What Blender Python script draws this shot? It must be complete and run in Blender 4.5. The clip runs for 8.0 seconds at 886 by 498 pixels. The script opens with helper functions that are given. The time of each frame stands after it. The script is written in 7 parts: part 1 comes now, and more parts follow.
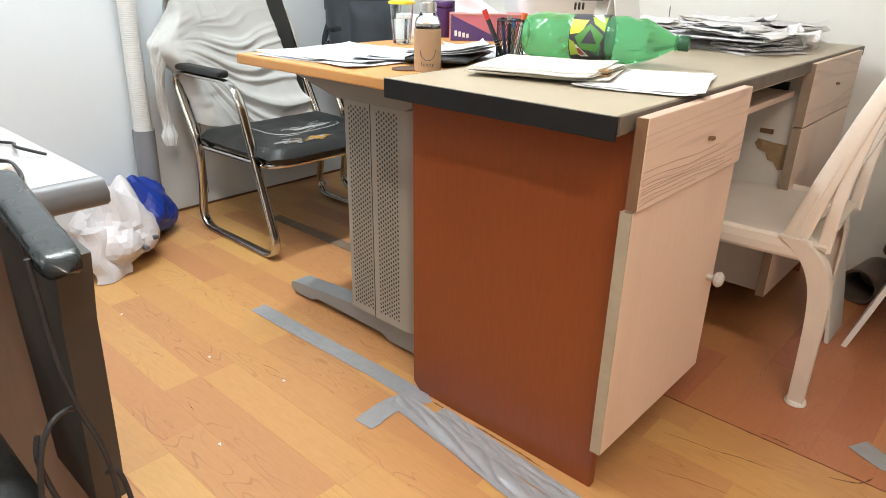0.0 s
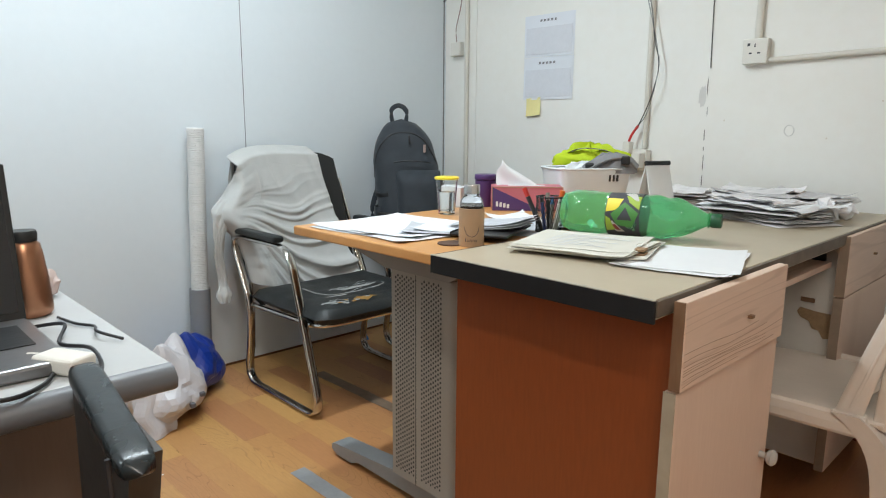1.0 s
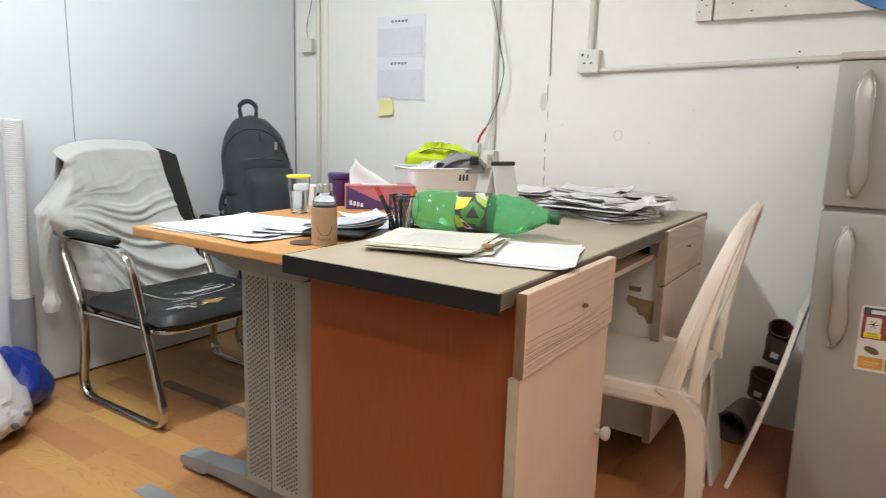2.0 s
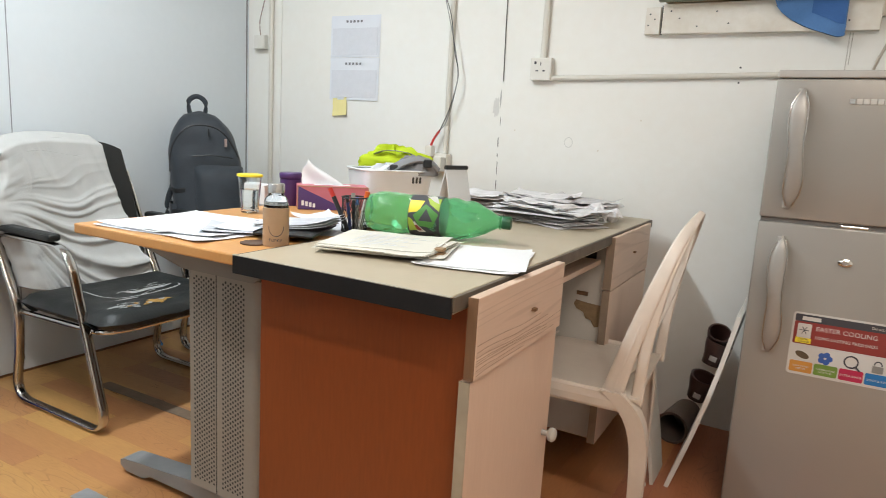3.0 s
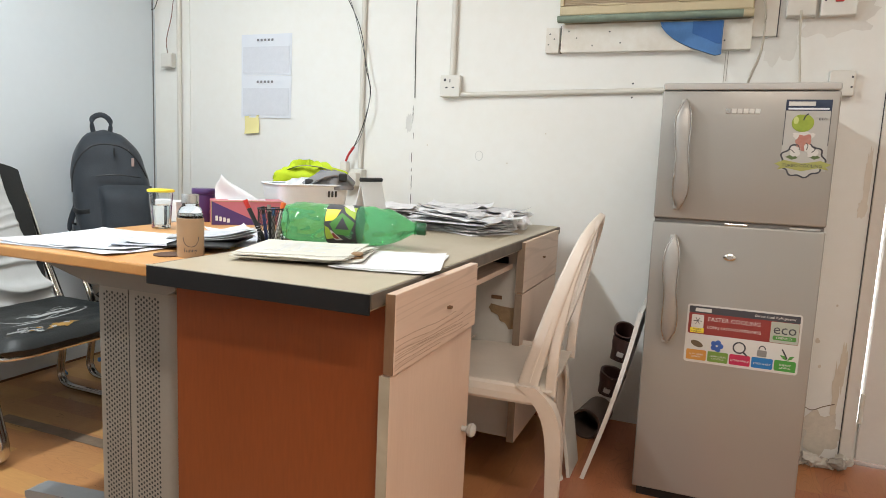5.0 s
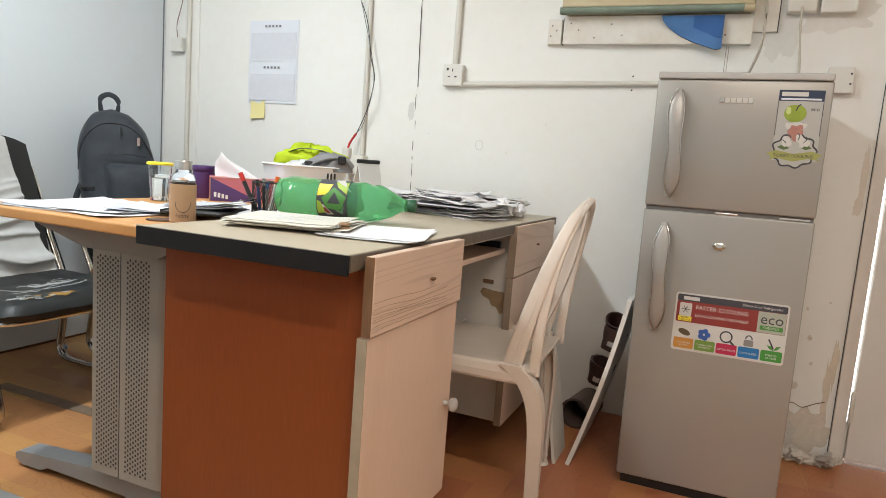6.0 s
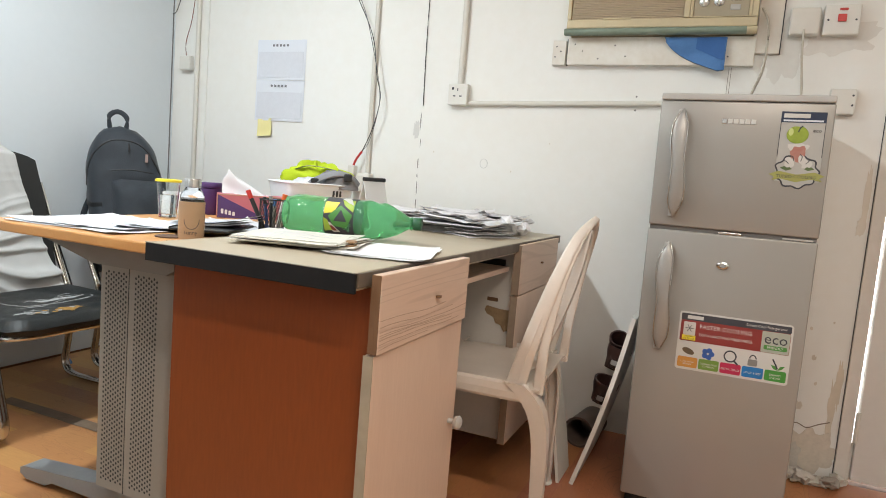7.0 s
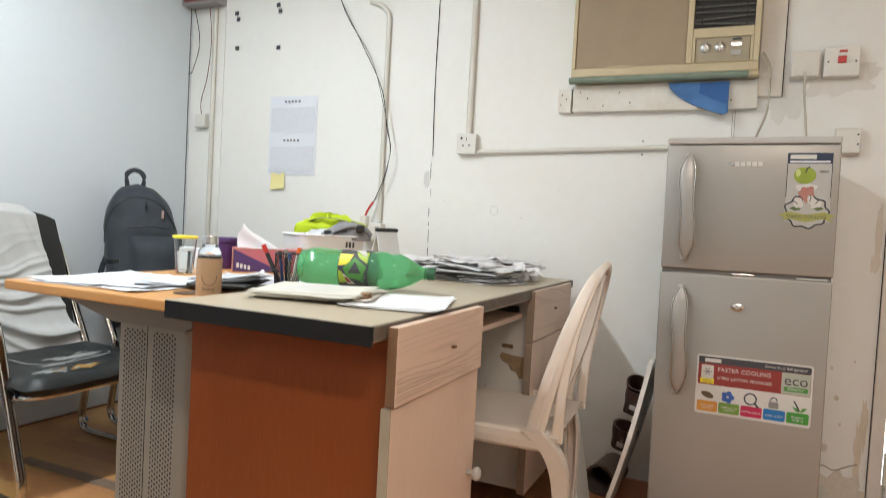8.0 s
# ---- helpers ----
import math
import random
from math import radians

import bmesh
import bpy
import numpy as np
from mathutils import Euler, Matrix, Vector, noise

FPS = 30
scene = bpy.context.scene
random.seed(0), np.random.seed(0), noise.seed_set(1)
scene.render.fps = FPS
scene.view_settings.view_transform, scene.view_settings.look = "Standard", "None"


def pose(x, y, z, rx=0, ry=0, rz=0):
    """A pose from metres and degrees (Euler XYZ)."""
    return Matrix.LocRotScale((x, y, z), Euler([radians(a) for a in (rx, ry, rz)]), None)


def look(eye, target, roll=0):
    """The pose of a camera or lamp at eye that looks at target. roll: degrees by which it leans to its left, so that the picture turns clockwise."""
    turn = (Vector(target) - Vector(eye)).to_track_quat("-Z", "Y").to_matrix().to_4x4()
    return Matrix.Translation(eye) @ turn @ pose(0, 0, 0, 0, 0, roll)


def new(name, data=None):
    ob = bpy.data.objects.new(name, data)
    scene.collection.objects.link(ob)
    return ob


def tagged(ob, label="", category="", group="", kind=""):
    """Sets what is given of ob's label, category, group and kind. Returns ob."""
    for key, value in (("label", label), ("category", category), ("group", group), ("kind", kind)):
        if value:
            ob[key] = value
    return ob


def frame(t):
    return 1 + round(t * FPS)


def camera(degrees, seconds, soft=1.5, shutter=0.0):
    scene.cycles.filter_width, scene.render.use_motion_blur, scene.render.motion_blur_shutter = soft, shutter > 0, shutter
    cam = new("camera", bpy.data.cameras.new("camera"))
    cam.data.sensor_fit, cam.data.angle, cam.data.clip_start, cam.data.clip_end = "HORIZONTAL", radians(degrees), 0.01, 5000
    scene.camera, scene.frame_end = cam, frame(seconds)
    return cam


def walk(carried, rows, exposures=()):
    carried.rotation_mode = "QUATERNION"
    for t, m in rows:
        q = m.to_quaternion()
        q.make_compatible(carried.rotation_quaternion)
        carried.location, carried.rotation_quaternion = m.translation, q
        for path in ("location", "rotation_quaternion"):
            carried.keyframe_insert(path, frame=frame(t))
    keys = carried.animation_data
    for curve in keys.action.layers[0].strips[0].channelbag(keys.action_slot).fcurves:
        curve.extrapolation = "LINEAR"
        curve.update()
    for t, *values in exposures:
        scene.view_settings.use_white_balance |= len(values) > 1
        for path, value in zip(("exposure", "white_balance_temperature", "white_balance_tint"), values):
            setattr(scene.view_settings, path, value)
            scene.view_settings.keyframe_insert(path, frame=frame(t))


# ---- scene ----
cam = camera(68.1, 8.0, soft=0.65, shutter=0.5)
PATH = [
    (0, (0.102, 0.186, 0.945), (-1.135, 1.547, 0.159), 0.9),
    (0.5, (0.099, 0.188, 0.954), (-1.193, 1.559, 0.281), 0.9),
    (1, (0.114, 0.16, 1.008), (-1.3, 1.527, 0.643), 0.4),
    (1.5, (0.123, 0.162, 1.007), (-1.121, 1.674, 0.597), 0.6),
    (2, (0.132, 0.153, 1.01), (-0.95, 1.797, 0.649), 1.7),
    (3.5, (0.133, 0.142, 1.02), (-0.707, 1.919, 0.652), 3.2),
    (4, (0.126, 0.138, 1.024), (-0.57, 1.97, 0.627), 2.2),
    (4.5, (0.132, 0.101, 1.014), (-0.593, 1.937, 0.691), 1.9),
    (6, (0.231, 0.091, 0.921), (-0.54, 1.918, 0.662), 4.4),
    (6.5, (0.231, 0.087, 0.917), (-0.541, 1.913, 0.652), 4.9),
    (7, (0.23, 0.077, 0.926), (-0.555, 1.905, 0.716), 4.7),
    (7.5, (0.225, 0.075, 0.925), (-0.577, 1.896, 0.729), 4.2),
    (8, (0.23, 0.061, 0.939), (-0.598, 1.88, 0.862), 3.1),
]
EXPOSURE = [(0, 0.10, 6700, 12), (0.5, 0.06, 6250, 10), (1, -0.56, 6350, 9), (1.5, -0.40, 6250, 10), (2, -0.34, 6650, 12), (3.5, -0.26, 6650, 12), (4, -0.14, 6600, 12),
            (4.5, -0.17, 6600, 12), (6, -0.26, 6650, 12), (7, -0.23, 6600, 12), (8, -0.29, 6600, 12)]
walk(cam, [(t, look(eye, target, roll)) for t, eye, target, roll in PATH], EXPOSURE)

# ---- light ----
world = bpy.data.worlds.new("world")
world.use_nodes = True
scene.world = world
sky = world.node_tree.nodes.new("ShaderNodeTexSky")
sky.sky_type, sky.sun_disc, sky.sun_elevation, sky.sun_rotation = "NISHITA", False, radians(45), radians(20)
world.node_tree.links.new(sky.outputs[0], world.node_tree.nodes["Background"].inputs[0])
world.node_tree.nodes["Background"].inputs[1].default_value = 0.12


def area_lamp(name, at, target, sx, sy, watts, colour):
    data = bpy.data.lights.new(name, "AREA")
    data.shape, data.size, data.size_y, data.energy, data.color = "RECTANGLE", sx, sy, watts, colour
    ob = new(name, data)
    ob.matrix_world = look(at, target)
    return ob


# ceiling tube fittings, all out of view: two cool ones in a row over the desks, a warmer one by the door
COOL, WARM = (0.85, 0.95, 1.0), (1.0, 0.915, 0.82)
# the first fits the desk's wall shadow, the other two are added fill light
LAMPS = [(-1.48, 0.95, 2.40, 52, COOL, 0), (-1.40, -1.05, 2.40, 20, COOL, 0), (0.60, 0.10, 2.40, 40, WARM, 90)]
for lx, ly, lz, watts, tone, turn in LAMPS:
    along, across = (1.2, 0.09) if turn else (0.09, 1.2)
    area_lamp("unseen_tube_light", (lx, ly, lz - 0.05), (lx, ly, 0), along, across, watts, tone)


# ---- materials ----
def pbr(name, colour, rough=0.5, metal=0.0, var=0.12, scale=6.0, fine=60.0, bump=0.08, stretch=(1, 1, 1), tint=None, per_piece=0.0,
        coat=0.0, spec=0.5, sheen=0.0, world_space=False):
    """A surface with broad and fine variation of colour, gloss and relief."""
    m = bpy.data.materials.new(name)
    m.use_nodes = True
    nt = m.node_tree
    n, l = nt.nodes, nt.links
    b = n["Principled BSDF"]
    b.inputs["Metallic"].default_value = metal
    b.inputs["Coat Weight"].default_value = coat
    b.inputs["Specular IOR Level"].default_value = spec
    b.inputs["Sheen Weight"].default_value = sheen
    tc, mp = n.new("ShaderNodeTexCoord"), n.new("ShaderNodeMapping")
    mp.inputs["Scale"].default_value = stretch
    l.new(tc.outputs["Object"], mp.inputs[0])
    if world_space:
        geo = n.new("ShaderNodeNewGeometry")
        l.new(geo.outputs["Position"], mp.inputs[0])
    n1, n2 = n.new("ShaderNodeTexNoise"), n.new("ShaderNodeTexNoise")
    n1.inputs["Scale"].default_value, n2.inputs["Scale"].default_value = scale, fine
    n1.inputs["Detail"].default_value, n2.inputs["Detail"].default_value = 3, 4
    for q in (n1, n2):
        l.new(mp.outputs[0], q.inputs["Vector"])
    dark = tint or tuple(c * (1 - 2 * var) for c in colour)
    ramp = n.new("ShaderNodeMix")
    ramp.data_type = "RGBA"
    ramp.inputs["A"].default_value = (*colour, 1)
    ramp.inputs["B"].default_value = (*dark, 1)
    mul = n.new("ShaderNodeMath")
    mul.operation = "MULTIPLY_ADD"
    l.new(n1.outputs[0], mul.inputs[0])
    mul.inputs[1].default_value, mul.inputs[2].default_value = 1.0, -0.25
    add = n.new("ShaderNodeMath")
    add.operation, add.use_clamp = "MULTIPLY_ADD", True
    l.new(n2.outputs[0], add.inputs[0])
    add.inputs[1].default_value = 0.5
    l.new(mul.outputs[0], add.inputs[2])
    l.new(add.outputs[0], ramp.inputs["Factor"])
    col = ramp.outputs["Result"]
    if per_piece:
        info, hsv = n.new("ShaderNodeObjectInfo"), n.new("ShaderNodeHueSaturation")
        mr = n.new("ShaderNodeMapRange")
        mr.inputs["To Min"].default_value, mr.inputs["To Max"].default_value = 1 - per_piece, 1 + per_piece
        l.new(info.outputs["Random"], mr.inputs[0])
        l.new(mr.outputs[0], hsv.inputs["Value"])
        l.new(col, hsv.inputs["Color"])
        col = hsv.outputs[0]
    l.new(col, b.inputs["Base Color"])
    rr = n.new("ShaderNodeMapRange")
    rr.inputs["To Min"].default_value, rr.inputs["To Max"].default_value = max(0.02, rough - 0.1), min(1, rough + 0.1)
    l.new(n1.outputs[0], rr.inputs[0])
    l.new(rr.outputs[0], b.inputs["Roughness"])
    if bump:
        bp = n.new("ShaderNodeBump")
        bp.inputs["Strength"].default_value, bp.inputs["Distance"].default_value = bump, 0.004
        l.new(n2.outputs[0], bp.inputs["Height"])
        l.new(bp.outputs[0], b.inputs["Normal"])
    return m


def glass(name, colour, rough=0.05, ior=1.35, thin=0.0):
    m = bpy.data.materials.new(name)
    m.use_nodes = True
    b = m.node_tree.nodes["Principled BSDF"]
    b.inputs["Base Color"].default_value = (*colour, 1)
    b.inputs["Roughness"].default_value, b.inputs["IOR"].default_value = rough, ior
    b.inputs["Transmission Weight"].default_value = 1 - thin
    return m


def glow(name, colour, strength):
    m = bpy.data.materials.new(name)
    m.use_nodes = True
    b = m.node_tree.nodes["Principled BSDF"]
    b.inputs["Base Color"].default_value = (*colour, 1)
    b.inputs["Emission Color"].default_value = (*colour, 1)
    b.inputs["Emission Strength"].default_value = strength
    return m


def wood(name, light, dark, rough=0.45, along="y", rings=26.0, warp=3.0, bump=0.06, per_piece=0.0, contrast=1.0, lines=0.35, sharp=0.35, patchy=False, stretch=0.12):
    """Long grain: stretched noise with fibre lines and a few arched figures."""
    m = bpy.data.materials.new(name)
    m.use_nodes = True
    nt = m.node_tree
    n, l = nt.nodes, nt.links
    b = n["Principled BSDF"]
    b.inputs["Roughness"].default_value = rough
    tc, mp = n.new("ShaderNodeTexCoord"), n.new("ShaderNodeMapping")
    l.new(tc.outputs["Object"], mp.inputs[0])
    mp.inputs["Scale"].default_value = {"x": (stretch, 1, 1), "y": (1, stretch, 1), "z": (1, 1, stretch)}[along]
    vec = mp.outputs[0]
    info = n.new("ShaderNodeObjectInfo")
    if per_piece:
        off = n.new("ShaderNodeVectorMath")
        off.operation = "ADD"
        sc = n.new("ShaderNodeMath")
        sc.operation = "MULTIPLY"
        sc.inputs[1].default_value = 37.0
        l.new(info.outputs["Random"], sc.inputs[0])
        l.new(vec, off.inputs[0])
        l.new(sc.outputs[0], off.inputs[1])
        vec = off.outputs[0]
    a, f = n.new("ShaderNodeTexNoise"), n.new("ShaderNodeTexNoise")
    a.inputs["Scale"].default_value, a.inputs["Detail"].default_value = warp, 2
    f.inputs["Scale"].default_value, f.inputs["Detail"].default_value = 160, 3
    for q in (a, f):
        l.new(vec, q.inputs["Vector"])
    ring = n.new("ShaderNodeMath")
    ring.operation = "MULTIPLY"
    ring.inputs[1].default_value = rings
    l.new(a.outputs[0], ring.inputs[0])
    sn = n.new("ShaderNodeMath")
    sn.operation = "SINE"
    l.new(ring.outputs[0], sn.inputs[0])
    pw = n.new("ShaderNodeMapRange")
    pw.inputs["From Min"].default_value, pw.inputs["From Max"].default_value = sharp, 1.0
    pw.inputs["To Max"].default_value = lines
    l.new(sn.outputs[0], pw.inputs[0])
    figure = pw.outputs[0]
    if patchy:
        # the arched figure shows only here and there
        pn, pm, pp = n.new("ShaderNodeTexNoise"), n.new("ShaderNodeMapRange"), n.new("ShaderNodeMath")
        pn.inputs["Scale"].default_value, pn.inputs["Detail"].default_value = 9.0, 2
        pm.inputs["From Min"].default_value, pm.inputs["From Max"].default_value = 0.47, 0.60
        pp.operation = "MULTIPLY"
        l.new(vec, pn.inputs["Vector"])
        l.new(pn.outputs[0], pm.inputs[0])
        l.new(pm.outputs[0], pp.inputs[0])
        l.new(figure, pp.inputs[1])
        figure = pp.outputs[0]
    mx = n.new("ShaderNodeMath")
    mx.operation, mx.use_clamp = "MULTIPLY_ADD", True
    l.new(f.outputs[0], mx.inputs[0])
    mx.inputs[1].default_value = 0.7 * contrast
    l.new(figure, mx.inputs[2])
    ramp = n.new("ShaderNodeMix")
    ramp.data_type = "RGBA"
    ramp.inputs["A"].default_value, ramp.inputs["B"].default_value = (*light, 1), (*dark, 1)
    l.new(mx.outputs[0], ramp.inputs["Factor"])
    col = ramp.outputs["Result"]
    if per_piece:
        hsv = n.new("ShaderNodeHueSaturation")
        for sock, lo, hi in (("Value", 1 - per_piece, 1 + per_piece), ("Hue", 0.485, 0.508)):
            mr = n.new("ShaderNodeMapRange")
            mr.inputs["To Min"].default_value, mr.inputs["To Max"].default_value = lo, hi
            l.new(info.outputs["Random"], mr.inputs[0])
            l.new(mr.outputs[0], hsv.inputs[sock])
        l.new(col, hsv.inputs["Color"])
        col = hsv.outputs[0]
    l.new(col, b.inputs["Base Color"])
    bp = n.new("ShaderNodeBump")
    bp.inputs["Strength"].default_value, bp.inputs["Distance"].default_value = bump, 0.002
    l.new(mx.outputs[0], bp.inputs["Height"])
    l.new(bp.outputs[0], b.inputs["Normal"])
    return m


M_WALL = pbr("cool_white_paint", (0.67, 0.72, 0.75), 0.55, var=0.035, scale=1.6, fine=30, bump=0.10, world_space=True)
M_WALL_BACK = pbr("aged_white_paint", (0.83, 0.835, 0.81), 0.6, var=0.04, scale=1.4, fine=26, bump=0.18, tint=(0.77, 0.75, 0.69), world_space=True)
M_CEIL = pbr("ceiling_paint", (0.78, 0.78, 0.76), 0.7, var=0.03, scale=2, fine=40)
M_FLOOR = wood("vinyl_plank", (0.55, 0.298, 0.108), (0.22, 0.085, 0.026), 0.36, "x", 190, 8.5, 0.04, per_piece=0.12, contrast=0.46, lines=0.30, sharp=0.84, patchy=True, stretch=0.17)
M_FLOOR_Y = wood("vinyl_plank_across", (0.48, 0.195, 0.082), (0.18, 0.060, 0.022), 0.36, "y", 190, 8.5, 0.04, per_piece=0.10, contrast=0.46, lines=0.30, sharp=0.84, patchy=True, stretch=0.17)
M_BASE = pbr("dark_floor_joint", (0.16, 0.07, 0.025), 0.7)
M_RED = wood("cherry_laminate", (0.25, 0.060, 0.0147), (0.155, 0.035, 0.009), 0.42, "z", 14, 1.5, 0.02, contrast=0.9, lines=0.25)
M_PALE = wood("pale_oak_laminate", (0.70, 0.53, 0.42), (0.52, 0.36, 0.27), 0.5, "z", 22, 2.2, 0.04, contrast=0.55, lines=0.3)
M_PALE_Y = wood("pale_oak_laminate_level", (0.69, 0.52, 0.41), (0.42, 0.28, 0.20), 0.5, "y", 150, 5.0, 0.12, contrast=0.5, lines=0.30, sharp=0.70, stretch=0.06)
M_RAW = wood("raw_board_edge", (0.22, 0.12, 0.06), (0.10, 0.05, 0.025), 0.8, "z", 10, 4, 0.2)
M_GRAIN = pbr("grain_brown", (0.46, 0.32, 0.235), 0.7, var=0.15)
M_EDGE = pbr("dull_board_edge", (0.34, 0.25, 0.18), 0.7, var=0.2, scale=20)
M_TAN = pbr("tan_laminate", (0.47, 0.40, 0.29), 0.42, var=0.07, scale=5, fine=140, bump=0.03)
M_BLACK_EDGE = pbr("black_edge_band", (0.012, 0.012, 0.013), 0.55, spec=0.3, var=0.2, scale=12, fine=90, bump=0.08)
M_BEECH = wood("beech_laminate", (0.64, 0.33, 0.115), (0.46, 0.20, 0.055), 0.38, "y", 16, 2.0, 0.02, contrast=0.6, lines=0.2)
M_GREY = pbr("grey_powder_coat", (0.27, 0.265, 0.24), 0.45, 0.1, var=0.06, scale=8, fine=200, bump=0.05)
M_COLUMN = pbr("warm_grey_steel", (0.36, 0.345, 0.31), 0.45, 0.15, var=0.08, scale=8, fine=120, bump=0.04)
# near-black for the shade in holes, slots and recesses, also for dark seams
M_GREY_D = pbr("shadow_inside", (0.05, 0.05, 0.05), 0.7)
M_FRIDGE = pbr("silver_fridge_paint", (0.35, 0.332, 0.302), 0.34, 0.35, var=0.03, scale=2.5, fine=400, bump=0.015)
M_FRIDGE_T = pbr("grey_plastic", (0.47, 0.455, 0.43), 0.5, var=0.05)
M_BLACK = pbr("black_plastic", (0.016, 0.017, 0.018), 0.45, var=0.2, scale=10, fine=120)
M_CHROME = pbr("worn_chrome", (0.62, 0.60, 0.57), 0.16, 1.0, var=0.12, scale=14, fine=90, bump=0.02)
M_WHITE_PL = pbr("white_plastic", (0.74, 0.72, 0.66), 0.42, var=0.05, scale=6, fine=90, bump=0.02)
M_CHAIR_PL = pbr("dusty_white_plastic", (0.72, 0.64, 0.56), 0.45, var=0.07, scale=7, fine=70, bump=0.03)
M_LEATHER = pbr("black_leatherette", (0.011, 0.014, 0.014), 0.48, var=0.25, scale=16, fine=120, bump=0.25)
M_CLOTH = pbr("grey_jersey", (0.50, 0.505, 0.49), 0.9, var=0.08, scale=12, fine=300, bump=0.2, sheen=0.3)
M_PAPER = pbr("white_paper", (0.76, 0.77, 0.78), 0.75, var=0.03, scale=9, fine=60, bump=0.06)
M_PANEL = pbr("off_white_board", (0.62, 0.59, 0.54), 0.6, var=0.07, scale=5, fine=50, bump=0.05)
M_TAPE = pbr("silver_tape", (0.42, 0.435, 0.46), 0.34, 0.35, var=0.12, scale=30, fine=90, bump=0.25)


# ---- mesh helpers ----
def part(name, bm, material, parent, label=""):
    """Links bm as one mesh object under parent (a thing or a part)."""
    me = bpy.data.meshes.new(name)
    bmesh.ops.recalc_face_normals(bm, faces=bm.faces)
    bm.to_mesh(me)
    bm.free()
    for mt in (material if isinstance(material, (list, tuple)) else [material]):
        me.materials.append(mt)
    ob = new(name, me)
    if parent:
        ob.parent = parent
    if label:
        ob["label"] = label
    return ob


def thing(name, at, turn, label, category, group="", kind=""):
    e = new(name)
    e.matrix_basis = pose(at[0], at[1], at[2], 0, 0, turn)
    e.empty_display_size = 0.05
    return tagged(e, label, category, group, kind)


def solid(name, bm, material, label, category, kind="", group=""):
    return tagged(part(name, bm, material, None), label, category, group, kind)


def smooth(ob, angle=40):
    for p in ob.data.polygons:
        p.use_smooth = True
    ob.data.set_sharp_from_angle(angle=radians(angle))
    return ob


def box(x0, y0, z0, x1, y1, z1, r=0.0, bm=None, seg=2):
    bm = bm or bmesh.new()
    g = bmesh.ops.create_cube(bm, size=1)
    for v in g["verts"]:
        v.co = Vector(((x0 + x1) / 2 + v.co.x * (x1 - x0), (y0 + y1) / 2 + v.co.y * (y1 - y0), (z0 + z1) / 2 + v.co.z * (z1 - z0)))
    if r:
        vs = set(g["verts"])
        es = [e for e in bm.edges if e.verts[0] in vs and e.verts[1] in vs]
        bmesh.ops.bevel(bm, geom=es, offset=r, segments=seg, affect="EDGES", profile=0.5)
    return bm


def prism(points, axis, a, b, bm=None):
    """A flat outline pushed along an axis from a to b. Outline in the two other axes, in order."""
    bm = bm or bmesh.new()
    def at(p, h):
        return {"x": (h, p[0], p[1]), "y": (p[0], h, p[1]), "z": (p[0], p[1], h)}[axis]
    lo = [bm.verts.new(at(p, a)) for p in points]
    hi = [bm.verts.new(at(p, b)) for p in points]
    k = len(points)
    bm.faces.new(lo[::-1])
    bm.faces.new(hi)
    for i in range(k):
        bm.faces.new((lo[i], lo[(i + 1) % k], hi[(i + 1) % k], hi[i]))
    return bm


def lathe(profile, bm=None, n=28, at=(0, 0, 0), axis="z"):
    """Turned body; profile: (radius, height) from the bottom up."""
    bm = bm or bmesh.new()
    rings = []
    for r, h in profile:
        ring = []
        for i in range(n):
            a = 2 * math.pi * i / n
            p = (r * math.cos(a), r * math.sin(a), h)
            if axis == "y":
                p = (p[0], p[2], p[1])
            elif axis == "x":
                p = (p[2], p[0], p[1])
            ring.append(bm.verts.new((p[0] + at[0], p[1] + at[1], p[2] + at[2])))
        rings.append(ring)
    for lo, hi in zip(rings, rings[1:]):
        for i in range(n):
            bm.faces.new((lo[i], lo[(i + 1) % n], hi[(i + 1) % n], hi[i]))
    bm.faces.new(rings[0][::-1])
    bm.faces.new(rings[-1])
    return bm


def spline(points, steps=8, closed=False):
    """Catmull-Rom through points."""
    pts = [Vector(p) for p in points]
    out = []
    k = len(pts)
    for i in range(k if closed else k - 1):
        p0 = pts[(i - 1) % k] if closed or i else pts[0]
        p1, p2 = pts[i], pts[(i + 1) % k]
        p3 = pts[(i + 2) % k] if closed or i + 2 < k else pts[-1]
        for s in range(steps):
            t = s / steps
            out.append(0.5 * (2 * p1 + (p2 - p0) * t + (2 * p0 - 5 * p1 + 4 * p2 - p3) * t * t + (3 * p1 - p0 - 3 * p2 + p3) * t ** 3))
    if not closed:
        out.append(pts[-1])
    return out


def rounded(points, r, steps=5, closed=False):
    """A polyline with its corners rounded to radius r."""
    pts = [Vector(p) for p in points]
    k = len(pts)
    out = []
    for i, p in enumerate(pts):
        if not closed and i in (0, k - 1):
            out.append(p)
            continue
        a, b = pts[i - 1] - p, pts[(i + 1) % k] - p
        d = min(r, a.length * 0.45, b.length * 0.45)
        s, e = p + a.normalized() * d, p + b.normalized() * d
        for j in range(steps + 1):
            t = j / steps
            out.append((1 - t) ** 2 * s + 2 * t * (1 - t) * p + t * t * e)
    return out


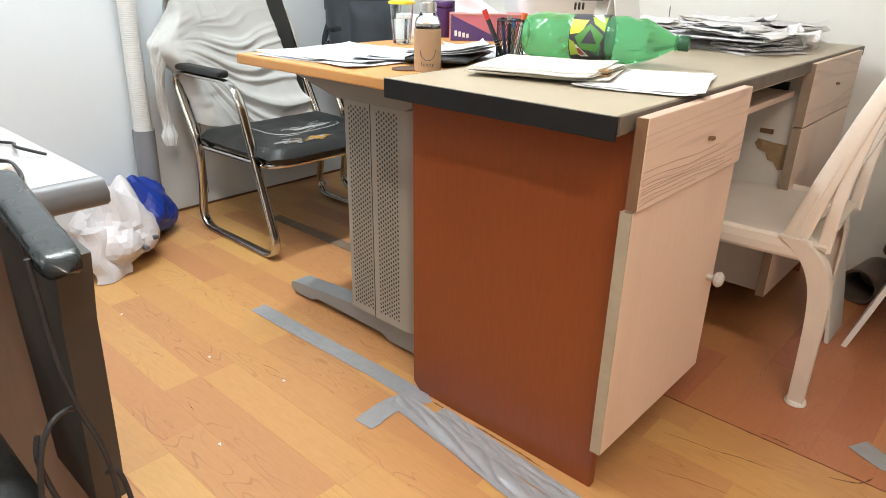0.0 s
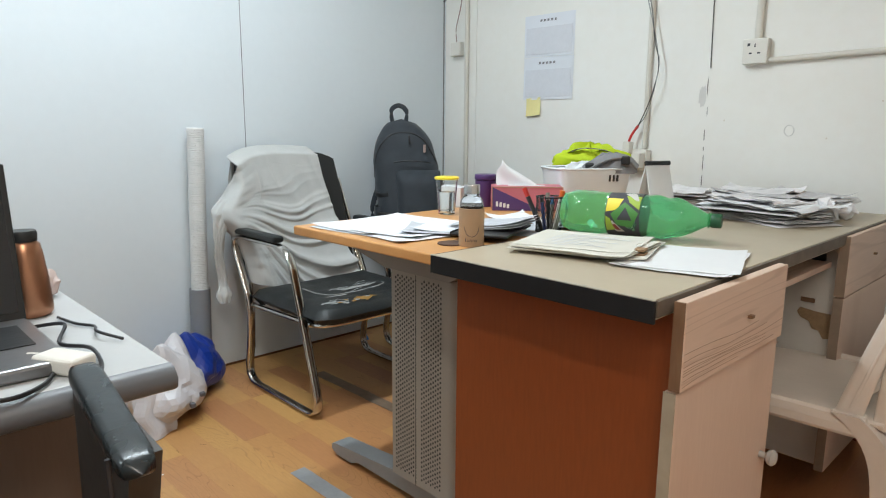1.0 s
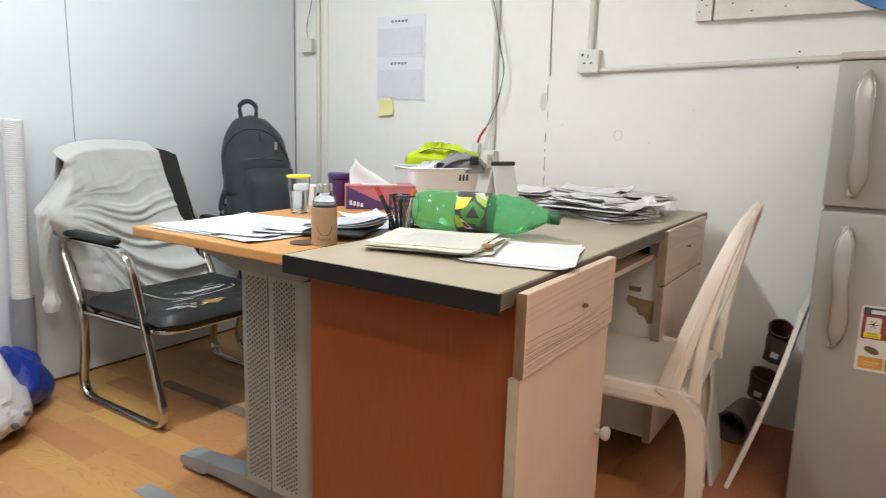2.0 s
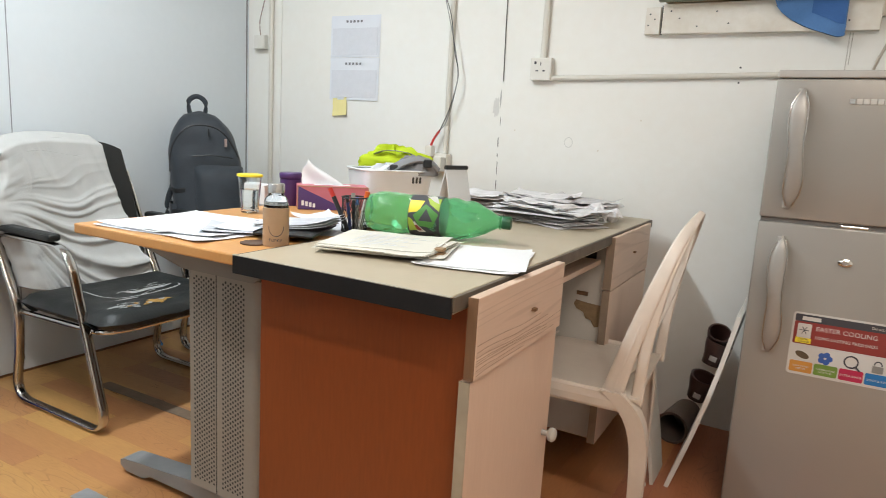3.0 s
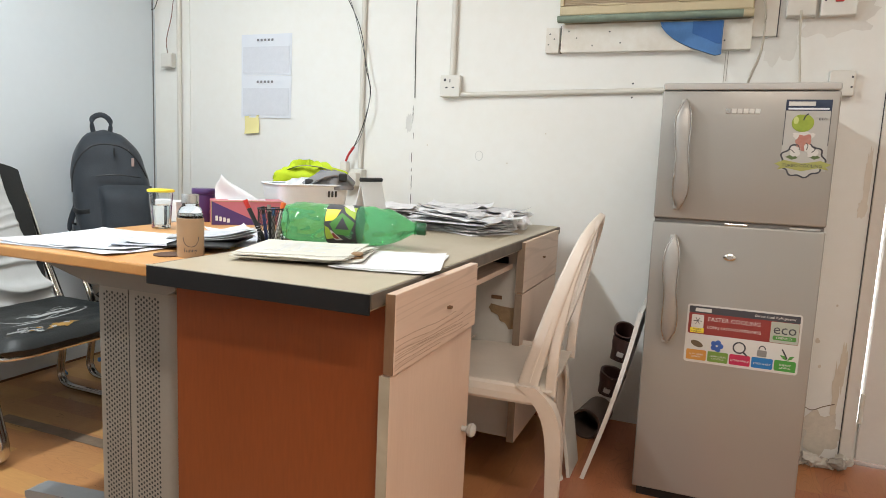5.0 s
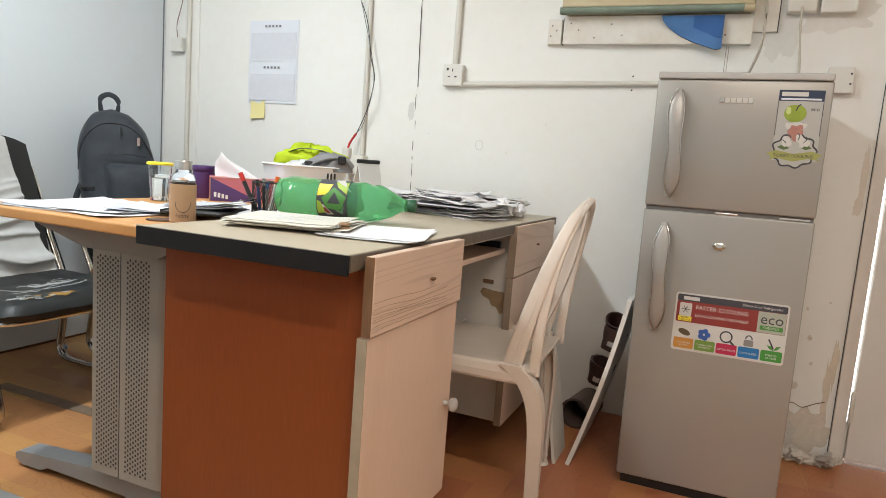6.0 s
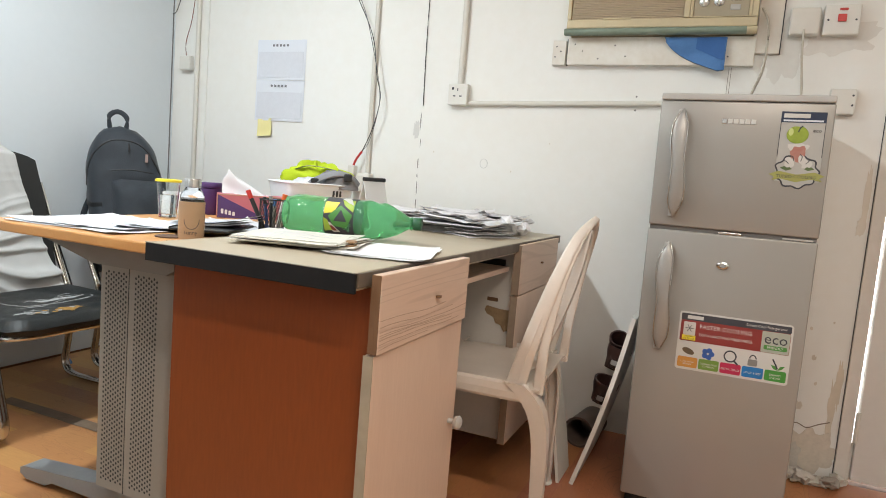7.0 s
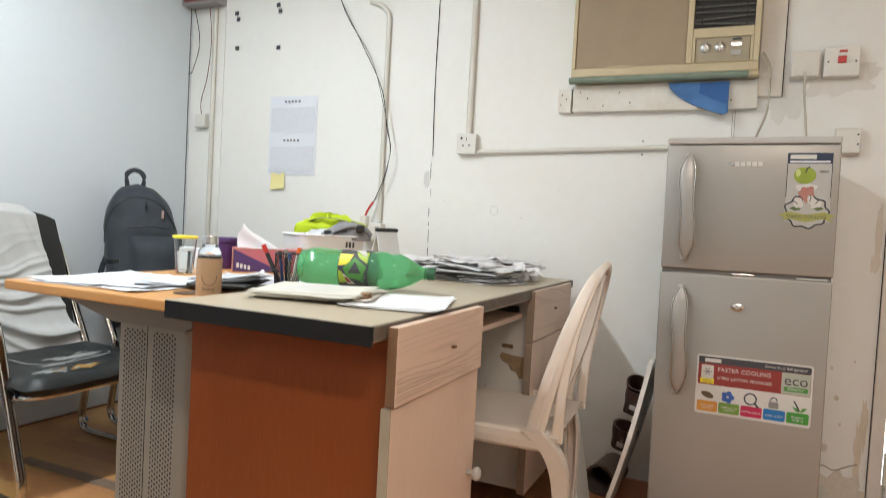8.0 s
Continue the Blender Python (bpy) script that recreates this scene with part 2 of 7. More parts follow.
def sweep(points, w, h=None, bm=None, n=8, closed=False, up=(0, 0, 1)):
    """A bar of oval section (w across, h along up) along points."""
    bm = bm or bmesh.new()
    h = h or w
    pts = [Vector(p) for p in points]
    k = len(pts)
    rings = []
    up = Vector(up)
    for i, p in enumerate(pts):
        a = pts[i - 1] if (i or closed) else p
        b = pts[(i + 1) % k] if (i + 1 < k or closed) else p
        d = (b - a).normalized()
        side = d.cross(up)
        side = side.normalized() if side.length > 1e-4 else d.orthogonal().normalized()
        top = side.cross(d).normalized()
        rings.append([bm.verts.new(p + side * (w / 2 * math.cos(2 * math.pi * j / n)) + top * (h / 2 * math.sin(2 * math.pi * j / n))) for j in range(n)])
    for i in range(k if closed else k - 1):
        lo, hi = rings[i], rings[(i + 1) % k]
        for j in range(n):
            bm.faces.new((lo[j], lo[(j + 1) % n], hi[(j + 1) % n], hi[j]))
    if not closed:
        bm.faces.new(rings[0][::-1])
        bm.faces.new(rings[-1])
    return bm


def strap(points, w0, w1, thick, up=(0, 1, 0), n=12):
    """A flattened bar that tapers from w0 to w1 across, thick along up."""
    bm = bmesh.new()
    pts = [Vector(p) for p in points]
    k = len(pts)
    up = Vector(up)
    rings = []
    for i, p in enumerate(pts):
        d = (pts[min(i + 1, k - 1)] - pts[max(i - 1, 0)]).normalized()
        side = d.cross(up).normalized()
        top = side.cross(d).normalized()
        w = w0 + (w1 - w0) * i / (k - 1)
        ring = []
        for j in range(n):
            a = 2 * math.pi * (j + 0.5) / n
            c, q = math.cos(a), math.sin(a)
            ring.append(bm.verts.new(p + side * (w / 2 * math.copysign(abs(c) ** 0.45, c)) + top * (thick / 2 * math.copysign(abs(q) ** 0.45, q))))
        rings.append(ring)
    for lo, hi in zip(rings, rings[1:]):
        for j in range(n):
            bm.faces.new((lo[j], lo[(j + 1) % n], hi[(j + 1) % n], hi[j]))
    bm.faces.new(rings[0][::-1])
    bm.faces.new(rings[-1])
    return bm


def grid(nx, ny, f, thick=0.0):
    """A sheet: f(u, v) gives the place for u, v in 0..1. thick: second skin pushed along the normals."""
    bm = bmesh.new()
    vs = [[bm.verts.new(f(i / nx, j / ny)) for j in range(ny + 1)] for i in range(nx + 1)]
    for i in range(nx):
        for j in range(ny):
            bm.faces.new((vs[i][j], vs[i + 1][j], vs[i + 1][j + 1], vs[i][j + 1]))
    if thick:
        bm.normal_update()
        rim = [e for e in bm.edges if len(e.link_faces) == 1]
        faces = list(bm.faces)
        twin = {v: bm.verts.new(v.co - v.normal * thick) for v in list(bm.verts)}
        for fc in faces:
            bm.faces.new([twin[v] for v in reversed(fc.verts)])
        for ed in rim:
            p, q = ed.verts
            bm.faces.new((p, q, twin[q], twin[p]))
    return bm


def xform(bm, m):
    bmesh.ops.transform(bm, matrix=m, verts=bm.verts)
    return bm


# ---- the room ----
XL, XR, YB, YF, ZC = -2.44, 1.75, 2.64, -1.75, 2.55
DOOR_X0, DOOR_X1, DOOR_H = 0.70, 1.56, 2.03
solid("floor", box(XL - 0.1, YF - 0.1, -0.08, XR + 0.1, YB + 0.1, -0.004), M_BASE, "dark underlay below worn wood-look vinyl floor", "floor", "structure")
solid("ceiling", box(XL - 0.1, YF - 0.1, ZC, XR + 0.1, YB + 0.1, ZC + 0.08), M_CEIL, "plain off-white painted ceiling", "ceiling", "structure")
solid("wall_west", box(XL - 0.1, YF - 0.1, 0, XL, YB + 0.1, ZC), M_WALL, "cool white painted panel wall", "wall", "structure")
solid("wall_south", box(XL, YF - 0.1, 0, XR, YF, ZC), M_WALL, "plain white painted wall", "wall", "structure")
solid("wall_east", box(XR, YF - 0.1, 0, XR + 0.1, YB + 0.1, ZC), M_WALL_BACK, "plain cream painted wall", "wall", "structure")
wb = box(XL, YB, 0, DOOR_X0, YB + 0.1, ZC)
box(DOOR_X1, YB, 0, XR, YB + 0.1, ZC, bm=wb)
box(DOOR_X0, YB, DOOR_H, DOOR_X1, YB + 0.1, ZC, bm=wb)
solid("wall_north", wb, M_WALL_BACK, "aged white painted wall, stained and chipped", "wall", "structure")


# ---- desk with two pedestals ----
def make_desk():
    e = thing("office_desk", (-0.606, 1.066, 0), 0, "worn wooden desk with tan top, black edge and two pedestals", "desk")
    X0, X1, Y1, ZT = -0.252, 0.250, 1.50, 0.75
    zb = ZT - 0.034
    top = box(X0 + 0.004, 0.004, zb, X1 - 0.004, Y1, ZT, 0.002)
    part("desktop", top, M_TAN, e, "scuffed tan laminate top")
    part("edge_band", box(X0, -0.003, zb - 0.004, X1, 0.004, ZT - 0.001, 0.0015), M_BLACK_EDGE, e, "chipped black edge band")
    part("edge_band", box(X1 - 0.004, 0.004, zb + 0.006, X1 + 0.003, Y1, ZT - 0.001, 0.0015), pbr("grey_brown_edge", (0.16, 0.13, 0.10), 0.6, var=0.2, scale=20), e, "worn grey-brown edge strip")
    part("edge_band", box(X0 - 0.003, 0.004, zb - 0.004, X0 + 0.004, Y1, ZT - 0.001, 0.0015), M_BLACK_EDGE, e, "chipped black edge band")
    part("edge_line", box(X0, -0.0035, ZT - 0.0008, X1, 0.0045, ZT + 0.0009, 0.0005), pbr("worn_pale_edge", (0.52, 0.47, 0.38), 0.4, var=0.25, scale=30), e, "pale worn line along the top edge")
    # near pedestal
    cut = 0.022
    pts = [(X0 + 0.008 + cut, 0.0), (X1 - 0.004, 0.0), (X1 - 0.004, zb), (X0 + 0.008, zb), (X0 + 0.008, cut)]
    part("end_panel", prism(pts, "y", 0.070, 0.088), M_RED, e, "cherry-red laminate end panel, scratched")
    part("side_panel", box(X0 + 0.008, 0.458, 0.07, X1 - 0.02, 0.474, zb, 0.001), M_PANEL, e, "off-white inner side panel")
    part("back_panel", box(X0 + 0.010, 0.088, 0.07, X0 + 0.024, 0.458, zb), M_RED, e)
    part("base_panel", box(X0 + 0.024, 0.088, 0.09, X1 - 0.03, 0.458, 0.106), M_PANEL, e)
    d = part("drawer_front", box(X1 + 0.012, 0.040, 0.598, X1 + 0.031, 0.472, ZT - 0.004, 0.002), M_PALE_Y, e, "pale oak drawer front with raised grain")
    part("end_grain", box(X1 + 0.0115, 0.0375, 0.5985, X1 + 0.0295, 0.0402, ZT - 0.005), M_RAW, d, "bare brown board edge")
    part("screw", box(X1 + 0.031, 0.285, 0.672, X1 + 0.040, 0.298, 0.678, 0.001), M_RAW, d, "protruding bare screw")
    for q in range(8):
        # coarse raised figure along the lower edge of the drawer front
        z = 0.606 + 0.0068 * q + 0.0009 * q * math.sin(q)
        line = [(X1 + 0.0311, 0.044 + 0.0425 * i, z + 0.0035 * noise.noise(Vector((i * 0.42, q * 0.35, 3.0))) + 0.0030 * math.sin(0.55 * i + 0.25 * q)) for i in range(int(7 + 3 * ((q * 7) % 4) / 3 + (3 - abs(q - 4)) * 0.6))]
        part("grain_ridge", sweep(spline(line, 4), 0.0014, 0.0010, n=5, up=(1, 0, 0)), M_GRAIN, d)
    d = part("cupboard_door", box(X1 + 0.003, 0.042, 0.115, X1 + 0.024, 0.472, 0.594, 0.002), M_PALE, e, "pale oak cupboard door")
    part("end_grain", box(X1 + 0.0025, 0.0395, 0.1155, X1 + 0.0230, 0.0422, 0.5935), pbr("grey_edge", (0.40, 0.34, 0.25), 0.6, var=0.15, scale=20), d)
    k = lathe([(0.007, 0), (0.006, 0.012), (0.015, 0.018), (0.017, 0.026), (0.012, 0.032), (0.003, 0.034)], n=16, axis="x", at=(X1 + 0.024, 0.438, 0.35))
    smooth(part("knob", k, M_FRIDGE_T, d, "round grey-cream plastic knob"))
    # knee space
    part("shelf", box(X0 + 0.05, 0.474, 0.655, X1 - 0.03, 0.99, 0.670, 0.001), M_PALE_Y, e, "pale keyboard shelf")
    part("shelf_runner", box(X0 + 0.05, 0.985, 0.664, X1 - 0.045, 0.995, 0.690), M_BLACK, e)
    part("modesty_panel", box(X0 + 0.03, 0.474, 0.20, X0 + 0.046, 0.995, zb), M_PANEL, e)
    # far pedestal
    fs = part("side_panel", box(X0 + 0.008, 0.995, 0.10, X1 - 0.012, 1.012, zb, 0.001), M_PANEL, e, "off-white side panel with broken laminate")
    chip = [(0.155, 0.535), (0.19, 0.53), (0.232, 0.528), (0.232, 0.462), (0.218, 0.458), (0.205, 0.478), (0.188, 0.482), (0.18, 0.50), (0.158, 0.508), (0.148, 0.522)]
    part("broken_patch", prism(chip, "y", 0.9925, 0.9948), pbr("bare_chipboard", (0.36, 0.24, 0.13), 0.85, var=0.2, scale=60, fine=200, bump=0.6), fs, "bare chipboard where laminate broke off")
    part("hinge_plate", box(0.155, 0.990, 0.552, 0.19, 0.9945, 0.564, 0.001), M_RAW, fs)
    part("end_panel", box(X0 + 0.008, Y1 - 0.03, 0.0, X1 - 0.018, Y1 - 0.012, zb), M_RED, e)
    part("back_panel", box(X0 + 0.010, 1.012, 0.10, X0 + 0.024, Y1 - 0.03, zb), M_RED, e)
    d = part("drawer_front", box(X1 - 0.010, 0.965, 0.585, X1 + 0.014, 1.43, ZT - 0.006, 0.002), M_PALE_Y, e, "pale oak drawer front, dusty")
    part("end_grain", box(X1 - 0.0105, 0.9625, 0.5855, X1 + 0.0130, 0.9652, ZT - 0.007), M_EDGE, d, "dull grey-brown board edge")
    part("screw", box(X1 + 0.014, 1.20, 0.668, X1 + 0.022, 1.212, 0.674, 0.001), M_RAW, d)
    d = part("cupboard_door", box(X1 - 0.010, 0.965, 0.10, X1 + 0.013, 1.43, 0.581, 0.002), M_PALE, e, "pale oak cupboard door, chipped edge")
    part("end_grain", box(X1 - 0.0105, 0.9625, 0.1005, X1 + 0.0120, 0.9652, 0.5805), M_EDGE, d, "dull grey-brown board edge")
    return e


make_desk()


# ---- beech table with steel leg frames ----
def make_table():
    e = thing("office_table", (-1.15, 1.095, 0), 0, "beech laminate office table on grey perforated steel legs", "table")
    x0, x1, y1, z = -0.291, 0.286, 1.42, 0.742
    part("tabletop", box(x0, 0, z - 0.025, x1, y1, z, 0.004), M_BEECH, e, "beech laminate top")
    ring = lathe([(0.032, z + 0.0005), (0.032, z + 0.003), (0.026, z + 0.004)], at=(0.20, 0.12, 0))
    part("cable_hole", ring, pbr("brown_cap", (0.10, 0.05, 0.03), 0.6), e, "brown plastic cable hole cover")
    for k, (y, s) in enumerate(((0.11, 1), (y1 - 0.11, -1))):
        pf = [(x0 + 0.02, z - 0.026), (0.24, z - 0.026), (0.24, 0.668), (0.215, 0.655), (-0.02, 0.655)]
        part("bracket", prism(pf, "y", y - 0.012 * s, y + 0.075 * s), M_GREY, e, "tapered grey steel bracket")
        # perforated column: two punched fields on the outer face, shade in the holes painted as dark hexes
        w0, w1, zc0, zc1 = -0.006, 0.234, 0.088, 0.655
        outline = [(w0, y + 0.10 * s), (w0, y), (w1 - 0.03, y), (w1 - 0.012, y + 0.006 * s), (w1 - 0.002, y + 0.022 * s), (w1, y + 0.05 * s), (w1, y + 0.10 * s)]
        col = smooth(part("column", prism(outline, "z", zc0, zc1), M_COLUMN, e, "grey steel column with punched holes"), 50)
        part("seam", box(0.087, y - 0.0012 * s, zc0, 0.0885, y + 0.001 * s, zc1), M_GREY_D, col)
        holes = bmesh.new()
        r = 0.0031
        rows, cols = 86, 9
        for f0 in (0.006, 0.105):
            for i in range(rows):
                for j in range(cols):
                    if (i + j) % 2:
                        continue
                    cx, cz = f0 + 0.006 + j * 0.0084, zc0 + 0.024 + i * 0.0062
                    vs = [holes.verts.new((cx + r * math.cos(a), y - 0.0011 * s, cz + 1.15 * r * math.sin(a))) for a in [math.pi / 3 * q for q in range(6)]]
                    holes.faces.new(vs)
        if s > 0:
            tagged(part("perforation_shade", holes, M_GREY_D, col), kind="stuff")
        else:
            holes.free()
        foot = [(-0.335, 0.024), (-0.31, 0.012), (-0.235, 0.012), (-0.205, 0.026), (0.08, 0.026), (0.11, 0.012), (0.25, 0.012), (0.27, 0.022), (0.27, 0.062),
                (0.24, 0.087), (-0.004, 0.087), (-0.05, 0.070), (-0.16, 0.060), (-0.26, 0.052), (-0.32, 0.046), (-0.335, 0.040)]
        part("foot", prism(foot, "y", y + 0.026 * s, y + 0.086 * s), pbr("blue_grey_steel", (0.30, 0.32, 0.33), 0.4, 0.2, var=0.1), e, "blue-grey steel foot bar")
        for fx in (-0.29, 0.20):
            part("glide", lathe([(0.016, 0), (0.016, 0.006), (0.010, 0.012)], n=14, at=(fx, y + 0.056 * s, 0)), M_WHITE_PL, e)
    part("crossbar", box(0.08, 0.20, 0.62, 0.11, y1 - 0.20, 0.68, 0.002), M_GREY, e)
    return e


make_table()


# ---- refrigerator ----
M_HANDLE = pbr("silvered_plastic", (0.37, 0.355, 0.33), 0.36, 0.35, var=0.06, scale=8, fine=120, bump=0.02)


def make_fridge():
    e = thing("refrigerator", (0.2425, 2.05, 0), 0.6, "silver-grey two-door refrigerator with stickers", "refrigerator")
    e.matrix_basis = pose(0.2425, 2.05, 0, 0, -0.4, 0.6)   # stands a little out of plumb
    W, D, Ht = 0.2165, 0.52, 1.222
    part("body", box(-W + 0.006, 0.045, 0.045, W - 0.006, D, Ht - 0.03, 0.006), M_FRIDGE_T, e, "grey steel cabinet")
    part("top_cover", box(-W, -0.001, Ht - 0.019, W, D, Ht, 0.005, seg=3), M_FRIDGE_T, e, "grey plastic top cover")
    part("plinth", box(-W + 0.012, 0.03, 0.0, W - 0.012, D - 0.02, 0.045), M_BLACK, e)
    part("gasket", box(-W + 0.010, 0.036, 0.05, W - 0.010, 0.046, Ht - 0.03), pbr("grey_gasket", (0.10, 0.10, 0.095), 0.6, var=0.1), e)
    up = smooth(part("freezer_door", box(-W, 0, 0.8495, W, 0.038, Ht - 0.021, 0.005, seg=3), M_FRIDGE, e, "upper silver door"))
    lo = smooth(part("fridge_door", box(-W, 0, 0.040, W, 0.038, 0.838, 0.005, seg=3), M_FRIDGE, e, "lower silver door"))
    part("gap_seal", box(-W + 0.004, 0.008, 0.8382, W - 0.004, 0.036, 0.8493), pbr("grey_seal", (0.17, 0.16, 0.15), 0.6, var=0.2, scale=20), e, "grey rubber seal between the doors")
    part("hinge", box(W - 0.085, 0.003, 0.8392, W - 0.012, 0.0078, 0.8440, 0.001), M_FRIDGE_T, e)
    part("catch", box(-0.03, 0.003, 0.8385, 0.03, 0.02, 0.845, 0.002), M_CHROME, e)
    for dr, z0, z1 in ((up, 0.875, 1.178), (lo, 0.492, 0.805)):
        pts = []
        n = 32
        for i in range(n + 1):
            t = i / n
            pts.append((t, (0.0190 + 0.0022 * math.cos(4 * math.pi * (t - 0.24)) + 0.0010 * t) * min(1.0, 3.6 * (1 - abs(2 * t - 1)) + 0.03) ** 0.6))
        bm = bmesh.new()
        rings = []
        for t, w in pts:
            zc = z0 + t * (z1 - z0)
            bow = -0.006 - 0.030 * math.sin(math.pi * min(max(t, 0.0), 1)) ** 0.5
            cx = -0.153 + 0.004 * math.sin(2 * math.pi * t)
            rings.append([bm.verts.new((cx + w * math.cos(a), bow + 0.0055 * math.sin(a), zc)) for a in [2 * math.pi * q / 12 for q in range(12)]])
        for a, b in zip(rings, rings[1:]):
            for q in range(12):
                bm.faces.new((a[q], a[(q + 1) % 12], b[(q + 1) % 12], b[q]))
        bm.faces.new(rings[0])
        bm.faces.new(rings[-1])
        hd = smooth(part("handle", bm, M_HANDLE, dr, "wavy silvered handle"))
        for side in (-1, 1):
            # bright bevel along both rims of the blade
            rim = []
            for t, w in pts[1:-1]:
                rim.append((-0.153 + 0.004 * math.sin(2 * math.pi * t) + side * (w - 0.0008), -0.0095 - 0.030 * math.sin(math.pi * t) ** 0.5, z0 + t * (z1 - z0)))
            smooth(part("rim_bevel", sweep(rim, 0.0032, 0.0040, n=8, up=(0, 1, 0)), M_CHROME, hd, "bright chromed rim"), 60)
        for zz in (z0 + 0.012, z1 - 0.012):
            part("handle_mount", box(-0.166, -0.012, zz - 0.01, -0.148, 0.001, zz + 0.01, 0.002), M_FRIDGE_T, dr)
    k = lathe([(0.017, 0.0), (0.016, -0.005), (0.009, -0.007), (0.008, -0.004), (0.002, -0.004)], axis="y", at=(-0.008, 0, 0.752), n=20)
    smooth(part("lock", xform(k, Matrix.Translation((0, 0, 0.752)) @ Matrix.Diagonal((1, 1, 0.62, 1)) @ Matrix.Translation((0, 0, -0.752))), M_CHROME, lo, "oval chrome lock"))
    return e, up, lo


FRIDGE, F_UP, F_LO = make_fridge()


# ---- more materials ----
M_GREEN_PET = glass("green_bottle_plastic", (0.20, 0.76, 0.36), 0.08, 1.05, thin=0.20)
M_GREEN_PET.node_tree.nodes["Principled BSDF"].inputs["Coat Weight"].default_value = 1.0
M_GLASS = glass("clear_glass", (0.93, 0.96, 0.96), 0.03, 1.45)
M_WATER = glass("water", (0.95, 0.98, 0.98), 0.02, 1.33)
M_YELLOW = pbr("yellow_plastic", (0.85, 0.68, 0.04), 0.4, var=0.05)
M_PURPLE = pbr("purple_plastic", (0.07, 0.025, 0.13), 0.4, var=0.1)
M_PINK = pbr("rose_card", (0.55, 0.16, 0.20), 0.5, var=0.06)
M_VIOLET = pbr("violet_card", (0.085, 0.04, 0.17), 0.5, var=0.08)
M_HIVIS = pbr("hi_vis_fabric", (0.52, 0.66, 0.01), 0.75, var=0.1, scale=18, fine=300, bump=0.2)
M_KRAFT = pbr("kraft_card", (0.43, 0.28, 0.165), 0.75, var=0.06, scale=20, fine=200)
M_BLUE = pbr("blue_cloth", (0.085, 0.23, 0.52), 0.7, var=0.15, scale=12, fine=200, bump=0.2)
M_BLUEBAG = pbr("blue_film", (0.012, 0.045, 0.33), 0.32, var=0.2, scale=14, fine=70, bump=0.3)
M_WBAG = pbr("white_bag_film", (0.60, 0.58, 0.60), 0.32, var=0.08, scale=10, fine=50, bump=0.25)
M_NEWS = pbr("newsprint", (0.86, 0.845, 0.85), 0.85, var=0.16, scale=22, fine=150, bump=0.1)
M_NEWS_D = pbr("printed_newsprint", (0.70, 0.68, 0.69), 0.85, var=0.25, scale=40, fine=220, bump=0.1)
M_BUFF = pbr("buff_paper", (0.67, 0.645, 0.57), 0.75, var=0.06, scale=14, fine=90)
M_COPPER = pbr("copper_steel", (0.46, 0.23, 0.135), 0.32, 0.9, var=0.08, scale=6, fine=200, bump=0.02)
M_STEEL = pbr("brushed_steel", (0.60, 0.59, 0.57), 0.25, 1.0, var=0.06)
M_AC = pbr("yellowed_plastic", (0.62, 0.52, 0.33), 0.5, var=0.09, scale=5, fine=60)
M_AC_GRILL = pbr("dusty_grille", (0.58, 0.46, 0.32), 0.6, var=0.1, scale=8, fine=90)
M_GREEN_LIP = pbr("green_grey_paint", (0.26, 0.33, 0.26), 0.6, var=0.2, scale=14, fine=70)
M_BROWN = pbr("dark_brown_plastic", (0.050, 0.022, 0.018), 0.35, var=0.2)
M_DARKWOOD = wood("dark_brown_laminate", (0.150, 0.105, 0.083), (0.095, 0.066, 0.052), 0.45, "z", 12, 2, 0.03)
M_GREYTOP = pbr("light_grey_laminate", (0.47, 0.48, 0.48), 0.45, var=0.05, scale=5, fine=120, bump=0.03)
M_GREYEDGE = pbr("grey_edge_plastic", (0.12, 0.125, 0.135), 0.4, var=0.1)
M_CONDUIT = pbr("cream_conduit", (0.70, 0.67, 0.60), 0.45, var=0.06, scale=7, fine=60)
M_WIRE_K = pbr("black_wire", (0.02, 0.02, 0.022), 0.5, var=0.1)
M_WIRE_W = pbr("dirty_white_wire", (0.58, 0.53, 0.44), 0.5, var=0.1)
M_RED_PL = pbr("red_plastic", (0.60, 0.03, 0.02), 0.4, var=0.1)
M_ORANGE = pbr("orange_plastic", (0.85, 0.16, 0.03), 0.4, var=0.1)
M_NAVY = pbr("navy_print", (0.018, 0.032, 0.07), 0.4, var=0.05)
M_STICK = pbr("sticker_white", (0.58, 0.565, 0.53), 0.4, var=0.03)
M_REDP = pbr("red_print", (0.25, 0.034, 0.030), 0.4, var=0.05)
M_LIME = pbr("apple_green_print", (0.38, 0.52, 0.05), 0.4, var=0.15, scale=40)
M_GREENP = pbr("green_print", (0.07, 0.25, 0.05), 0.4, var=0.05)
M_PLASTER = pbr("bare_plaster", (0.74, 0.67, 0.57), 0.9, var=0.12, scale=30, fine=120, bump=0.4)
M_RUBBLE = pbr("white_plaster_rubble", (0.70, 0.66, 0.59), 0.9, var=0.15, scale=30, fine=140, bump=0.6)
M_STAIN = pbr("damp_stain", (0.73, 0.65, 0.53), 0.8, var=0.10, scale=14, fine=60, bump=0.0)
M_STAIN_PALE = pbr("faint_damp_stain", (0.745, 0.69, 0.60), 0.8, var=0.06, scale=14, fine=60, bump=0.0)
M_CONCRETE = pbr("broken_concrete", (0.50, 0.455, 0.40), 0.9, var=0.2, scale=30, fine=140, bump=0.8)
M_INK = pbr("dark_ink", (0.05, 0.05, 0.06), 0.6, var=0.05)
M_FAINT = pbr("grey_print", (0.68, 0.70, 0.75), 0.7, var=0.05, scale=30, fine=120)
M_SEATFOAM = pbr("torn_foam", (0.48, 0.27, 0.07), 0.9, var=0.25, scale=60, fine=200, bump=0.8)
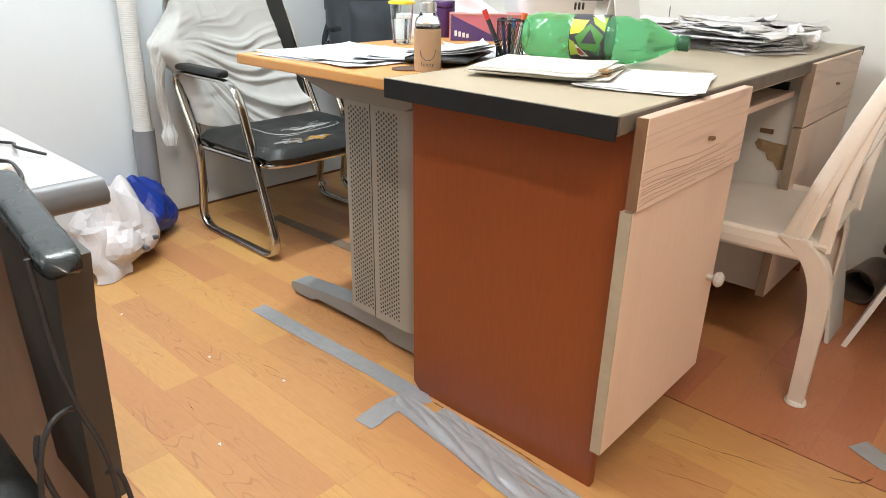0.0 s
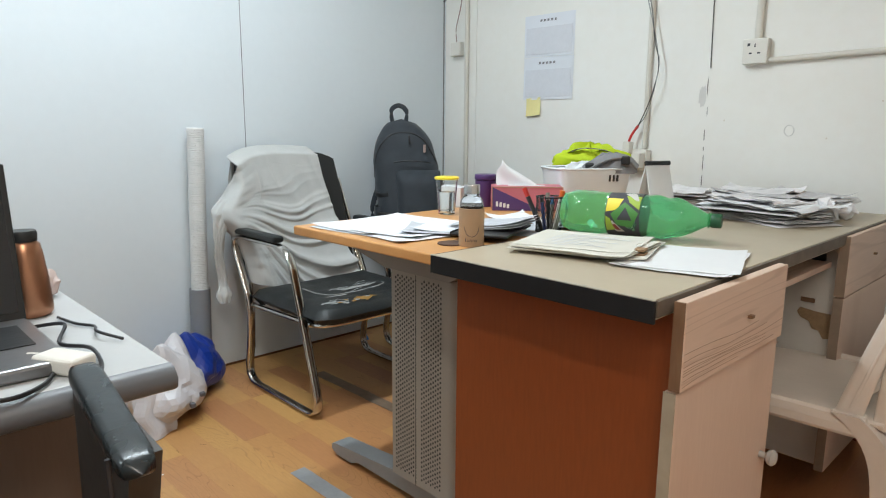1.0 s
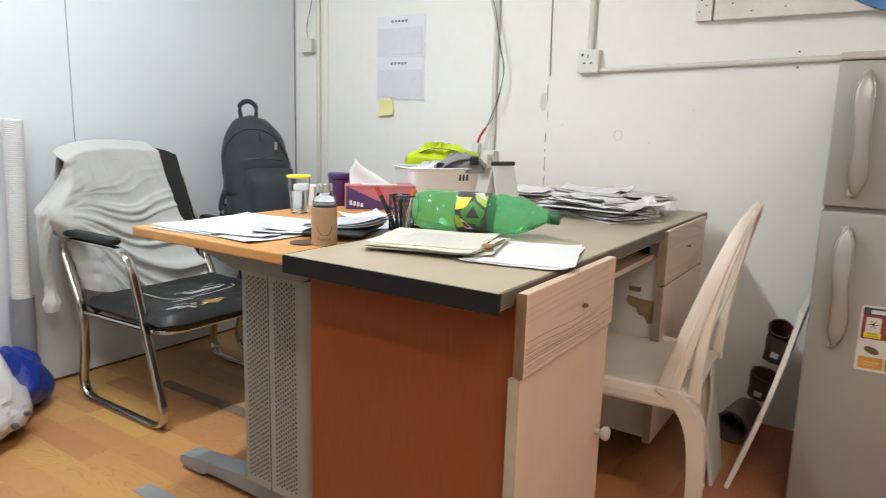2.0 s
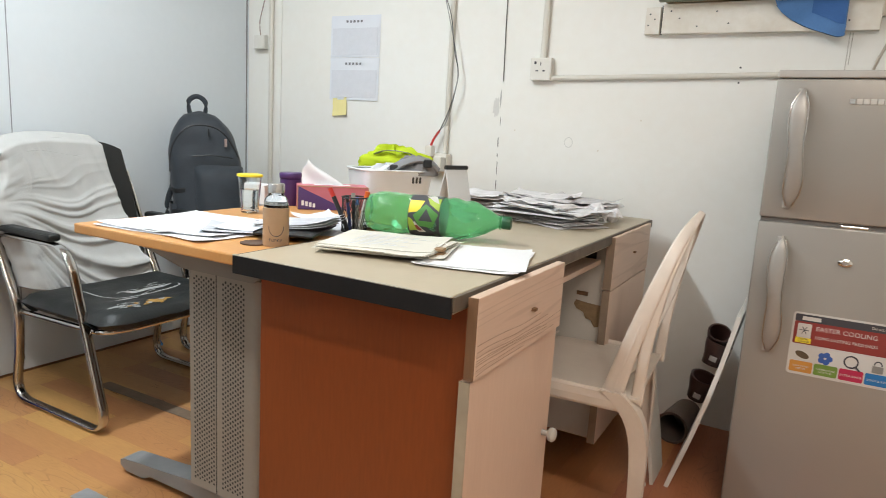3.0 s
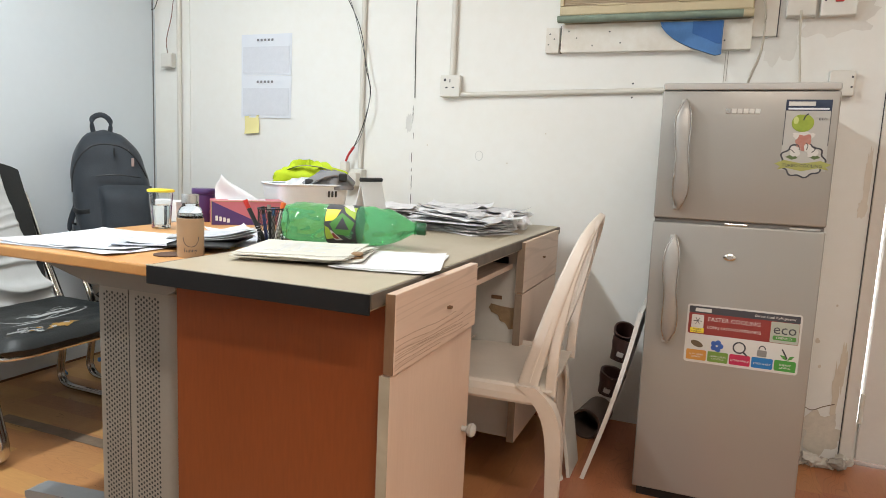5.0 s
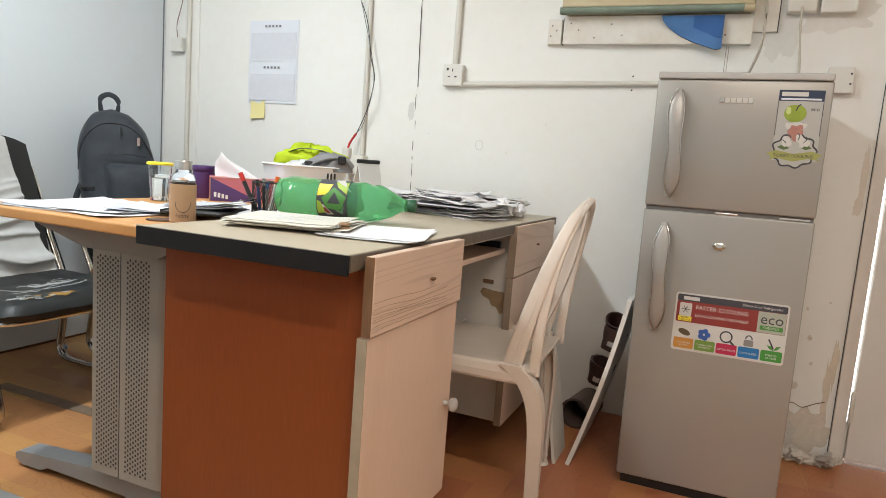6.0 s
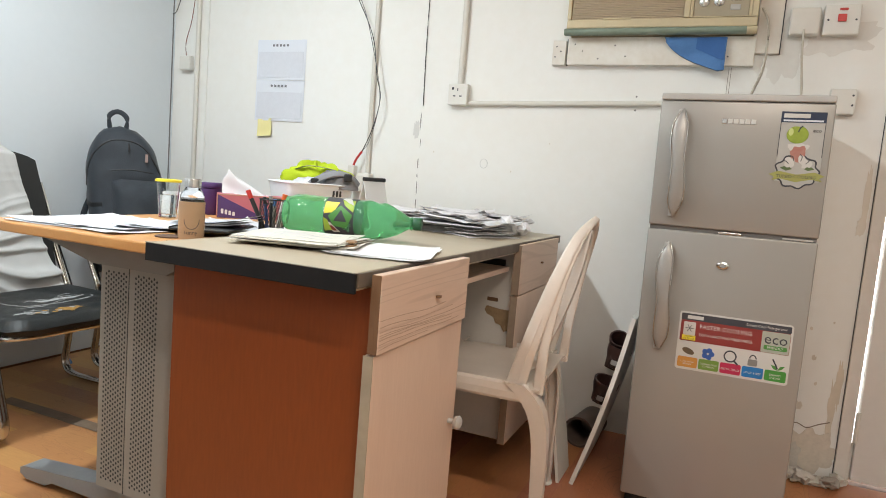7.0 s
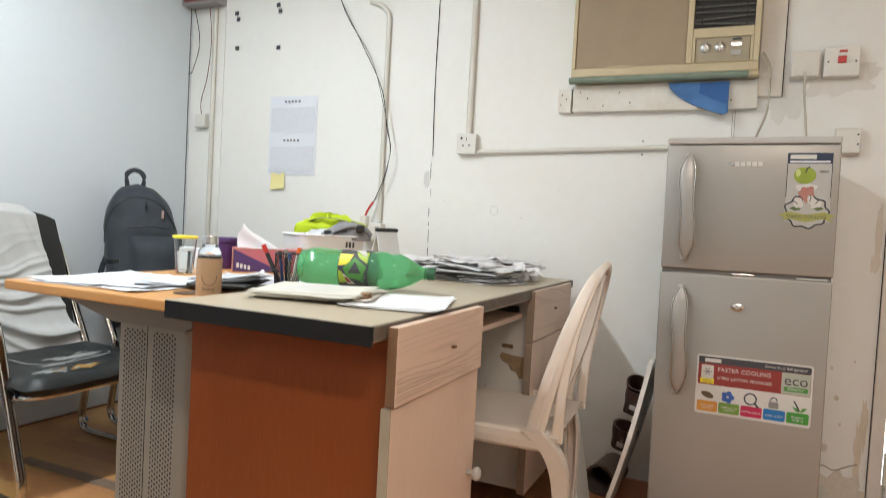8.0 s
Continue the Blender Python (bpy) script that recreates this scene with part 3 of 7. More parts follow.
M_LINING = pbr("torn_backing", (0.40, 0.41, 0.40), 0.85, var=0.2, scale=60, fine=200, bump=0.4)
M_BAGCLOTH = pbr("black_nylon", (0.026, 0.036, 0.048), 0.7, var=0.3, scale=14, fine=260, bump=0.3, sheen=0.15)


def text(words, size, material, parent, at, turn=(90, 0, 0), label="", align="CENTER", name="lettering"):
    cu = bpy.data.curves.new("lettering", "FONT")
    cu.body, cu.size, cu.align_x, cu.align_y, cu.extrude = words, size, align, "CENTER", 0.0002
    cu.resolution_u = 2
    tmp = bpy.data.objects.new("lettering_source", cu)
    me = bpy.data.meshes.new_from_object(tmp)
    bpy.data.objects.remove(tmp)
    me.materials.clear()
    me.materials.append(material)
    ob = new(name, me)
    ob.parent = parent
    ob.matrix_basis = pose(*at, *turn)
    if label:
        ob["label"] = label
    return ob


def wobble(co, amount, freq, seed=0.0):
    v = Vector(co) * freq + Vector((seed, seed * 1.7, seed * 0.3))
    return Vector((noise.noise(v), noise.noise(v + Vector((31.4, 0, 0))), noise.noise(v + Vector((0, 17.2, 0))))) * amount


def rough_up(bm, amount, freq, seed=0.0, flat=None):
    for v in bm.verts:
        if flat is not None and v.co.z <= flat:
            continue
        v.co += wobble(v.co, amount, freq, seed)
    return bm


# ---- stickers on the refrigerator ----
def fridge_stickers():
    def flat(name, x0, z0, x1, z1, mt, parent, lift=0.0004, r=0.0, label=""):
        bm = bmesh.new()
        if r:
            o = []
            for cx, cz, a0 in ((x1 - r, z1 - r, 0), (x0 + r, z1 - r, 90), (x0 + r, z0 + r, 180), (x1 - r, z0 + r, 270)):
                o += [(cx + r * math.cos(radians(a0 + 22.5 * q)), cz + r * math.sin(radians(a0 + 22.5 * q))) for q in range(5)]
        else:
            o = [(x0, z0), (x1, z0), (x1, z1), (x0, z1)]
        return part(name, prism(o, "y", -lift - 0.0003, -lift + 0.0002, bm), mt, parent, label)

    s = flat("sticker", -0.103, 0.445, 0.187, 0.612, M_STICK, F_LO, 0.0003, 0.008, "white advertising sticker with red header")
    y = -0.0012
    flat("banner", -0.098, 0.528, 0.182, 0.588, M_REDP, s, 0.0008, 0.004)
    flat("header", -0.098, 0.588, 0.182, 0.607, M_INK, s, 0.0008, 0.003)
    flat("mark", -0.082, 0.592, -0.040, 0.602, M_STICK, s, 0.0011)
    flat("badge", -0.090, 0.545, -0.058, 0.583, M_STICK, s, 0.0011, 0.003)
    for a in range(3):
        q = sweep([(-0.074 - 0.011 * math.cos(math.pi / 3 * a), y, 0.565 - 0.011 * math.sin(math.pi / 3 * a)), (-0.074 + 0.011 * math.cos(math.pi / 3 * a), y, 0.565 + 0.011 * math.sin(math.pi / 3 * a))], 0.003, 0.0006, up=(0, 1, 0), n=6)
        part("snowflake", q, M_INK, s)
    flat("tag", -0.092, 0.531, -0.056, 0.545, M_YELLOW, s, 0.0012)
    text("FASTER\nCOOLING", 0.0065, M_INK, s, (-0.074, -0.0016, 0.538))
    text("FASTER COOLING", 0.0165, M_STICK, s, (-0.048, y, 0.573), align="LEFT")
    text("LONG LASTING FRESHNESS", 0.0112, M_STICK, s, (-0.048, y, 0.550), align="LEFT")
    text("Direct Cool Refrigerator", 0.0100, M_STICK, s, (0.172, y, 0.5975), align="RIGHT")
    flat("eco_panel", 0.112, 0.529, 0.181, 0.587, pbr("sage_print", (0.40, 0.42, 0.35), 0.4, var=0.08, scale=30), s, 0.0010, 0.003)
    text("eco", 0.040, M_INK, s, (0.147, -0.0015, 0.566))
    flat("ribbon", 0.119, 0.537, 0.176, 0.549, M_GREENP, s, 0.0012, 0.003)
    text("FRIENDLY", 0.009, M_STICK, s, (0.147, -0.0017, 0.543))
    cols = [(0.55, 0.25, 0.05), (0.16, 0.28, 0.05), (0.45, 0.02, 0.07), (0.01, 0.16, 0.42), (0.05, 0.26, 0.04)]
    words = ["LOW NOISE\nDESIGN", "TEMPERATURE\nCONTROL", "EXTRA SPACE", "LOCK & KEY", "ENERGY\nSAVING"]
    for i in range(5):
        x0 = -0.097 + i * 0.0565
        flat("tile", x0, 0.452, x0 + 0.053, 0.482, pbr("tile_print", cols[i], 0.4, var=0.04), s, 0.0009, 0.004)
        text(words[i], 0.0078 if i > 1 else 0.0066, M_STICK, s, (x0 + 0.0265, -0.0014, 0.465))
        cx, cz = x0 + 0.026, 0.499
        if i == 0:
            q = lathe([(0.017, 0.0004), (0.017, 0.0008)], axis="y", n=24, at=(0, -0.0014, 0))
            part("speaker_drawing", xform(q, Matrix.Translation((cx, 0, cz)) @ Matrix.Rotation(radians(20), 4, "Y") @ Matrix.Diagonal((1, 1, 0.5, 1))), pbr("brown_print", (0.13, 0.09, 0.05), 0.5), s)
        elif i == 1:
            for a in range(5):
                q = lathe([(0.0075, 0.0004), (0.0075, 0.0008)], axis="y", n=12, at=(0, -0.0014, 0))
                part("fan_drawing", xform(q, Matrix.Translation((cx - 0.004 + 0.010 * math.cos(a * 1.257), 0, cz + 0.010 * math.sin(a * 1.257)))), pbr("blue_print", (0.04, 0.12, 0.42), 0.5), s)
        elif i == 2:
            ring = [(cx - 0.003 + 0.015 * math.cos(a / 20 * 2 * math.pi), y, cz + 0.003 + 0.015 * math.sin(a / 20 * 2 * math.pi)) for a in range(20)]
            part("magnifier_drawing", sweep(ring, 0.004, 0.0006, closed=True, up=(0, 1, 0), n=6), M_INK, s)
            part("magnifier_drawing", sweep([(cx + 0.008, y, cz - 0.008), (cx + 0.018, y, cz - 0.018)], 0.005, 0.0006, up=(0, 1, 0), n=6), M_INK, s)
        elif i == 3:
            flat("padlock_drawing", cx - 0.014, cz - 0.014, cx + 0.010, cz + 0.004, pbr("grey_print_dark", (0.25, 0.24, 0.22), 0.5), s, 0.0011, 0.003)
            arc = [(cx - 0.002 + 0.008 * math.cos(a), y, cz + 0.006 + 0.010 * math.sin(a)) for a in [math.pi * q / 8 for q in range(9)]]
            part("shackle_drawing", sweep(arc, 0.003, 0.0006, up=(0, 1, 0), n=6), M_INK, s)
        else:
            part("plug_drawing", sweep(spline([(cx - 0.010, y, cz + 0.014), (cx - 0.002, y, cz), (cx + 0.004, y, cz - 0.012)]), 0.004, 0.0006, up=(0, 1, 0), n=6), M_INK, s)
            for d in (-1, 1):
                leaf = [(cx + 0.004, cz - 0.016), (cx + 0.004 + d * 0.010, cz - 0.012), (cx + 0.004 + d * 0.018, cz - 0.002), (cx + 0.004 + d * 0.006, cz - 0.004)]
                part("leaf_drawing", prism(leaf, "y", -0.0015, -0.0010), M_GREENP, s)
    # tall sticker on the freezer door
    s = flat("sticker", 0.092, 0.995, 0.198, 1.178, pbr("grey_sticker", (0.43, 0.42, 0.39), 0.4, var=0.04), F_UP, 0.0003, 0.002, "grey sticker with green apple and red fruit")
    flat("header", 0.092, 1.150, 0.198, 1.178, M_NAVY, s, 0.0008)
    flat("mark", 0.098, 1.162, 0.160, 1.173, M_STICK, s, 0.0011)
    flat("small_print", 0.098, 1.1525, 0.192, 1.157, M_FAINT, s, 0.0011)
    for x0, z0, x1, z1 in ((0.092, 1.06, 0.0935, 1.150), (0.1965, 1.06, 0.198, 1.150)):
        flat("border", x0, z0, x1, z1, M_INK, s, 0.0008)
    m_apple = pbr("apple_print", (0.34, 0.42, 0.05), 0.4, var=0.28, scale=34, fine=90, bump=0, tint=(0.16, 0.24, 0.02))
    q = lathe([(0.024, 0.0), (0.024, 0.0004)], axis="y", n=30, at=(0, -0.0014, 0))
    for v in q.verts:
        # dimple at the stalk, narrower foot
        a = math.atan2(v.co.z, v.co.x)
        k = 1 - 0.10 * math.exp(-((a - math.pi / 2) / 0.35) ** 2) - 0.05 * max(0, -math.sin(a)) ** 2
        v.co.x, v.co.z = v.co.x * k * 1.08, v.co.z * k
    part("apple_drawing", xform(q, Matrix.Translation((0.135, 0, 1.118))), m_apple, s, "green apple picture")
    part("apple_shine", prism([(0.119 + 0.006 * math.cos(a), 1.125 + 0.010 * math.sin(a)) for a in [math.tau * k / 12 for k in range(12)]], "y", -0.0020, -0.0015), pbr("apple_shine", (0.55, 0.62, 0.22), 0.4, var=0.1), s)
    part("apple_stalk", sweep(spline([(0.136, -0.0017, 1.125), (0.140, -0.0017, 1.136), (0.146, -0.0017, 1.142)]), 0.003, 0.0006, up=(0, 1, 0), n=6), M_INK, s)
    text("eco", 0.014, M_INK, s, (0.180, y, 1.130))
    seal = [(0.143 + (0.050 + 0.004 * math.cos(9 * a)) * math.cos(a), y, 1.022 + (0.042 + 0.003 * math.cos(9 * a)) * math.sin(a)) for a in [2 * math.pi * q / 60 for q in range(60)]]
    face = part("seal", prism([(p[0], p[2]) for p in seal], "y", -0.0008, -0.0003), bpy.data.materials["grey_sticker"], s)
    part("seal_border", sweep(seal, 0.004, 0.0006, closed=True, up=(0, 1, 0), n=6), M_INK, face)

    def blot(name, cx, cz, rx, rz, mt, seed, lift):
        o = []
        for q in range(26):
            a = math.tau * q / 26
            k = 1 + 0.45 * noise.noise(Vector((math.cos(a) * 1.7, math.sin(a) * 1.7, seed)))
            o.append((cx + rx * k * math.cos(a), cz + rz * k * math.sin(a)))
        part(name, prism(o, "y", -lift - 0.0003, -lift), mt, s)

    m_fruit = pbr("strawberry_print", (0.36, 0.10, 0.075), 0.5, var=0.2, scale=70, fine=160, bump=0, tint=(0.42, 0.24, 0.19))
    blot("splash_drawing", 0.140, 1.086, 0.027, 0.010, M_STICK, 3.1, 0.0010)
    blot("fruit_drawing", 0.142, 1.068, 0.019, 0.021, m_fruit, 1.2, 0.0014)
    blot("splash_drawing", 0.152, 1.055, 0.009, 0.010, M_STICK, 5.4, 0.0018)
    blot("splash_drawing", 0.124, 1.045, 0.013, 0.014, M_STICK, 7.7, 0.0018)
    blot("splash_drawing", 0.163, 1.042, 0.012, 0.012, M_STICK, 8.9, 0.0018)
    for k in range(4):
        a = 0.5 + 0.75 * k
        part("splash_line", sweep(spline([(0.143 + 0.022 * math.cos(a), -0.0022, 1.036 + 0.014 * math.sin(a)), (0.143 + 0.030 * math.cos(a), -0.0022, 1.040 + 0.022 * math.sin(a)), (0.143 + 0.033 * math.cos(a + 0.2), -0.0022, 1.044 + 0.024 * math.sin(a + 0.2))]), 0.0022, 0.0006, up=(0, 1, 0), n=5), M_INK, s)
    for x, z, d in ((0.118, 1.030, 1), (0.170, 1.032, -1)):
        part("leaf_drawing", prism([(x - 0.016, z), (x, z + 0.008), (x + 0.014, z - 0.002), (x, z - 0.007)], "y", -0.0014, -0.0009), pbr("olive_leaf_print", (0.10, 0.15, 0.05), 0.5) if d > 0 else bpy.data.materials["olive_leaf_print"], s)
    rib = [(0.078, 1.012), (0.100, 1.022), (0.143, 1.014), (0.186, 1.022), (0.210, 1.013), (0.198, 1.006), (0.206, 0.998), (0.180, 1.003), (0.143, 0.994), (0.104, 1.002), (0.086, 0.996), (0.092, 1.005)]
    part("ribbon", prism(rib, "y", -0.0018, -0.0013), pbr("olive_yellow_print", (0.36, 0.36, 0.10), 0.5), s)
    text("TURBO COOLING", 0.0115, M_INK, s, (0.143, -0.0021, 1.008))
    # raised maker's plate without lettering
    for q in range(6):
        part("name_plate", box(-0.052 + 0.0145 * q, -0.0022, 1.141, -0.040 + 0.0145 * q, 0.001, 1.154, 0.001), M_STICK if q else M_STEEL, F_UP, "small bright maker's badge piece")
    part("bare_scratch", box(-0.215, -0.0006, 0.838, -0.19, 0.001, 0.8385), M_INK, F_UP)


fridge_stickers()


# ---- chrome-framed armchairs ----
def make_armchair(at, turn, label, worn=True, tall=0.485):
    e = thing("visitor_chair", at, turn, label, "chair")
    # local: x forward, y from the near arm to the far arm
    for y in (0.0, 0.56):
        s = 1 if y == 0 else -1
        loop = rounded([(-0.24, y, 0.588), (-0.110, y, 0.335), (-0.118, y, 0.20), (-0.155, y, 0.012), (0.362, y, 0.012), (0.188, y, 0.590)], 0.085, 7, closed=True)
        smooth(part("side_frame", sweep(loop, 0.017, 0.034, n=10, closed=True, up=(0, 1, 0)), M_CHROME, e, "worn chrome side frame"), 60)
        part("armrest", box(-0.180, y - 0.022, 0.599, 0.122, y + 0.022, 0.624, 0.010, seg=3), M_LEATHER, e, "black padded armrest")
        part("bolt", lathe([(0.010, 0), (0.010, 0.012)], n=10, axis="y", at=(-0.110, y + (0.004 if s > 0 else -0.016), 0.325)), M_CHROME, e)
    part("seat_rail", sweep(rounded([(-0.110, 0.01, 0.325), (0.30, 0.03, 0.325), (0.335, 0.10, 0.328), (0.335, 0.46, 0.328), (0.30, 0.53, 0.325), (-0.110, 0.55, 0.325)], 0.06), 0.018, n=8), M_CHROME, e)

    def seat(u, v):
        x = -0.10 + 0.48 * u
        y = 0.00 + 0.55 * v
        edge = min(1, 6 * min(u, 1 - u, v, 1 - v))
        k = 1 - (1 - edge) ** 2
        inset = 0.035 * max(0, (abs(2 * v - 1) - 0.7) / 0.3) ** 2 * (1 if u > 0.8 else 0)
        z = 0.362 + 0.042 * k ** 0.5 - 0.012 * math.sin(math.pi * u) * math.sin(math.pi * v) + 0.003 * noise.noise(Vector((x * 18, y * 18, 0)))
        return (x - inset, y, z)
    st = smooth(part("seat", grid(26, 26, seat, 0.05), M_LEATHER, e, "cracked black leatherette seat" if worn else ""), 60)

    def back(u, v):
        y = 0.035 + 0.49 * u
        z = 0.42 + tall * v - 0.035 * abs(2 * u - 1) ** 4 * v
        x = -0.19 - 0.10 * v + 0.05 * (2 * u - 1) ** 2 - 0.012
        return (x, y + 0.03 * (0.5 - u) * v * 2 * v, z)
    smooth(part("backrest", grid(20, 20, back, 0.045), M_LEATHER, e, "black leatherette backrest"), 60)
    smooth(part("back_tube", sweep(spline([(-0.110, 0.565, 0.33), (-0.235, 0.575, 0.56), (-0.30, 0.55, 0.42 + 0.74 * tall)][:2 if tall < 0.3 else 3]), 0.018, n=8), M_CHROME, e))
    if worn:
        def torn(name, cx, cy, rx, ry, mt, seed, label, lift=0.0015):
            o = []
            for q in range(28):
                a = 2 * math.pi * q / 28
                k = 1 + 0.55 * noise.noise(Vector((math.cos(a) * 2.2, math.sin(a) * 2.2, seed)))
                o.append((cx + rx * k * math.cos(a), cy + ry * k * math.sin(a)))
            bm = bmesh.new()
            vs = []
            for x, y in o:
                u, v = (x + 0.10) / 0.48, y / 0.55
                p = seat(min(max(u, 0), 1), min(max(v, 0), 1))
                vs.append(bm.verts.new((x, y, p[2] + lift)))
            c = bm.verts.new((cx, cy, seat((cx + 0.10) / 0.48, cy / 0.55)[2] + lift + 0.001))
            for q in range(28):
                bm.faces.new((vs[q], vs[(q + 1) % 28], c))
            part(name, bm, mt, st, label)
        torn("torn_patch", 0.318, 0.225, 0.015, 0.048, M_SEATFOAM, 3.0, "yellow foam showing through tear")
        for q in range(9):
            torn("foam_crumb", 0.322 + 0.018 * math.sin(2.3 * q), 0.115 + 0.018 * q, 0.005 + 0.002 * (q % 3), 0.008 + 0.003 * (q % 2), (M_SEATFOAM, M_LINING, M_SEATFOAM)[q % 3], 13.0 + q, "", 0.0028)
        torn("worn_patch", 0.15, 0.31, 0.014, 0.085, M_LINING, 5.0, "pale worn-through patch")
        torn("worn_patch", 0.225, 0.17, 0.008, 0.05, M_LINING, 8.0, "pale worn-through patch")
        torn("worn_patch", 0.300, 0.085, 0.010, 0.030, M_LINING, 11.0, "pale worn-through patch")
        rnd = random.Random(21)
        for q in range(14):
            # flaked cracks round the worn middle and along the front tear
            x, y = (rnd.uniform(0.10, 0.20), rnd.uniform(0.18, 0.38)) if q < 9 else (rnd.uniform(0.28, 0.33), rnd.uniform(0.08, 0.26))
            run = []
            for i in range(5):
                run.append((x, y, 0))
                x, y = x + rnd.uniform(-0.012, 0.010), y + rnd.uniform(0.004, 0.022)
            part("crack", sweep([(p.x, p.y, seat((p.x + 0.10) / 0.48, p.y / 0.55)[2] + 0.001) for p in spline(run, 3)], rnd.uniform(0.002, 0.006), 0.002, n=5), M_LINING, st)
        line = [(0.03, 0.13), (0.17, 0.14), (0.205, 0.20), (0.19, 0.40), (0.16, 0.43)]
        part("crack", sweep([(x, y, seat((x + 0.10) / 0.48, y / 0.55)[2] + 0.001) for x, y in [tuple(p)[:2] for p in spline([(a, b, 0) for a, b in line], 5)]], 0.005, 0.002, n=6), M_LINING, st)
    return e


CH1 = make_armchair((-2.06, 1.335, 0), 0, "chrome armchair with cracked black seat beside the wall")
CH2 = make_armchair((-2.06, 2.03, 0), 0, "black low-backed chrome-framed armchair holding a backpack", worn=False, tall=0.21)
for ob in (CH1, CH2):
    ob["group"] = "chairs along the wall"


# ---- grey jacket over the chair ----
def jacket():
    e = thing("grey_jacket", (-2.06, 1.34, 0.40), 0, "creased light grey jacket draped over a chair back", "jacket")

    def front(u, v):
        # u: along the back from the near edge, v: from the top down
        edge = 1 - u
        y = 0.012 + (0.385 + 0.085 * v ** 1.3) * u
        y -= 0.090 * edge ** 3 * math.exp(-((v - 0.45) / 0.16) ** 2) - 0.02 * edge ** 2 * max(0.0, v - 0.6)
        sag = 1 - (2 * u - 1) ** 2
        z = 0.530 - 0.045 * edge ** 5 - 0.012 * u ** 4 - (0.525 - 0.045 * edge ** 5) * v - 0.035 * sag * v ** 2
        vb = max(0.0, min(1.0, (z + 0.40 - 0.42) / 0.485))
        x = -0.19 - 0.10 * vb + 0.05 * (2 * min(max(y / 0.50, 0), 1) - 1) ** 2 + 0.020
        # swags fan out from the gathered near shoulder and hang in loops
        du, dv = u + 0.16, v - 0.40 - 0.30 * sag * max(0.0, v - 0.25)
        fan, far = math.atan2(dv, du), math.hypot(du, dv)
        warp = 0.09 * noise.noise(Vector((u * 2.4, v * 2.4, 4)))
        phase = 17 * (fan + warp)
        ridge = (1 - abs(math.sin(phase))) ** 2.4
        fine = (1 - abs(math.sin(phase * 1.9 + 1.1))) ** 2.4
        band = max(0.0, min(1.0, (fan + 0.35) / 0.4)) * max(0.0, min(1.0, (1.25 - fan) / 0.25)) * min(1.0, max(0.0, (u - 0.09) * 4))
        depth = (0.010 + 0.026 * min(1.0, max(0.0, v - 0.25) * 2)) * (0.55 + 0.7 * abs(noise.noise(Vector((u * 3, v * 5, 2)))))
        fold = band * depth * (ridge + 0.6 * fine)
        # long slack creases from the collar towards the far hip
        fold += (1 - band) * 0.006 * (1 - abs(math.sin(7 * (u * 1.2 - v * 0.8) + 2 * noise.noise(Vector((u * 3, v * 3, 9)))))) ** 2 * min(1, v * 4)
        fold += 0.006 * noise.noise(Vector((u * 6, v * 6, 1))) + 0.010 * edge ** 4 * noise.noise(Vector((u * 9, v * 16, 6)))
        if v < 0.06:
            x -= 0.075 * (1 - v / 0.06)
        if u < 0.07:
            # the near edge tucks round the side of the backrest
            x -= 0.085 * (1 - u / 0.07) ** 2 * min(1.0, max(0.0, v - 0.06) * 5)
        return (x + fold + 0.010 + 0.050 * v ** 3, y, z)
    smooth(part("front_drape", grid(80, 150, front, 0.004), M_CLOTH, e), 180)

    seam = [tuple(Vector(front(0.08 + 0.70 * q / 24, 0.13 - 0.02 * math.sin(q * 0.2))) + Vector((0.003, 0, 0))) for q in range(25)]
    smooth(part("seam", sweep(spline(seam, 2), 0.004, n=6), M_CLOTH, e, "raised shoulder seam"), 60)

    def rear(u, v):
        y = 0.030 + 0.345 * u
        z = 0.513 - 0.03 * (2 * u - 1) ** 4 - 0.34 * v
        x = -0.262 - 0.040 * min(1, v * 4) + 0.02 * (1 - (z / 0.5)) + 0.006 * math.sin(12 * u + 4 * v)
        return (x - 0.028, y, z)
    smooth(part("rear_drape", grid(24, 16, rear, 0.004), M_CLOTH, e), 180)

    def sleeve(u, v):
        a = 2 * math.pi * u
        z = 0.33 - 0.41 * v
        r = 0.017 + 0.040 * max(0, 1 - v * 2.6) ** 1.2 * min(1, v * 7 + 0.15) + 0.010 * math.exp(-((v - 0.93) / 0.06) ** 2)
        r *= 1 + 0.28 * noise.noise(Vector((math.cos(a) * 2, math.sin(a) * 2, v * 7))) + 0.16 * abs(math.sin(3 * a + 9 * v)) - 0.30 * abs(noise.noise(Vector((math.cos(a) * 3, math.sin(a) * 3 + 4 * v, v * 11 + 3))))
        return (-0.225 + r * math.cos(a) * 0.75 + 0.014 * math.sin(6 * v), -0.052 - 0.022 * math.sin(math.pi * min(1, v * 1.3)) + 0.030 * (1 - v) ** 4 + r * math.sin(a), z)
    smooth(part("sleeve", grid(64, 80, sleeve), M_CLOTH, e, "limp hanging sleeve"), 180)
    return e


jacket()


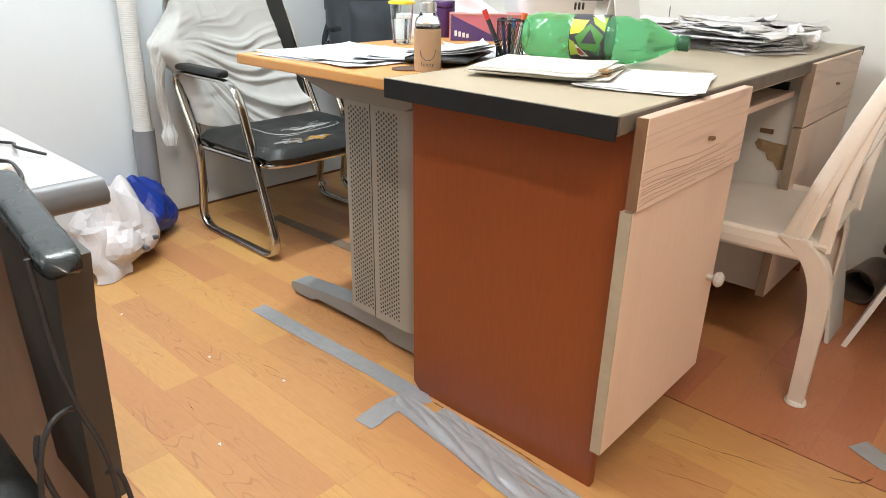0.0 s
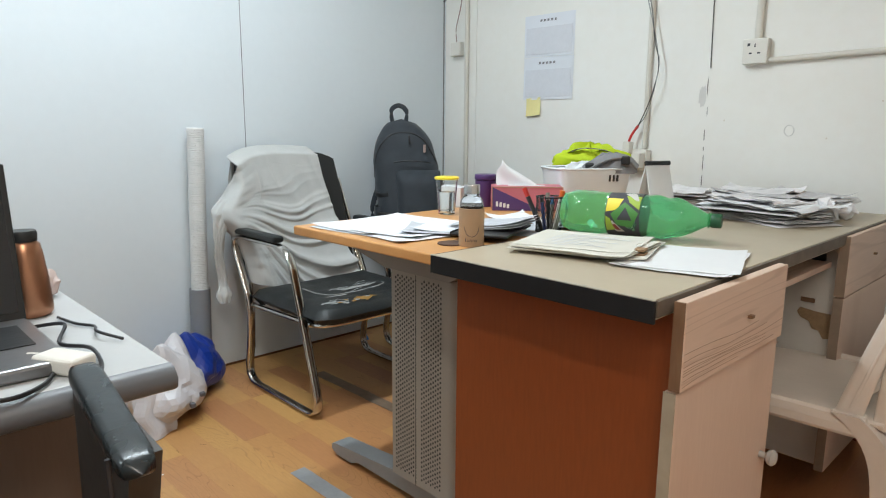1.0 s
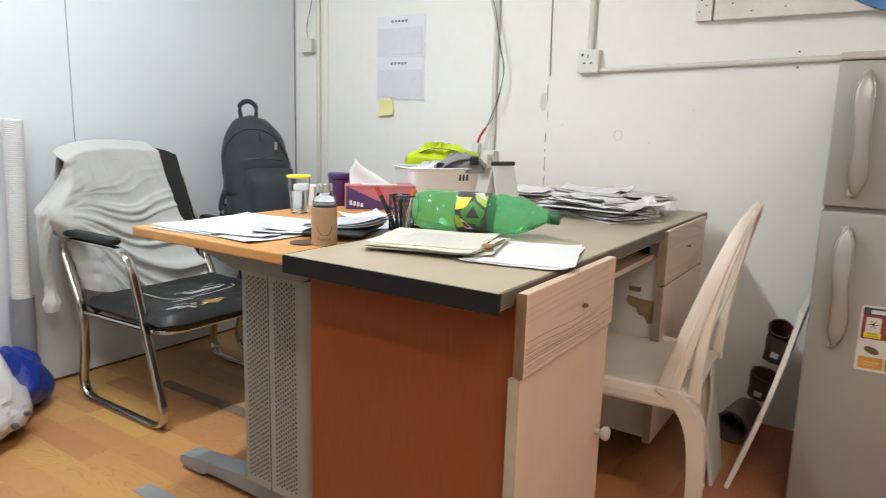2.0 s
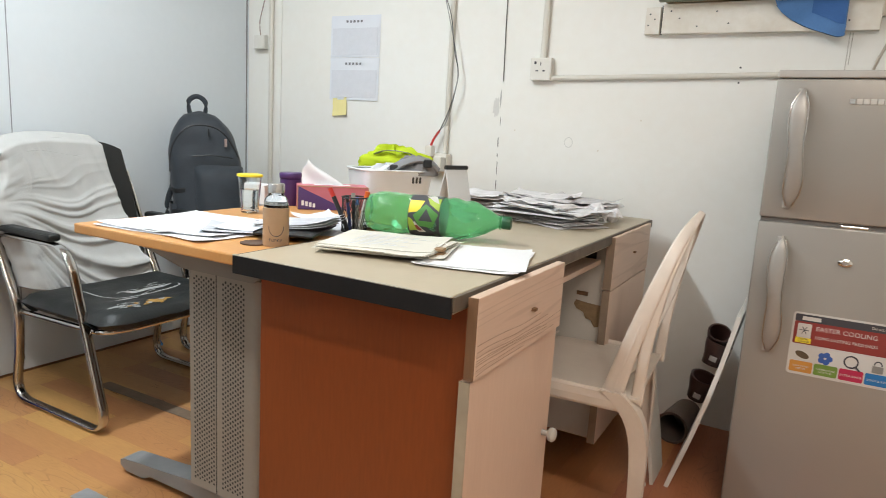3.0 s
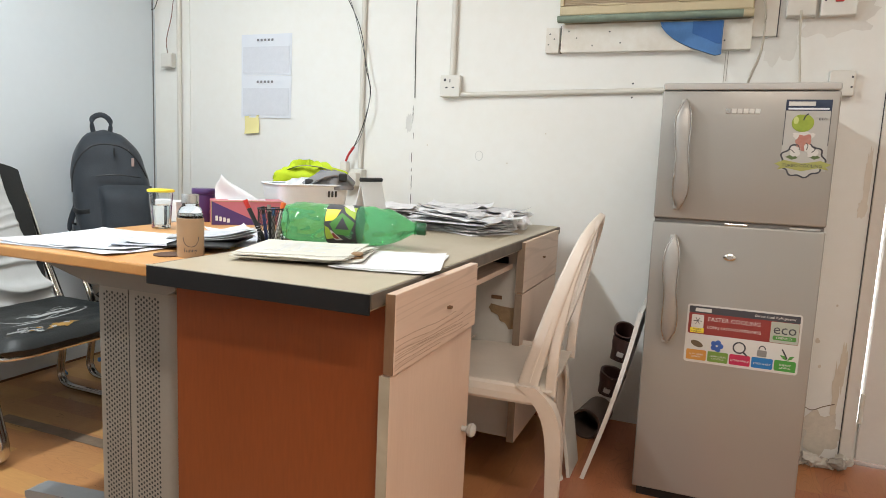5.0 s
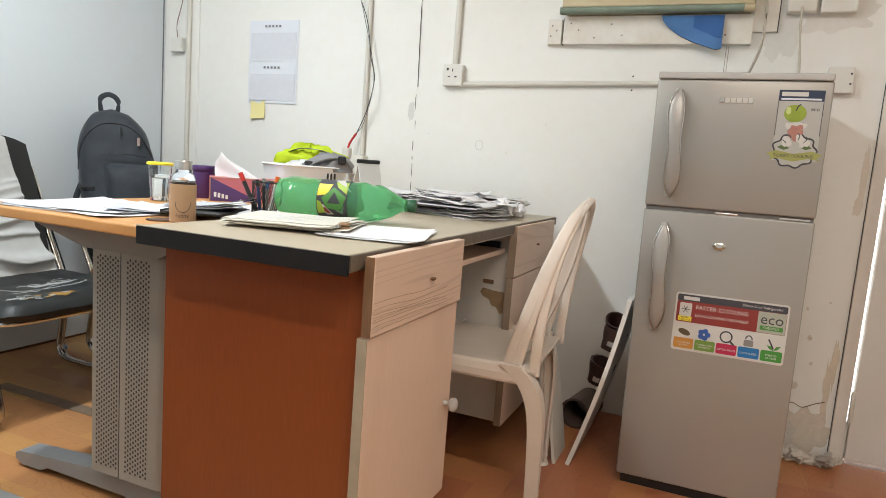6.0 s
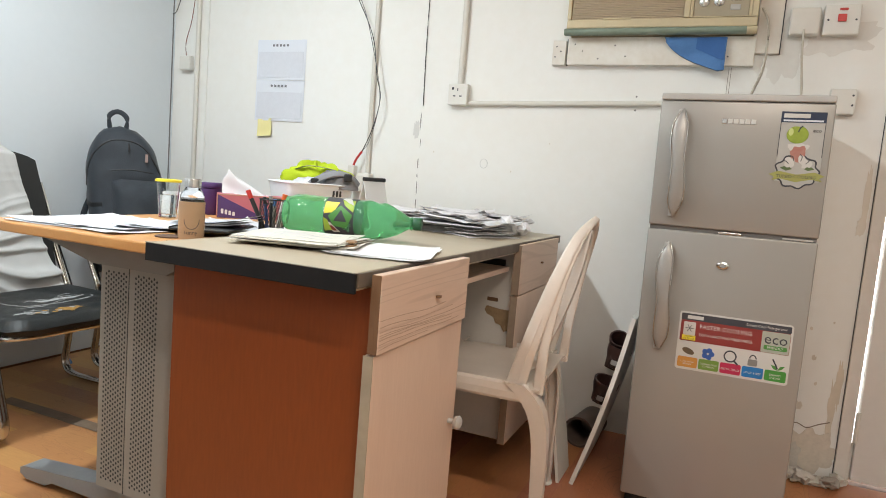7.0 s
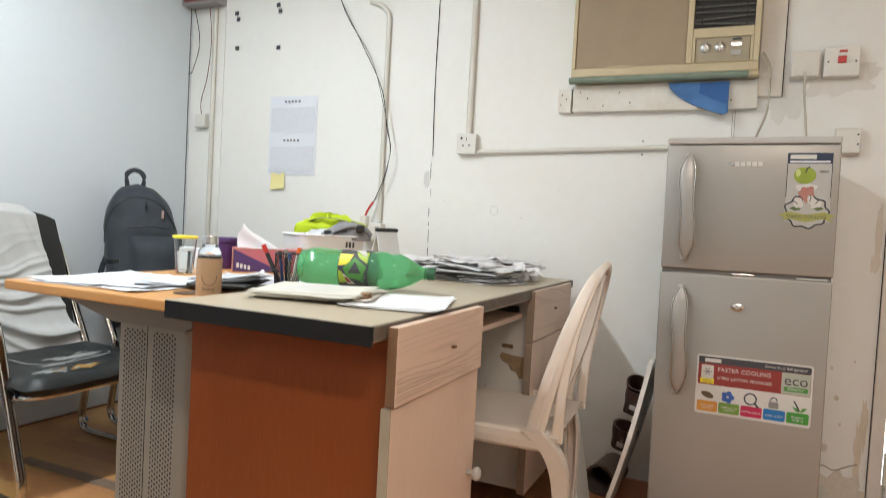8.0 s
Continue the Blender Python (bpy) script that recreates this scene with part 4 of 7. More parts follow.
# ---- backpack ----
def backpack():
    e = thing("backpack", (-2.236, 2.214, 0.435), -38, "black nylon backpack leaning against the white wall", "backpack")

    def shell(u, v):
        a = 2 * math.pi * u
        # v: bottom to top
        w = 0.150 * (1 - 0.04 * v) * (1 - max(0, (v - 0.62) / 0.38) ** 2.4) ** 0.5 + 0.004
        d = 0.105 * (1 - 0.30 * v) * (1 - max(0, (v - 0.75) / 0.25) ** 3) ** 0.5 + 0.003
        if v < 0.08:
            w *= 0.80 + 2.5 * v
            d *= 0.80 + 2.5 * v
        c, s = math.cos(a), math.sin(a)
        sx = math.copysign(abs(c) ** 0.6, c) * d
        sy = math.copysign(abs(s) ** 0.6, s) * w
        z = 0.61 * v
        k = 0.008 * noise.noise(Vector((sx * 14, sy * 14, z * 12)))
        return (sx - 0.12 * v + 0.06 + k, sy - 0.052 * v + 0.012 + k, z)
    smooth(part("body", grid(40, 34, shell), M_BAGCLOTH, e, "padded black nylon body"), 180)

    def pocket(u, v):
        y = -0.060 + 0.195 * u
        z = 0.03 + 0.34 * v
        k = min(1, 7 * min(u, 1 - u, v, 1 - v))
        return (0.104 + 0.042 * k ** 0.4 - 0.14 * (z / 0.61) * 0.86 + 0.050 - 0.02 * (2 * u - 1) ** 2, y - 0.03 * z / 0.61 + 0.01, z)
    smooth(part("front_pocket", grid(18, 18, pocket, -0.01), M_BAGCLOTH, e), 60)
    part("pocket_piping", sweep(spline([pocket(q / 10, 0.98) for q in range(11)], 3), 0.007, n=6), M_BLACK, e)
    part("pocket_piping", sweep(spline([pocket(0.03, q / 10) for q in range(11)], 3), 0.006, n=6), M_BLACK, e)
    part("pocket_flap", grid(16, 5, lambda u, v: tuple(Vector(pocket(0.04 + 0.92 * u, 0.86 + 0.12 * v)) + Vector((0.005, 0, 0))), 0.004), M_BAGCLOTH, e, "narrow rain flap over the pocket zip")
    smooth(part("side_pocket", grid(14, 14, lambda u, v: tuple(Vector(shell(0.70 + 0.13 * u, 0.04 + 0.30 * v)) * 1.0 + Vector((0.012 * math.sin(math.pi * u), -0.018 * math.sin(math.pi * u) ** 0.5, 0))), 0.004), M_BAGCLOTH, e, "stretch side pocket"), 60)
    part("compression_strap", strap(spline([shell(0.68, 0.42), shell(0.76, 0.44), shell(0.84, 0.43), shell(0.92, 0.44)], 5), 0.020, 0.020, 0.008, up=(0.7, -0.7, 0)), M_BLACK, e)
    part("zip", sweep(spline([shell(0.0 + (0.22 if q > 5 else -0.22) * abs(q - 5) / 5, 0.90 - 0.34 * (abs(q - 5) / 5) ** 2) for q in range(11)], 3), 0.008, n=6), M_BLACK, e, "curved top zip")
    part("zip", sweep(spline([(0.095, -0.08, 0.415), (0.100, 0.0, 0.422), (0.092, 0.09, 0.412)]), 0.006, n=6), M_BLACK, e)
    part("carry_loop", sweep(spline([(-0.05, -0.080, 0.585), (-0.045, -0.086, 0.650), (-0.045, -0.050, 0.672), (-0.045, -0.016, 0.646), (-0.05, -0.020, 0.585)]), 0.012, 0.022, n=8), M_BAGCLOTH, e, "webbing carry loop")
    part("tag", box(0.056, 0.056, 0.458, 0.068, 0.067, 0.494, 0.002), pbr("grey_rubber_tag", (0.42, 0.30, 0.27), 0.6), e, "small pale rubber tag")
    part("tag", box(0.050, -0.012, 0.498, 0.062, -0.006, 0.535, 0.001), M_BLACK, e)
    part("side_strap", sweep(spline([(0.02, -0.150, 0.30), (0.03, -0.180, 0.20), (0.03, -0.172, 0.08), (0.02, -0.145, 0.03)]), 0.008, 0.025, n=8), M_BAGCLOTH, e)


backpack()


# ---- roll of paper in a pipe, bags ----
def tube_roll():
    e = thing("paper_roll", (-2.385, 1.222, 0), 0, "white wrapped paper roll standing in a grey pipe", "paper roll")
    e.matrix_basis = pose(-2.385, 1.218, 0, -1.8, 0, 0)
    smooth(part("pipe", lathe([(0.040, 0), (0.040, 0.37), (0.035, 0.37), (0.035, 0.02)], n=26), pbr("grey_pvc", (0.22, 0.23, 0.25), 0.4, var=0.06), e, "grey plastic pipe"))
    prof = [(0.031, 0.03)]
    for i in range(91):
        z = 0.36 + i * 0.0070
        prof += [(0.0302, z), (0.0305, z + 0.0014), (0.0328, z + 0.0026), (0.0326, z + 0.0062)]
    prof += [(0.031, 1.0), (0.020, 1.001)]
    smooth(part("roll", lathe(prof, n=26), pbr("white_wrap", (0.74, 0.74, 0.73), 0.4, var=0.06, scale=20, fine=90, bump=0.2), e, "ribbed white roll"), 60)


tube_roll()


def soft_bag(name, at, turn, rx, ry, h, mt, label, seed, peaks=()):
    """A slack film bag: large flat facets, sharp creases, pinched peaks where the handles stand up."""
    e = thing(name, at, turn, label, "bag")
    bm = bmesh.new()
    bmesh.ops.create_icosphere(bm, subdivisions=4, radius=1)
    for v in bm.verts:
        d = v.co.normalized()
        k = 0.98 + 0.24 * noise.noise(d * 1.2 + Vector((seed, 0, 0)))
        cell = noise.voronoi(d * 1.25 + Vector((0, seed, 0)))[0]
        k += 0.20 * (cell[1] - cell[0]) - 0.09 - 0.05 * abs(noise.noise(d * 3.4 + Vector((0, 0, seed))))
        p = Vector((d.x * rx * k * (1.0 - 0.22 * d.z), d.y * ry * k * (1.0 - 0.22 * d.z), h * (0.46 + 0.50 * d.z * k)))
        for px, py, pz in peaks:
            # film drawn up to a point
            g = Vector((px, py, 0.75)).normalized()
            pull = max(0.0, d.dot(g) - 0.80) / 0.20
            p += Vector((px * 0.02, py * 0.02, pz)) * pull ** 2
        p.z = max(0.0, p.z)
        v.co = p
    b = smooth(part("sack", bm, mt, e), 9)
    return e, b


wb, sack = soft_bag("plastic_bag", (-2.10, 0.965, 0), 0, 0.140, 0.145, 0.265, M_WBAG, "crumpled white plastic carrier bag on the floor", 3.0, ((-0.3, 0.5, 0.085), (0.35, -0.2, 0.055)))
part("skirt", grid(12, 12, lambda u, v: (0.085 + 0.05 * v + 0.02 * math.sin(5 * u), -0.14 + 0.12 * u + 0.01 * math.sin(9 * v), 0.16 * (1 - v) + 0.004), 0.002), M_WBAG, wb)
for q in range(2):
    part("print_bar", box(0.118 + 0.004 * q, 0.03 + 0.035 * q, 0.070 + 0.03 * q, 0.136, 0.047 + 0.035 * q, 0.084 + 0.03 * q, 0.002), pbr("faded_print", (0.12, 0.12, 0.14), 0.5), wb, "faded dark print")
soft_bag("blue_bag", (-2.27, 1.135, 0), 30, 0.115, 0.135, 0.245, M_BLUEBAG, "crumpled blue plastic bag behind a white bag", 9.0, ((0.2, -0.5, 0.05),))


# ---- white plastic chair ----
def monobloc():
    e = thing("plastic_chair", (-0.335, 1.865, 0), 3.5, "dusty white moulded plastic chair facing the desk", "chair")
    # local: faces -x; back at +x
    def seat(u, v):
        x = -0.22 + 0.385 * u
        y = (-0.21 + 0.42 * v) * (1 - 0.05 * u)
        z = 0.425 - 0.016 * math.sin(math.pi * v) * math.sin(math.pi * u) - 0.02 * (1 - u) ** 6 - 0.012 * (abs(2 * v - 1)) ** 8
        return (x, y, z)
    smooth(part("seat", grid(18, 18, seat, 0.006), M_CHAIR_PL, e, "shiny smooth plastic seat"), 60)
    apron = rounded([(0.135, -0.205, 0.40), (-0.22, -0.215, 0.405), (-0.235, 0, 0.400), (-0.22, 0.215, 0.405), (0.135, 0.205, 0.40)], 0.05)
    part("seat_rim", sweep(apron, 0.012, 0.05, n=8), M_CHAIR_PL, e)

    def leg(x0, x1, y0, y1):
        # channel-shaped leg, wide at the top
        bm = bmesh.new()
        rings = []
        for i in range(19):
            t = (i / 18) ** 1.7
            k = (1 - t) ** 2.2
            cx, cy, z = x0 + (x1 - x0) * (1 - (1 - t) ** 8) - math.copysign(0.022, x0) * (1 - t) ** 8, y0 + (y1 - y0) * t, 0.425 * (1 - t)
            sy = math.copysign(1, y0)
            wx, wy = 0.017 + 0.009 * k, 0.015 + 0.008 * k
            ring = [(-wx, -wy), (wx, -wy), (wx, wy), (wx - 0.006, wy), (wx - 0.007, -wy + 0.008), (-wx + 0.007, -wy + 0.008), (-wx + 0.006, wy), (-wx, wy)]
            rings.append([bm.verts.new((cx + a, cy - sy * b, z)) for a, b in ring])
        for a, b in zip(rings, rings[1:]):
            for q in range(8):
                bm.faces.new((a[q], a[(q + 1) % 8], b[(q + 1) % 8], b[q]))
        bm.faces.new(rings[0])
        bm.faces.new(rings[-1])
        return bm
    for x0, x1, y0, y1 in ((0.120, 0.178, -0.195, -0.152), (0.120, 0.140, 0.195, 0.185), (-0.195, -0.235, -0.195, -0.21), (-0.195, -0.235, 0.195, 0.21)):
        l = smooth(part("leg", leg(x0, x1, y0, y1), M_CHAIR_PL, e, "splayed channel leg"), 35)
        part("foot_pad", lathe([(0.023, 0.0), (0.025, 0.004), (0.022, 0.012)], n=14, at=(x1, y1, 0)), M_WHITE_PL, l)
    for s in (-1, 1):
        # each side: a broad front strip rising from the seat, and a rear one that carries on from the leg
        st = spline([(0.100, s * 0.192, 0.415), (0.134, s * 0.195, 0.55), (0.178, s * 0.185, 0.70), (0.212, s * 0.128, 0.805), (0.236, s * 0.0, 0.852)], 8)
        smooth(part("back_frame", strap(st, 0.052, 0.018, 0.016), M_CHAIR_PL, e, "flat curved back frame"), 50)
        rear = spline([(0.158, s * 0.182, 0.40), (0.166, s * 0.190, 0.53), (0.190, s * 0.184, 0.68), (0.217, s * 0.140, 0.785), (0.234, s * 0.06, 0.838)], 8)
        smooth(part("back_strut", strap(rear, 0.030, 0.012, 0.014), M_CHAIR_PL, e), 50)
        part("moulded_rib", strap(spline([(0.104, s * 0.2005, 0.43), (0.137, s * 0.2035, 0.55), (0.176, s * 0.195, 0.68)], 6), 0.008, 0.004, 0.004), M_CHAIR_PL, e)
    for y in (0.0,):
        def slat(u, v, y=y):
            z = 0.415 + 0.405 * v
            yy = (y + 0.054 * (u - 0.5)) * (1 - 0.42 * max(0, v - 0.55))
            return (0.112 + 0.150 * v - 0.030 * v * v - 0.9 * yy * yy + 0.012 * math.sin(math.pi * v), yy, z)
        smooth(part("back_slat", grid(8, 16, slat, 0.006), M_CHAIR_PL, e), 60)
    part("back_rail", sweep(spline([(0.108, -0.18, 0.455), (0.132, 0, 0.45), (0.108, 0.18, 0.455)]), 0.012, 0.03, n=8), M_CHAIR_PL, e)


monobloc()


# ---- boards and brown fittings between desk and refrigerator ----
def leaning_board(name, foot, top, y0, y1, thick, mt, label):
    dx, dz = top[0] - foot[0], top[1] - foot[1]
    ln = math.hypot(dx, dz)
    nx, nz = -dz / ln * thick, dx / ln * thick
    bend = []
    for t in [i / 8 for i in range(9)]:
        b = 0.010 * math.sin(math.pi * t)
        bend.append((foot[0] + dx * t + b, foot[1] + dz * t))
    pts = bend + [(p[0] + nx, p[1] + nz) for p in bend[::-1]]
    low = min(p[1] for p in pts)
    bm = bmesh.new()
    rings = [[bm.verts.new((x, y, z - low + 0.0005)) for x, z in pts] for y in (y0, y1)]
    k = len(pts)
    bm.faces.new(rings[0])
    bm.faces.new(rings[1][::-1])
    for i in range(k):
        bm.faces.new((rings[0][i], rings[0][(i + 1) % k], rings[1][(i + 1) % k], rings[1][i]))
    bmesh.ops.recalc_face_normals(bm, faces=bm.faces)
    return solid(name, bm, mt, label, "board", group="boards beside the desk")


M_BOARD = pbr("white_board", (0.78, 0.76, 0.72), 0.5, var=0.05)
leaning_board("leaning_board", (-0.124, 0.0), (0.012, 0.557), 2.09, 2.50, 0.013, M_BOARD, "thin white board leaning against the refrigerator")
leaning_board("leaning_board", (-0.165, 0.0), (-0.265, 0.46), 2.075, 2.22, 0.010, M_PANEL, "pale board propped against the desk pedestal")


def brown_holder(at, tilt, size):
    e = thing("brown_cup_holder", at, 0, "dark brown plastic holder with a white label", "holder", "brown holders on the board")
    e.matrix_basis = pose(*at, *tilt)
    prof = [(0.030, 0.0), (0.034, 0.035), (0.042, 0.062), (0.044, 0.082), (0.038, 0.082), (0.034, 0.060), (0.026, 0.004)]
    bm = lathe([(r * size, z * size) for r, z in prof], n=22)
    smooth(part("cup", bm, M_BROWN, e), 40)
    for q in range(3):
        a = radians(-120 + 30 * q)
        part("rib", box(0.034 * size * math.cos(a) - 0.003, 0.034 * size * math.sin(a) - 0.003, 0.003, 0.034 * size * math.cos(a) + 0.003, 0.034 * size * math.sin(a) + 0.003, 0.06 * size, 0.001), M_BROWN, e)
    part("label_plate", box(-0.010, -0.040 * size, 0.018, 0.012, -0.0325 * size, 0.034, 0.001), pbr("dull_label", (0.42, 0.38, 0.36), 0.5), e, "small pale label")
    return e


brown_holder((-0.104, 2.33, 0.215), (10, 14, 0), 1.0)
brown_holder((-0.078, 2.36, 0.325), (-6, 14, 0), 0.95)
brown_holder((-0.078, 2.42, 0.375), (35, 14, 0), 0.85)
M_CANISTER = pbr("faded_brown_plastic", (0.15, 0.11, 0.09), 0.5, var=0.15)
can = thing("dark_canister", (-0.178, 2.41, 0.0565), -8, "dark brown open canister lying on the floor", "canister")
smooth(part("shell", lathe([(0.052, 0.17), (0.054, 0.0), (0.056, -0.004), (0.048, -0.004), (0.047, 0.15)], n=28, axis="y"), M_CANISTER, can), 40)
part("rim", sweep([(0.0525 * math.cos(a / 28 * 2 * math.pi), -0.002, 0.0525 * math.sin(a / 28 * 2 * math.pi)) for a in range(28)], 0.007, n=6, closed=True, up=(0, 1, 0)), pbr("dull_brown_rim", (0.10, 0.06, 0.045), 0.5), can)


# ---- grey desk with monitor in laptop form, kettle and cables ----
def grey_desk():
    e = thing("grey_desk", (-1.40, 0.05, 0), 0, "light grey laminate desk with dark rounded edge", "desk")
    z = 0.73
    part("desktop", box(-0.80, -0.45, z - 0.022, 0.750, 0.395, z, 0.003), M_GREYTOP, e, "light grey laminate top")
    prof = [(0.750, z - 0.0005), (0.763, z - 0.003), (0.772, z - 0.014), (0.770, z - 0.026), (0.760, z - 0.032), (0.750, z - 0.033)]
    smooth(part("edge_band", prism(prof, "y", -0.45, 0.395), M_GREYEDGE, e, "dark grey rounded plastic edge"), 60)
    part("leg_panel", box(0.615, -0.35, 0, 0.650, 0.37, z - 0.023, 0.002), M_DARKWOOD, e, "dark brown end panel")
    part("leg_panel", box(-0.70, -0.35, 0, -0.665, 0.37, z - 0.023, 0.002), M_DARKWOOD, e)
    part("modesty_panel", box(-0.664, 0.30, 0.25, 0.614, 0.318, z - 0.023, 0.001), M_DARKWOOD, e)
    part("drawer_unit", box(0.20, -0.30, 0.28, 0.612, 0.29, z - 0.024, 0.003), M_BLACK, e, "black drawer unit under the top")


grey_desk()


def laptop():
    # stands for a black monitor on its stand, shaped here as an open laptop
    e = thing("laptop", (-0.80, 0.183, 0.731), 0, "black monitor on a grey base, built in the form of an open laptop", "laptop")
    part("base", box(-0.11, -0.17, 0, 0.11, 0.17, 0.016, 0.004), pbr("grey_aluminium", (0.24, 0.24, 0.245), 0.35, 0.7, var=0.05), e, "dark grey metal base")
    part("keyboard", box(-0.07, -0.15, 0.0163, 0.03, 0.15, 0.0175), M_BLACK, e)
    sc = part("screen", xform(box(-0.006, -0.17, 0.0, 0.002, 0.17, 0.215, 0.002), Matrix.Translation((-0.112, 0, 0.012)) @ Matrix.Rotation(radians(-10), 4, "Y")), M_BLACK, e, "black screen lid, switched off")
    part("hinge", lathe([(0.006, -0.14), (0.006, 0.14)], n=10, axis="y", at=(-0.111, 0, 0.012)), M_BLACK, e)
    part("display", xform(box(0.0022, -0.162, 0.012, 0.0030, 0.162, 0.205), Matrix.Translation((-0.112, 0, 0.012)) @ Matrix.Rotation(radians(-10), 4, "Y")), pbr("dark_display", (0.012, 0.013, 0.016), 0.12, var=0.05, bump=0), sc, "glossy dark display")


laptop()

k = thing("copper_kettle", (-0.985, 0.372, 0.731), 0, "copper-coloured steel kettle with a black lid", "kettle")
smooth(part("body", lathe([(0.027, 0), (0.031, 0.004), (0.032, 0.012), (0.029, 0.055), (0.025, 0.090), (0.022, 0.106), (0.018, 0.110)], n=36), M_COPPER, k, "brushed copper-coloured body"), 40)
smooth(part("lid", lathe([(0.019, 0.1105), (0.020, 0.122), (0.018, 0.126), (0.007, 0.127)], n=28), M_BLACK, k, "black plastic lid"), 40)
part("handle", sweep(spline([(-0.021, -0.005, 0.104), (-0.050, -0.01, 0.098), (-0.052, -0.01, 0.05), (-0.029, -0.005, 0.032)]), 0.014, 0.02, n=8), M_BLACK, k)

n_ = thing("tissue_wad", (-1.085, 0.418, 0.731), 0, "small crumpled pinkish paper wad", "paper")
bm = bmesh.new()
bmesh.ops.create_icosphere(bm, subdivisions=3, radius=0.020)
rough_up(bm, 0.010, 60)
lowest = min(v.co.z for v in bm.verts)
bmesh.ops.translate(bm, verts=bm.verts, vec=(0, 0, -lowest))
part("wad", bm, pbr("pinkish_paper", (0.60, 0.50, 0.47), 0.8, var=0.12), n_)

a_ = thing("power_adaptor", (-0.700, 0.345, 0.731), 28, "white power adaptor with cable on the grey desk", "adaptor")
part("block", box(-0.031, -0.018, 0, 0.031, 0.018, 0.020, 0.005, seg=3), M_WHITE_PL, a_, "white plastic block")
part("plug_pin", sweep([(-0.038, 0, 0.012), (-0.05, -0.004, 0.012)], 0.010, n=8), M_WHITE_PL, a_)
part("cable", sweep(spline([(-0.05, -0.004, 0.012), (-0.085, -0.02, 0.004), (-0.12, -0.06, 0.004), (-0.10, -0.12, 0.004), (-0.05, -0.14, 0.004)]), 0.005, n=6), M_WHITE_PL, a_)


def loose_cable(name, pts, w, mt, label):
    e = thing(name, pts[0], 0, label, "cable")
    o = Vector(pts[0])
    smooth(part("cable", sweep(spline([Vector(p) - o for p in pts], 7), w, n=6), mt, e), 60)


z_ = 0.734
loose_cable("black_cable", [(-0.90, 0.345, z_), (-0.86, 0.385, z_ + 0.008), (-0.80, 0.365, z_), (-0.74, 0.385, z_ + 0.004), (-0.67, 0.375, z_), (-0.635, 0.345, z_ + 0.01), (-0.60, 0.335, z_ - 0.01)], 0.0052, M_WIRE_K, "black power cable lying over the desk edge")
loose_cable("black_cable", [(-0.93, 0.395, z_), (-0.88, 0.405, z_), (-0.85, 0.42, z_), (-0.80, 0.41, z_ + 0.006), (-0.765, 0.43, z_)], 0.004, M_WIRE_K, "thin black cable curled on the desk")
loose_cable("black_cable", [(-0.70, 0.335, z_), (-0.66, 0.315, z_), (-0.64, 0.28, z_), (-0.66, 0.24, z_)], 0.005, M_WIRE_K, "black cable beside the adaptor")
tg = thing("tangled_cable", (-0.43, 0.30, 0.60), 0, "tangled black cable hanging from the chair armrest", "cable")
for run in ([(0.007, 0.140), (0.009, 0.05), (0.016, -0.003), (0.023, -0.032), (0.027, -0.08), (0.022, -0.14), (0.015, -0.20)],
            [(0.0125, 0.0), (0.007, 0.005), (-0.008, 0.0), (-0.020, -0.02), (-0.029, -0.06), (-0.032, -0.092)],
            [(-0.017, -0.010), (-0.022, -0.03), (-0.017, -0.07), (-0.010, -0.094)],
            [(0.025, -0.076), (0.032, -0.073), (0.037, -0.09), (0.038, -0.13), (0.030, -0.18)]):
    smooth(part("cable", sweep(spline([(0.004 * q, y, z) for q, (y, z) in enumerate(run)], 7), 0.0048, n=8), M_WIRE_K, tg), 60)


M_ARM = pbr("dusty_black_plastic", (0.050, 0.043, 0.038), 0.5, var=0.2, scale=10, fine=120)


def office_chair():
    e = thing("office_chair", (-0.47, 0.04, 0), 0, "black office chair with a long padded armrest", "chair")
    for s, y in ((1, 0.303), (-1, -0.303)):
        def pad(u, v):
            a = 2 * math.pi * u
            t = v
            x = -0.155 + 0.228 * t
            r = (1 - abs(2 * t - 1) ** 12) ** 0.5
            return (x, y - 0.02 * s * t + 0.0165 * r * math.copysign(abs(math.cos(a)) ** 0.45, math.cos(a)), 0.756 - 0.022 * t + 0.0095 * r * math.copysign(abs(math.sin(a)) ** 0.6, math.sin(a)))
        smooth(part("armrest", grid(24, 24, pad), pbr("black_armrest", (0.014, 0.019, 0.021), 0.28, var=0.15, scale=20, fine=90, bump=0.05), e, "glossy black padded armrest"), 60)
        up = [(-0.130, 0.742), (0.030, 0.728), (0.01, 0.66), (-0.01, 0.50), (-0.02, 0.44), (-0.13, 0.44), (-0.135, 0.60)]
        part("arm_support", prism(up, "y", y - 0.016, y + 0.012), M_ARM, e, "wide dark arm support")
    smooth(part("seat", box(-0.28, -0.250, 0.42, 0.06, 0.250, 0.50, 0.03, seg=4), M_LEATHER, e), 60)
    part("gas_post", lathe([(0.03, 0.06), (0.03, 0.25), (0.02, 0.25), (0.02, 0.42)], n=16), M_BLACK, e)
    for q in range(5):
        a = 2 * math.pi * q / 5 + 0.3
        part("base_arm", sweep([(0.02 * math.cos(a), 0.02 * math.sin(a), 0.09), (0.24 * math.cos(a), 0.24 * math.sin(a), 0.055)], 0.04, 0.025, n=8), M_BLACK, e)
        part("castor", lathe([(0.025, -0.015), (0.025, 0.015)], n=14, axis="y", at=(0.24 * math.cos(a), 0.24 * math.sin(a), 0.0255)), M_BLACK, e)


office_chair()


# ---- things on the two tops ----
TZ, DZ = 0.7425, 0.7505   # beech table, desk


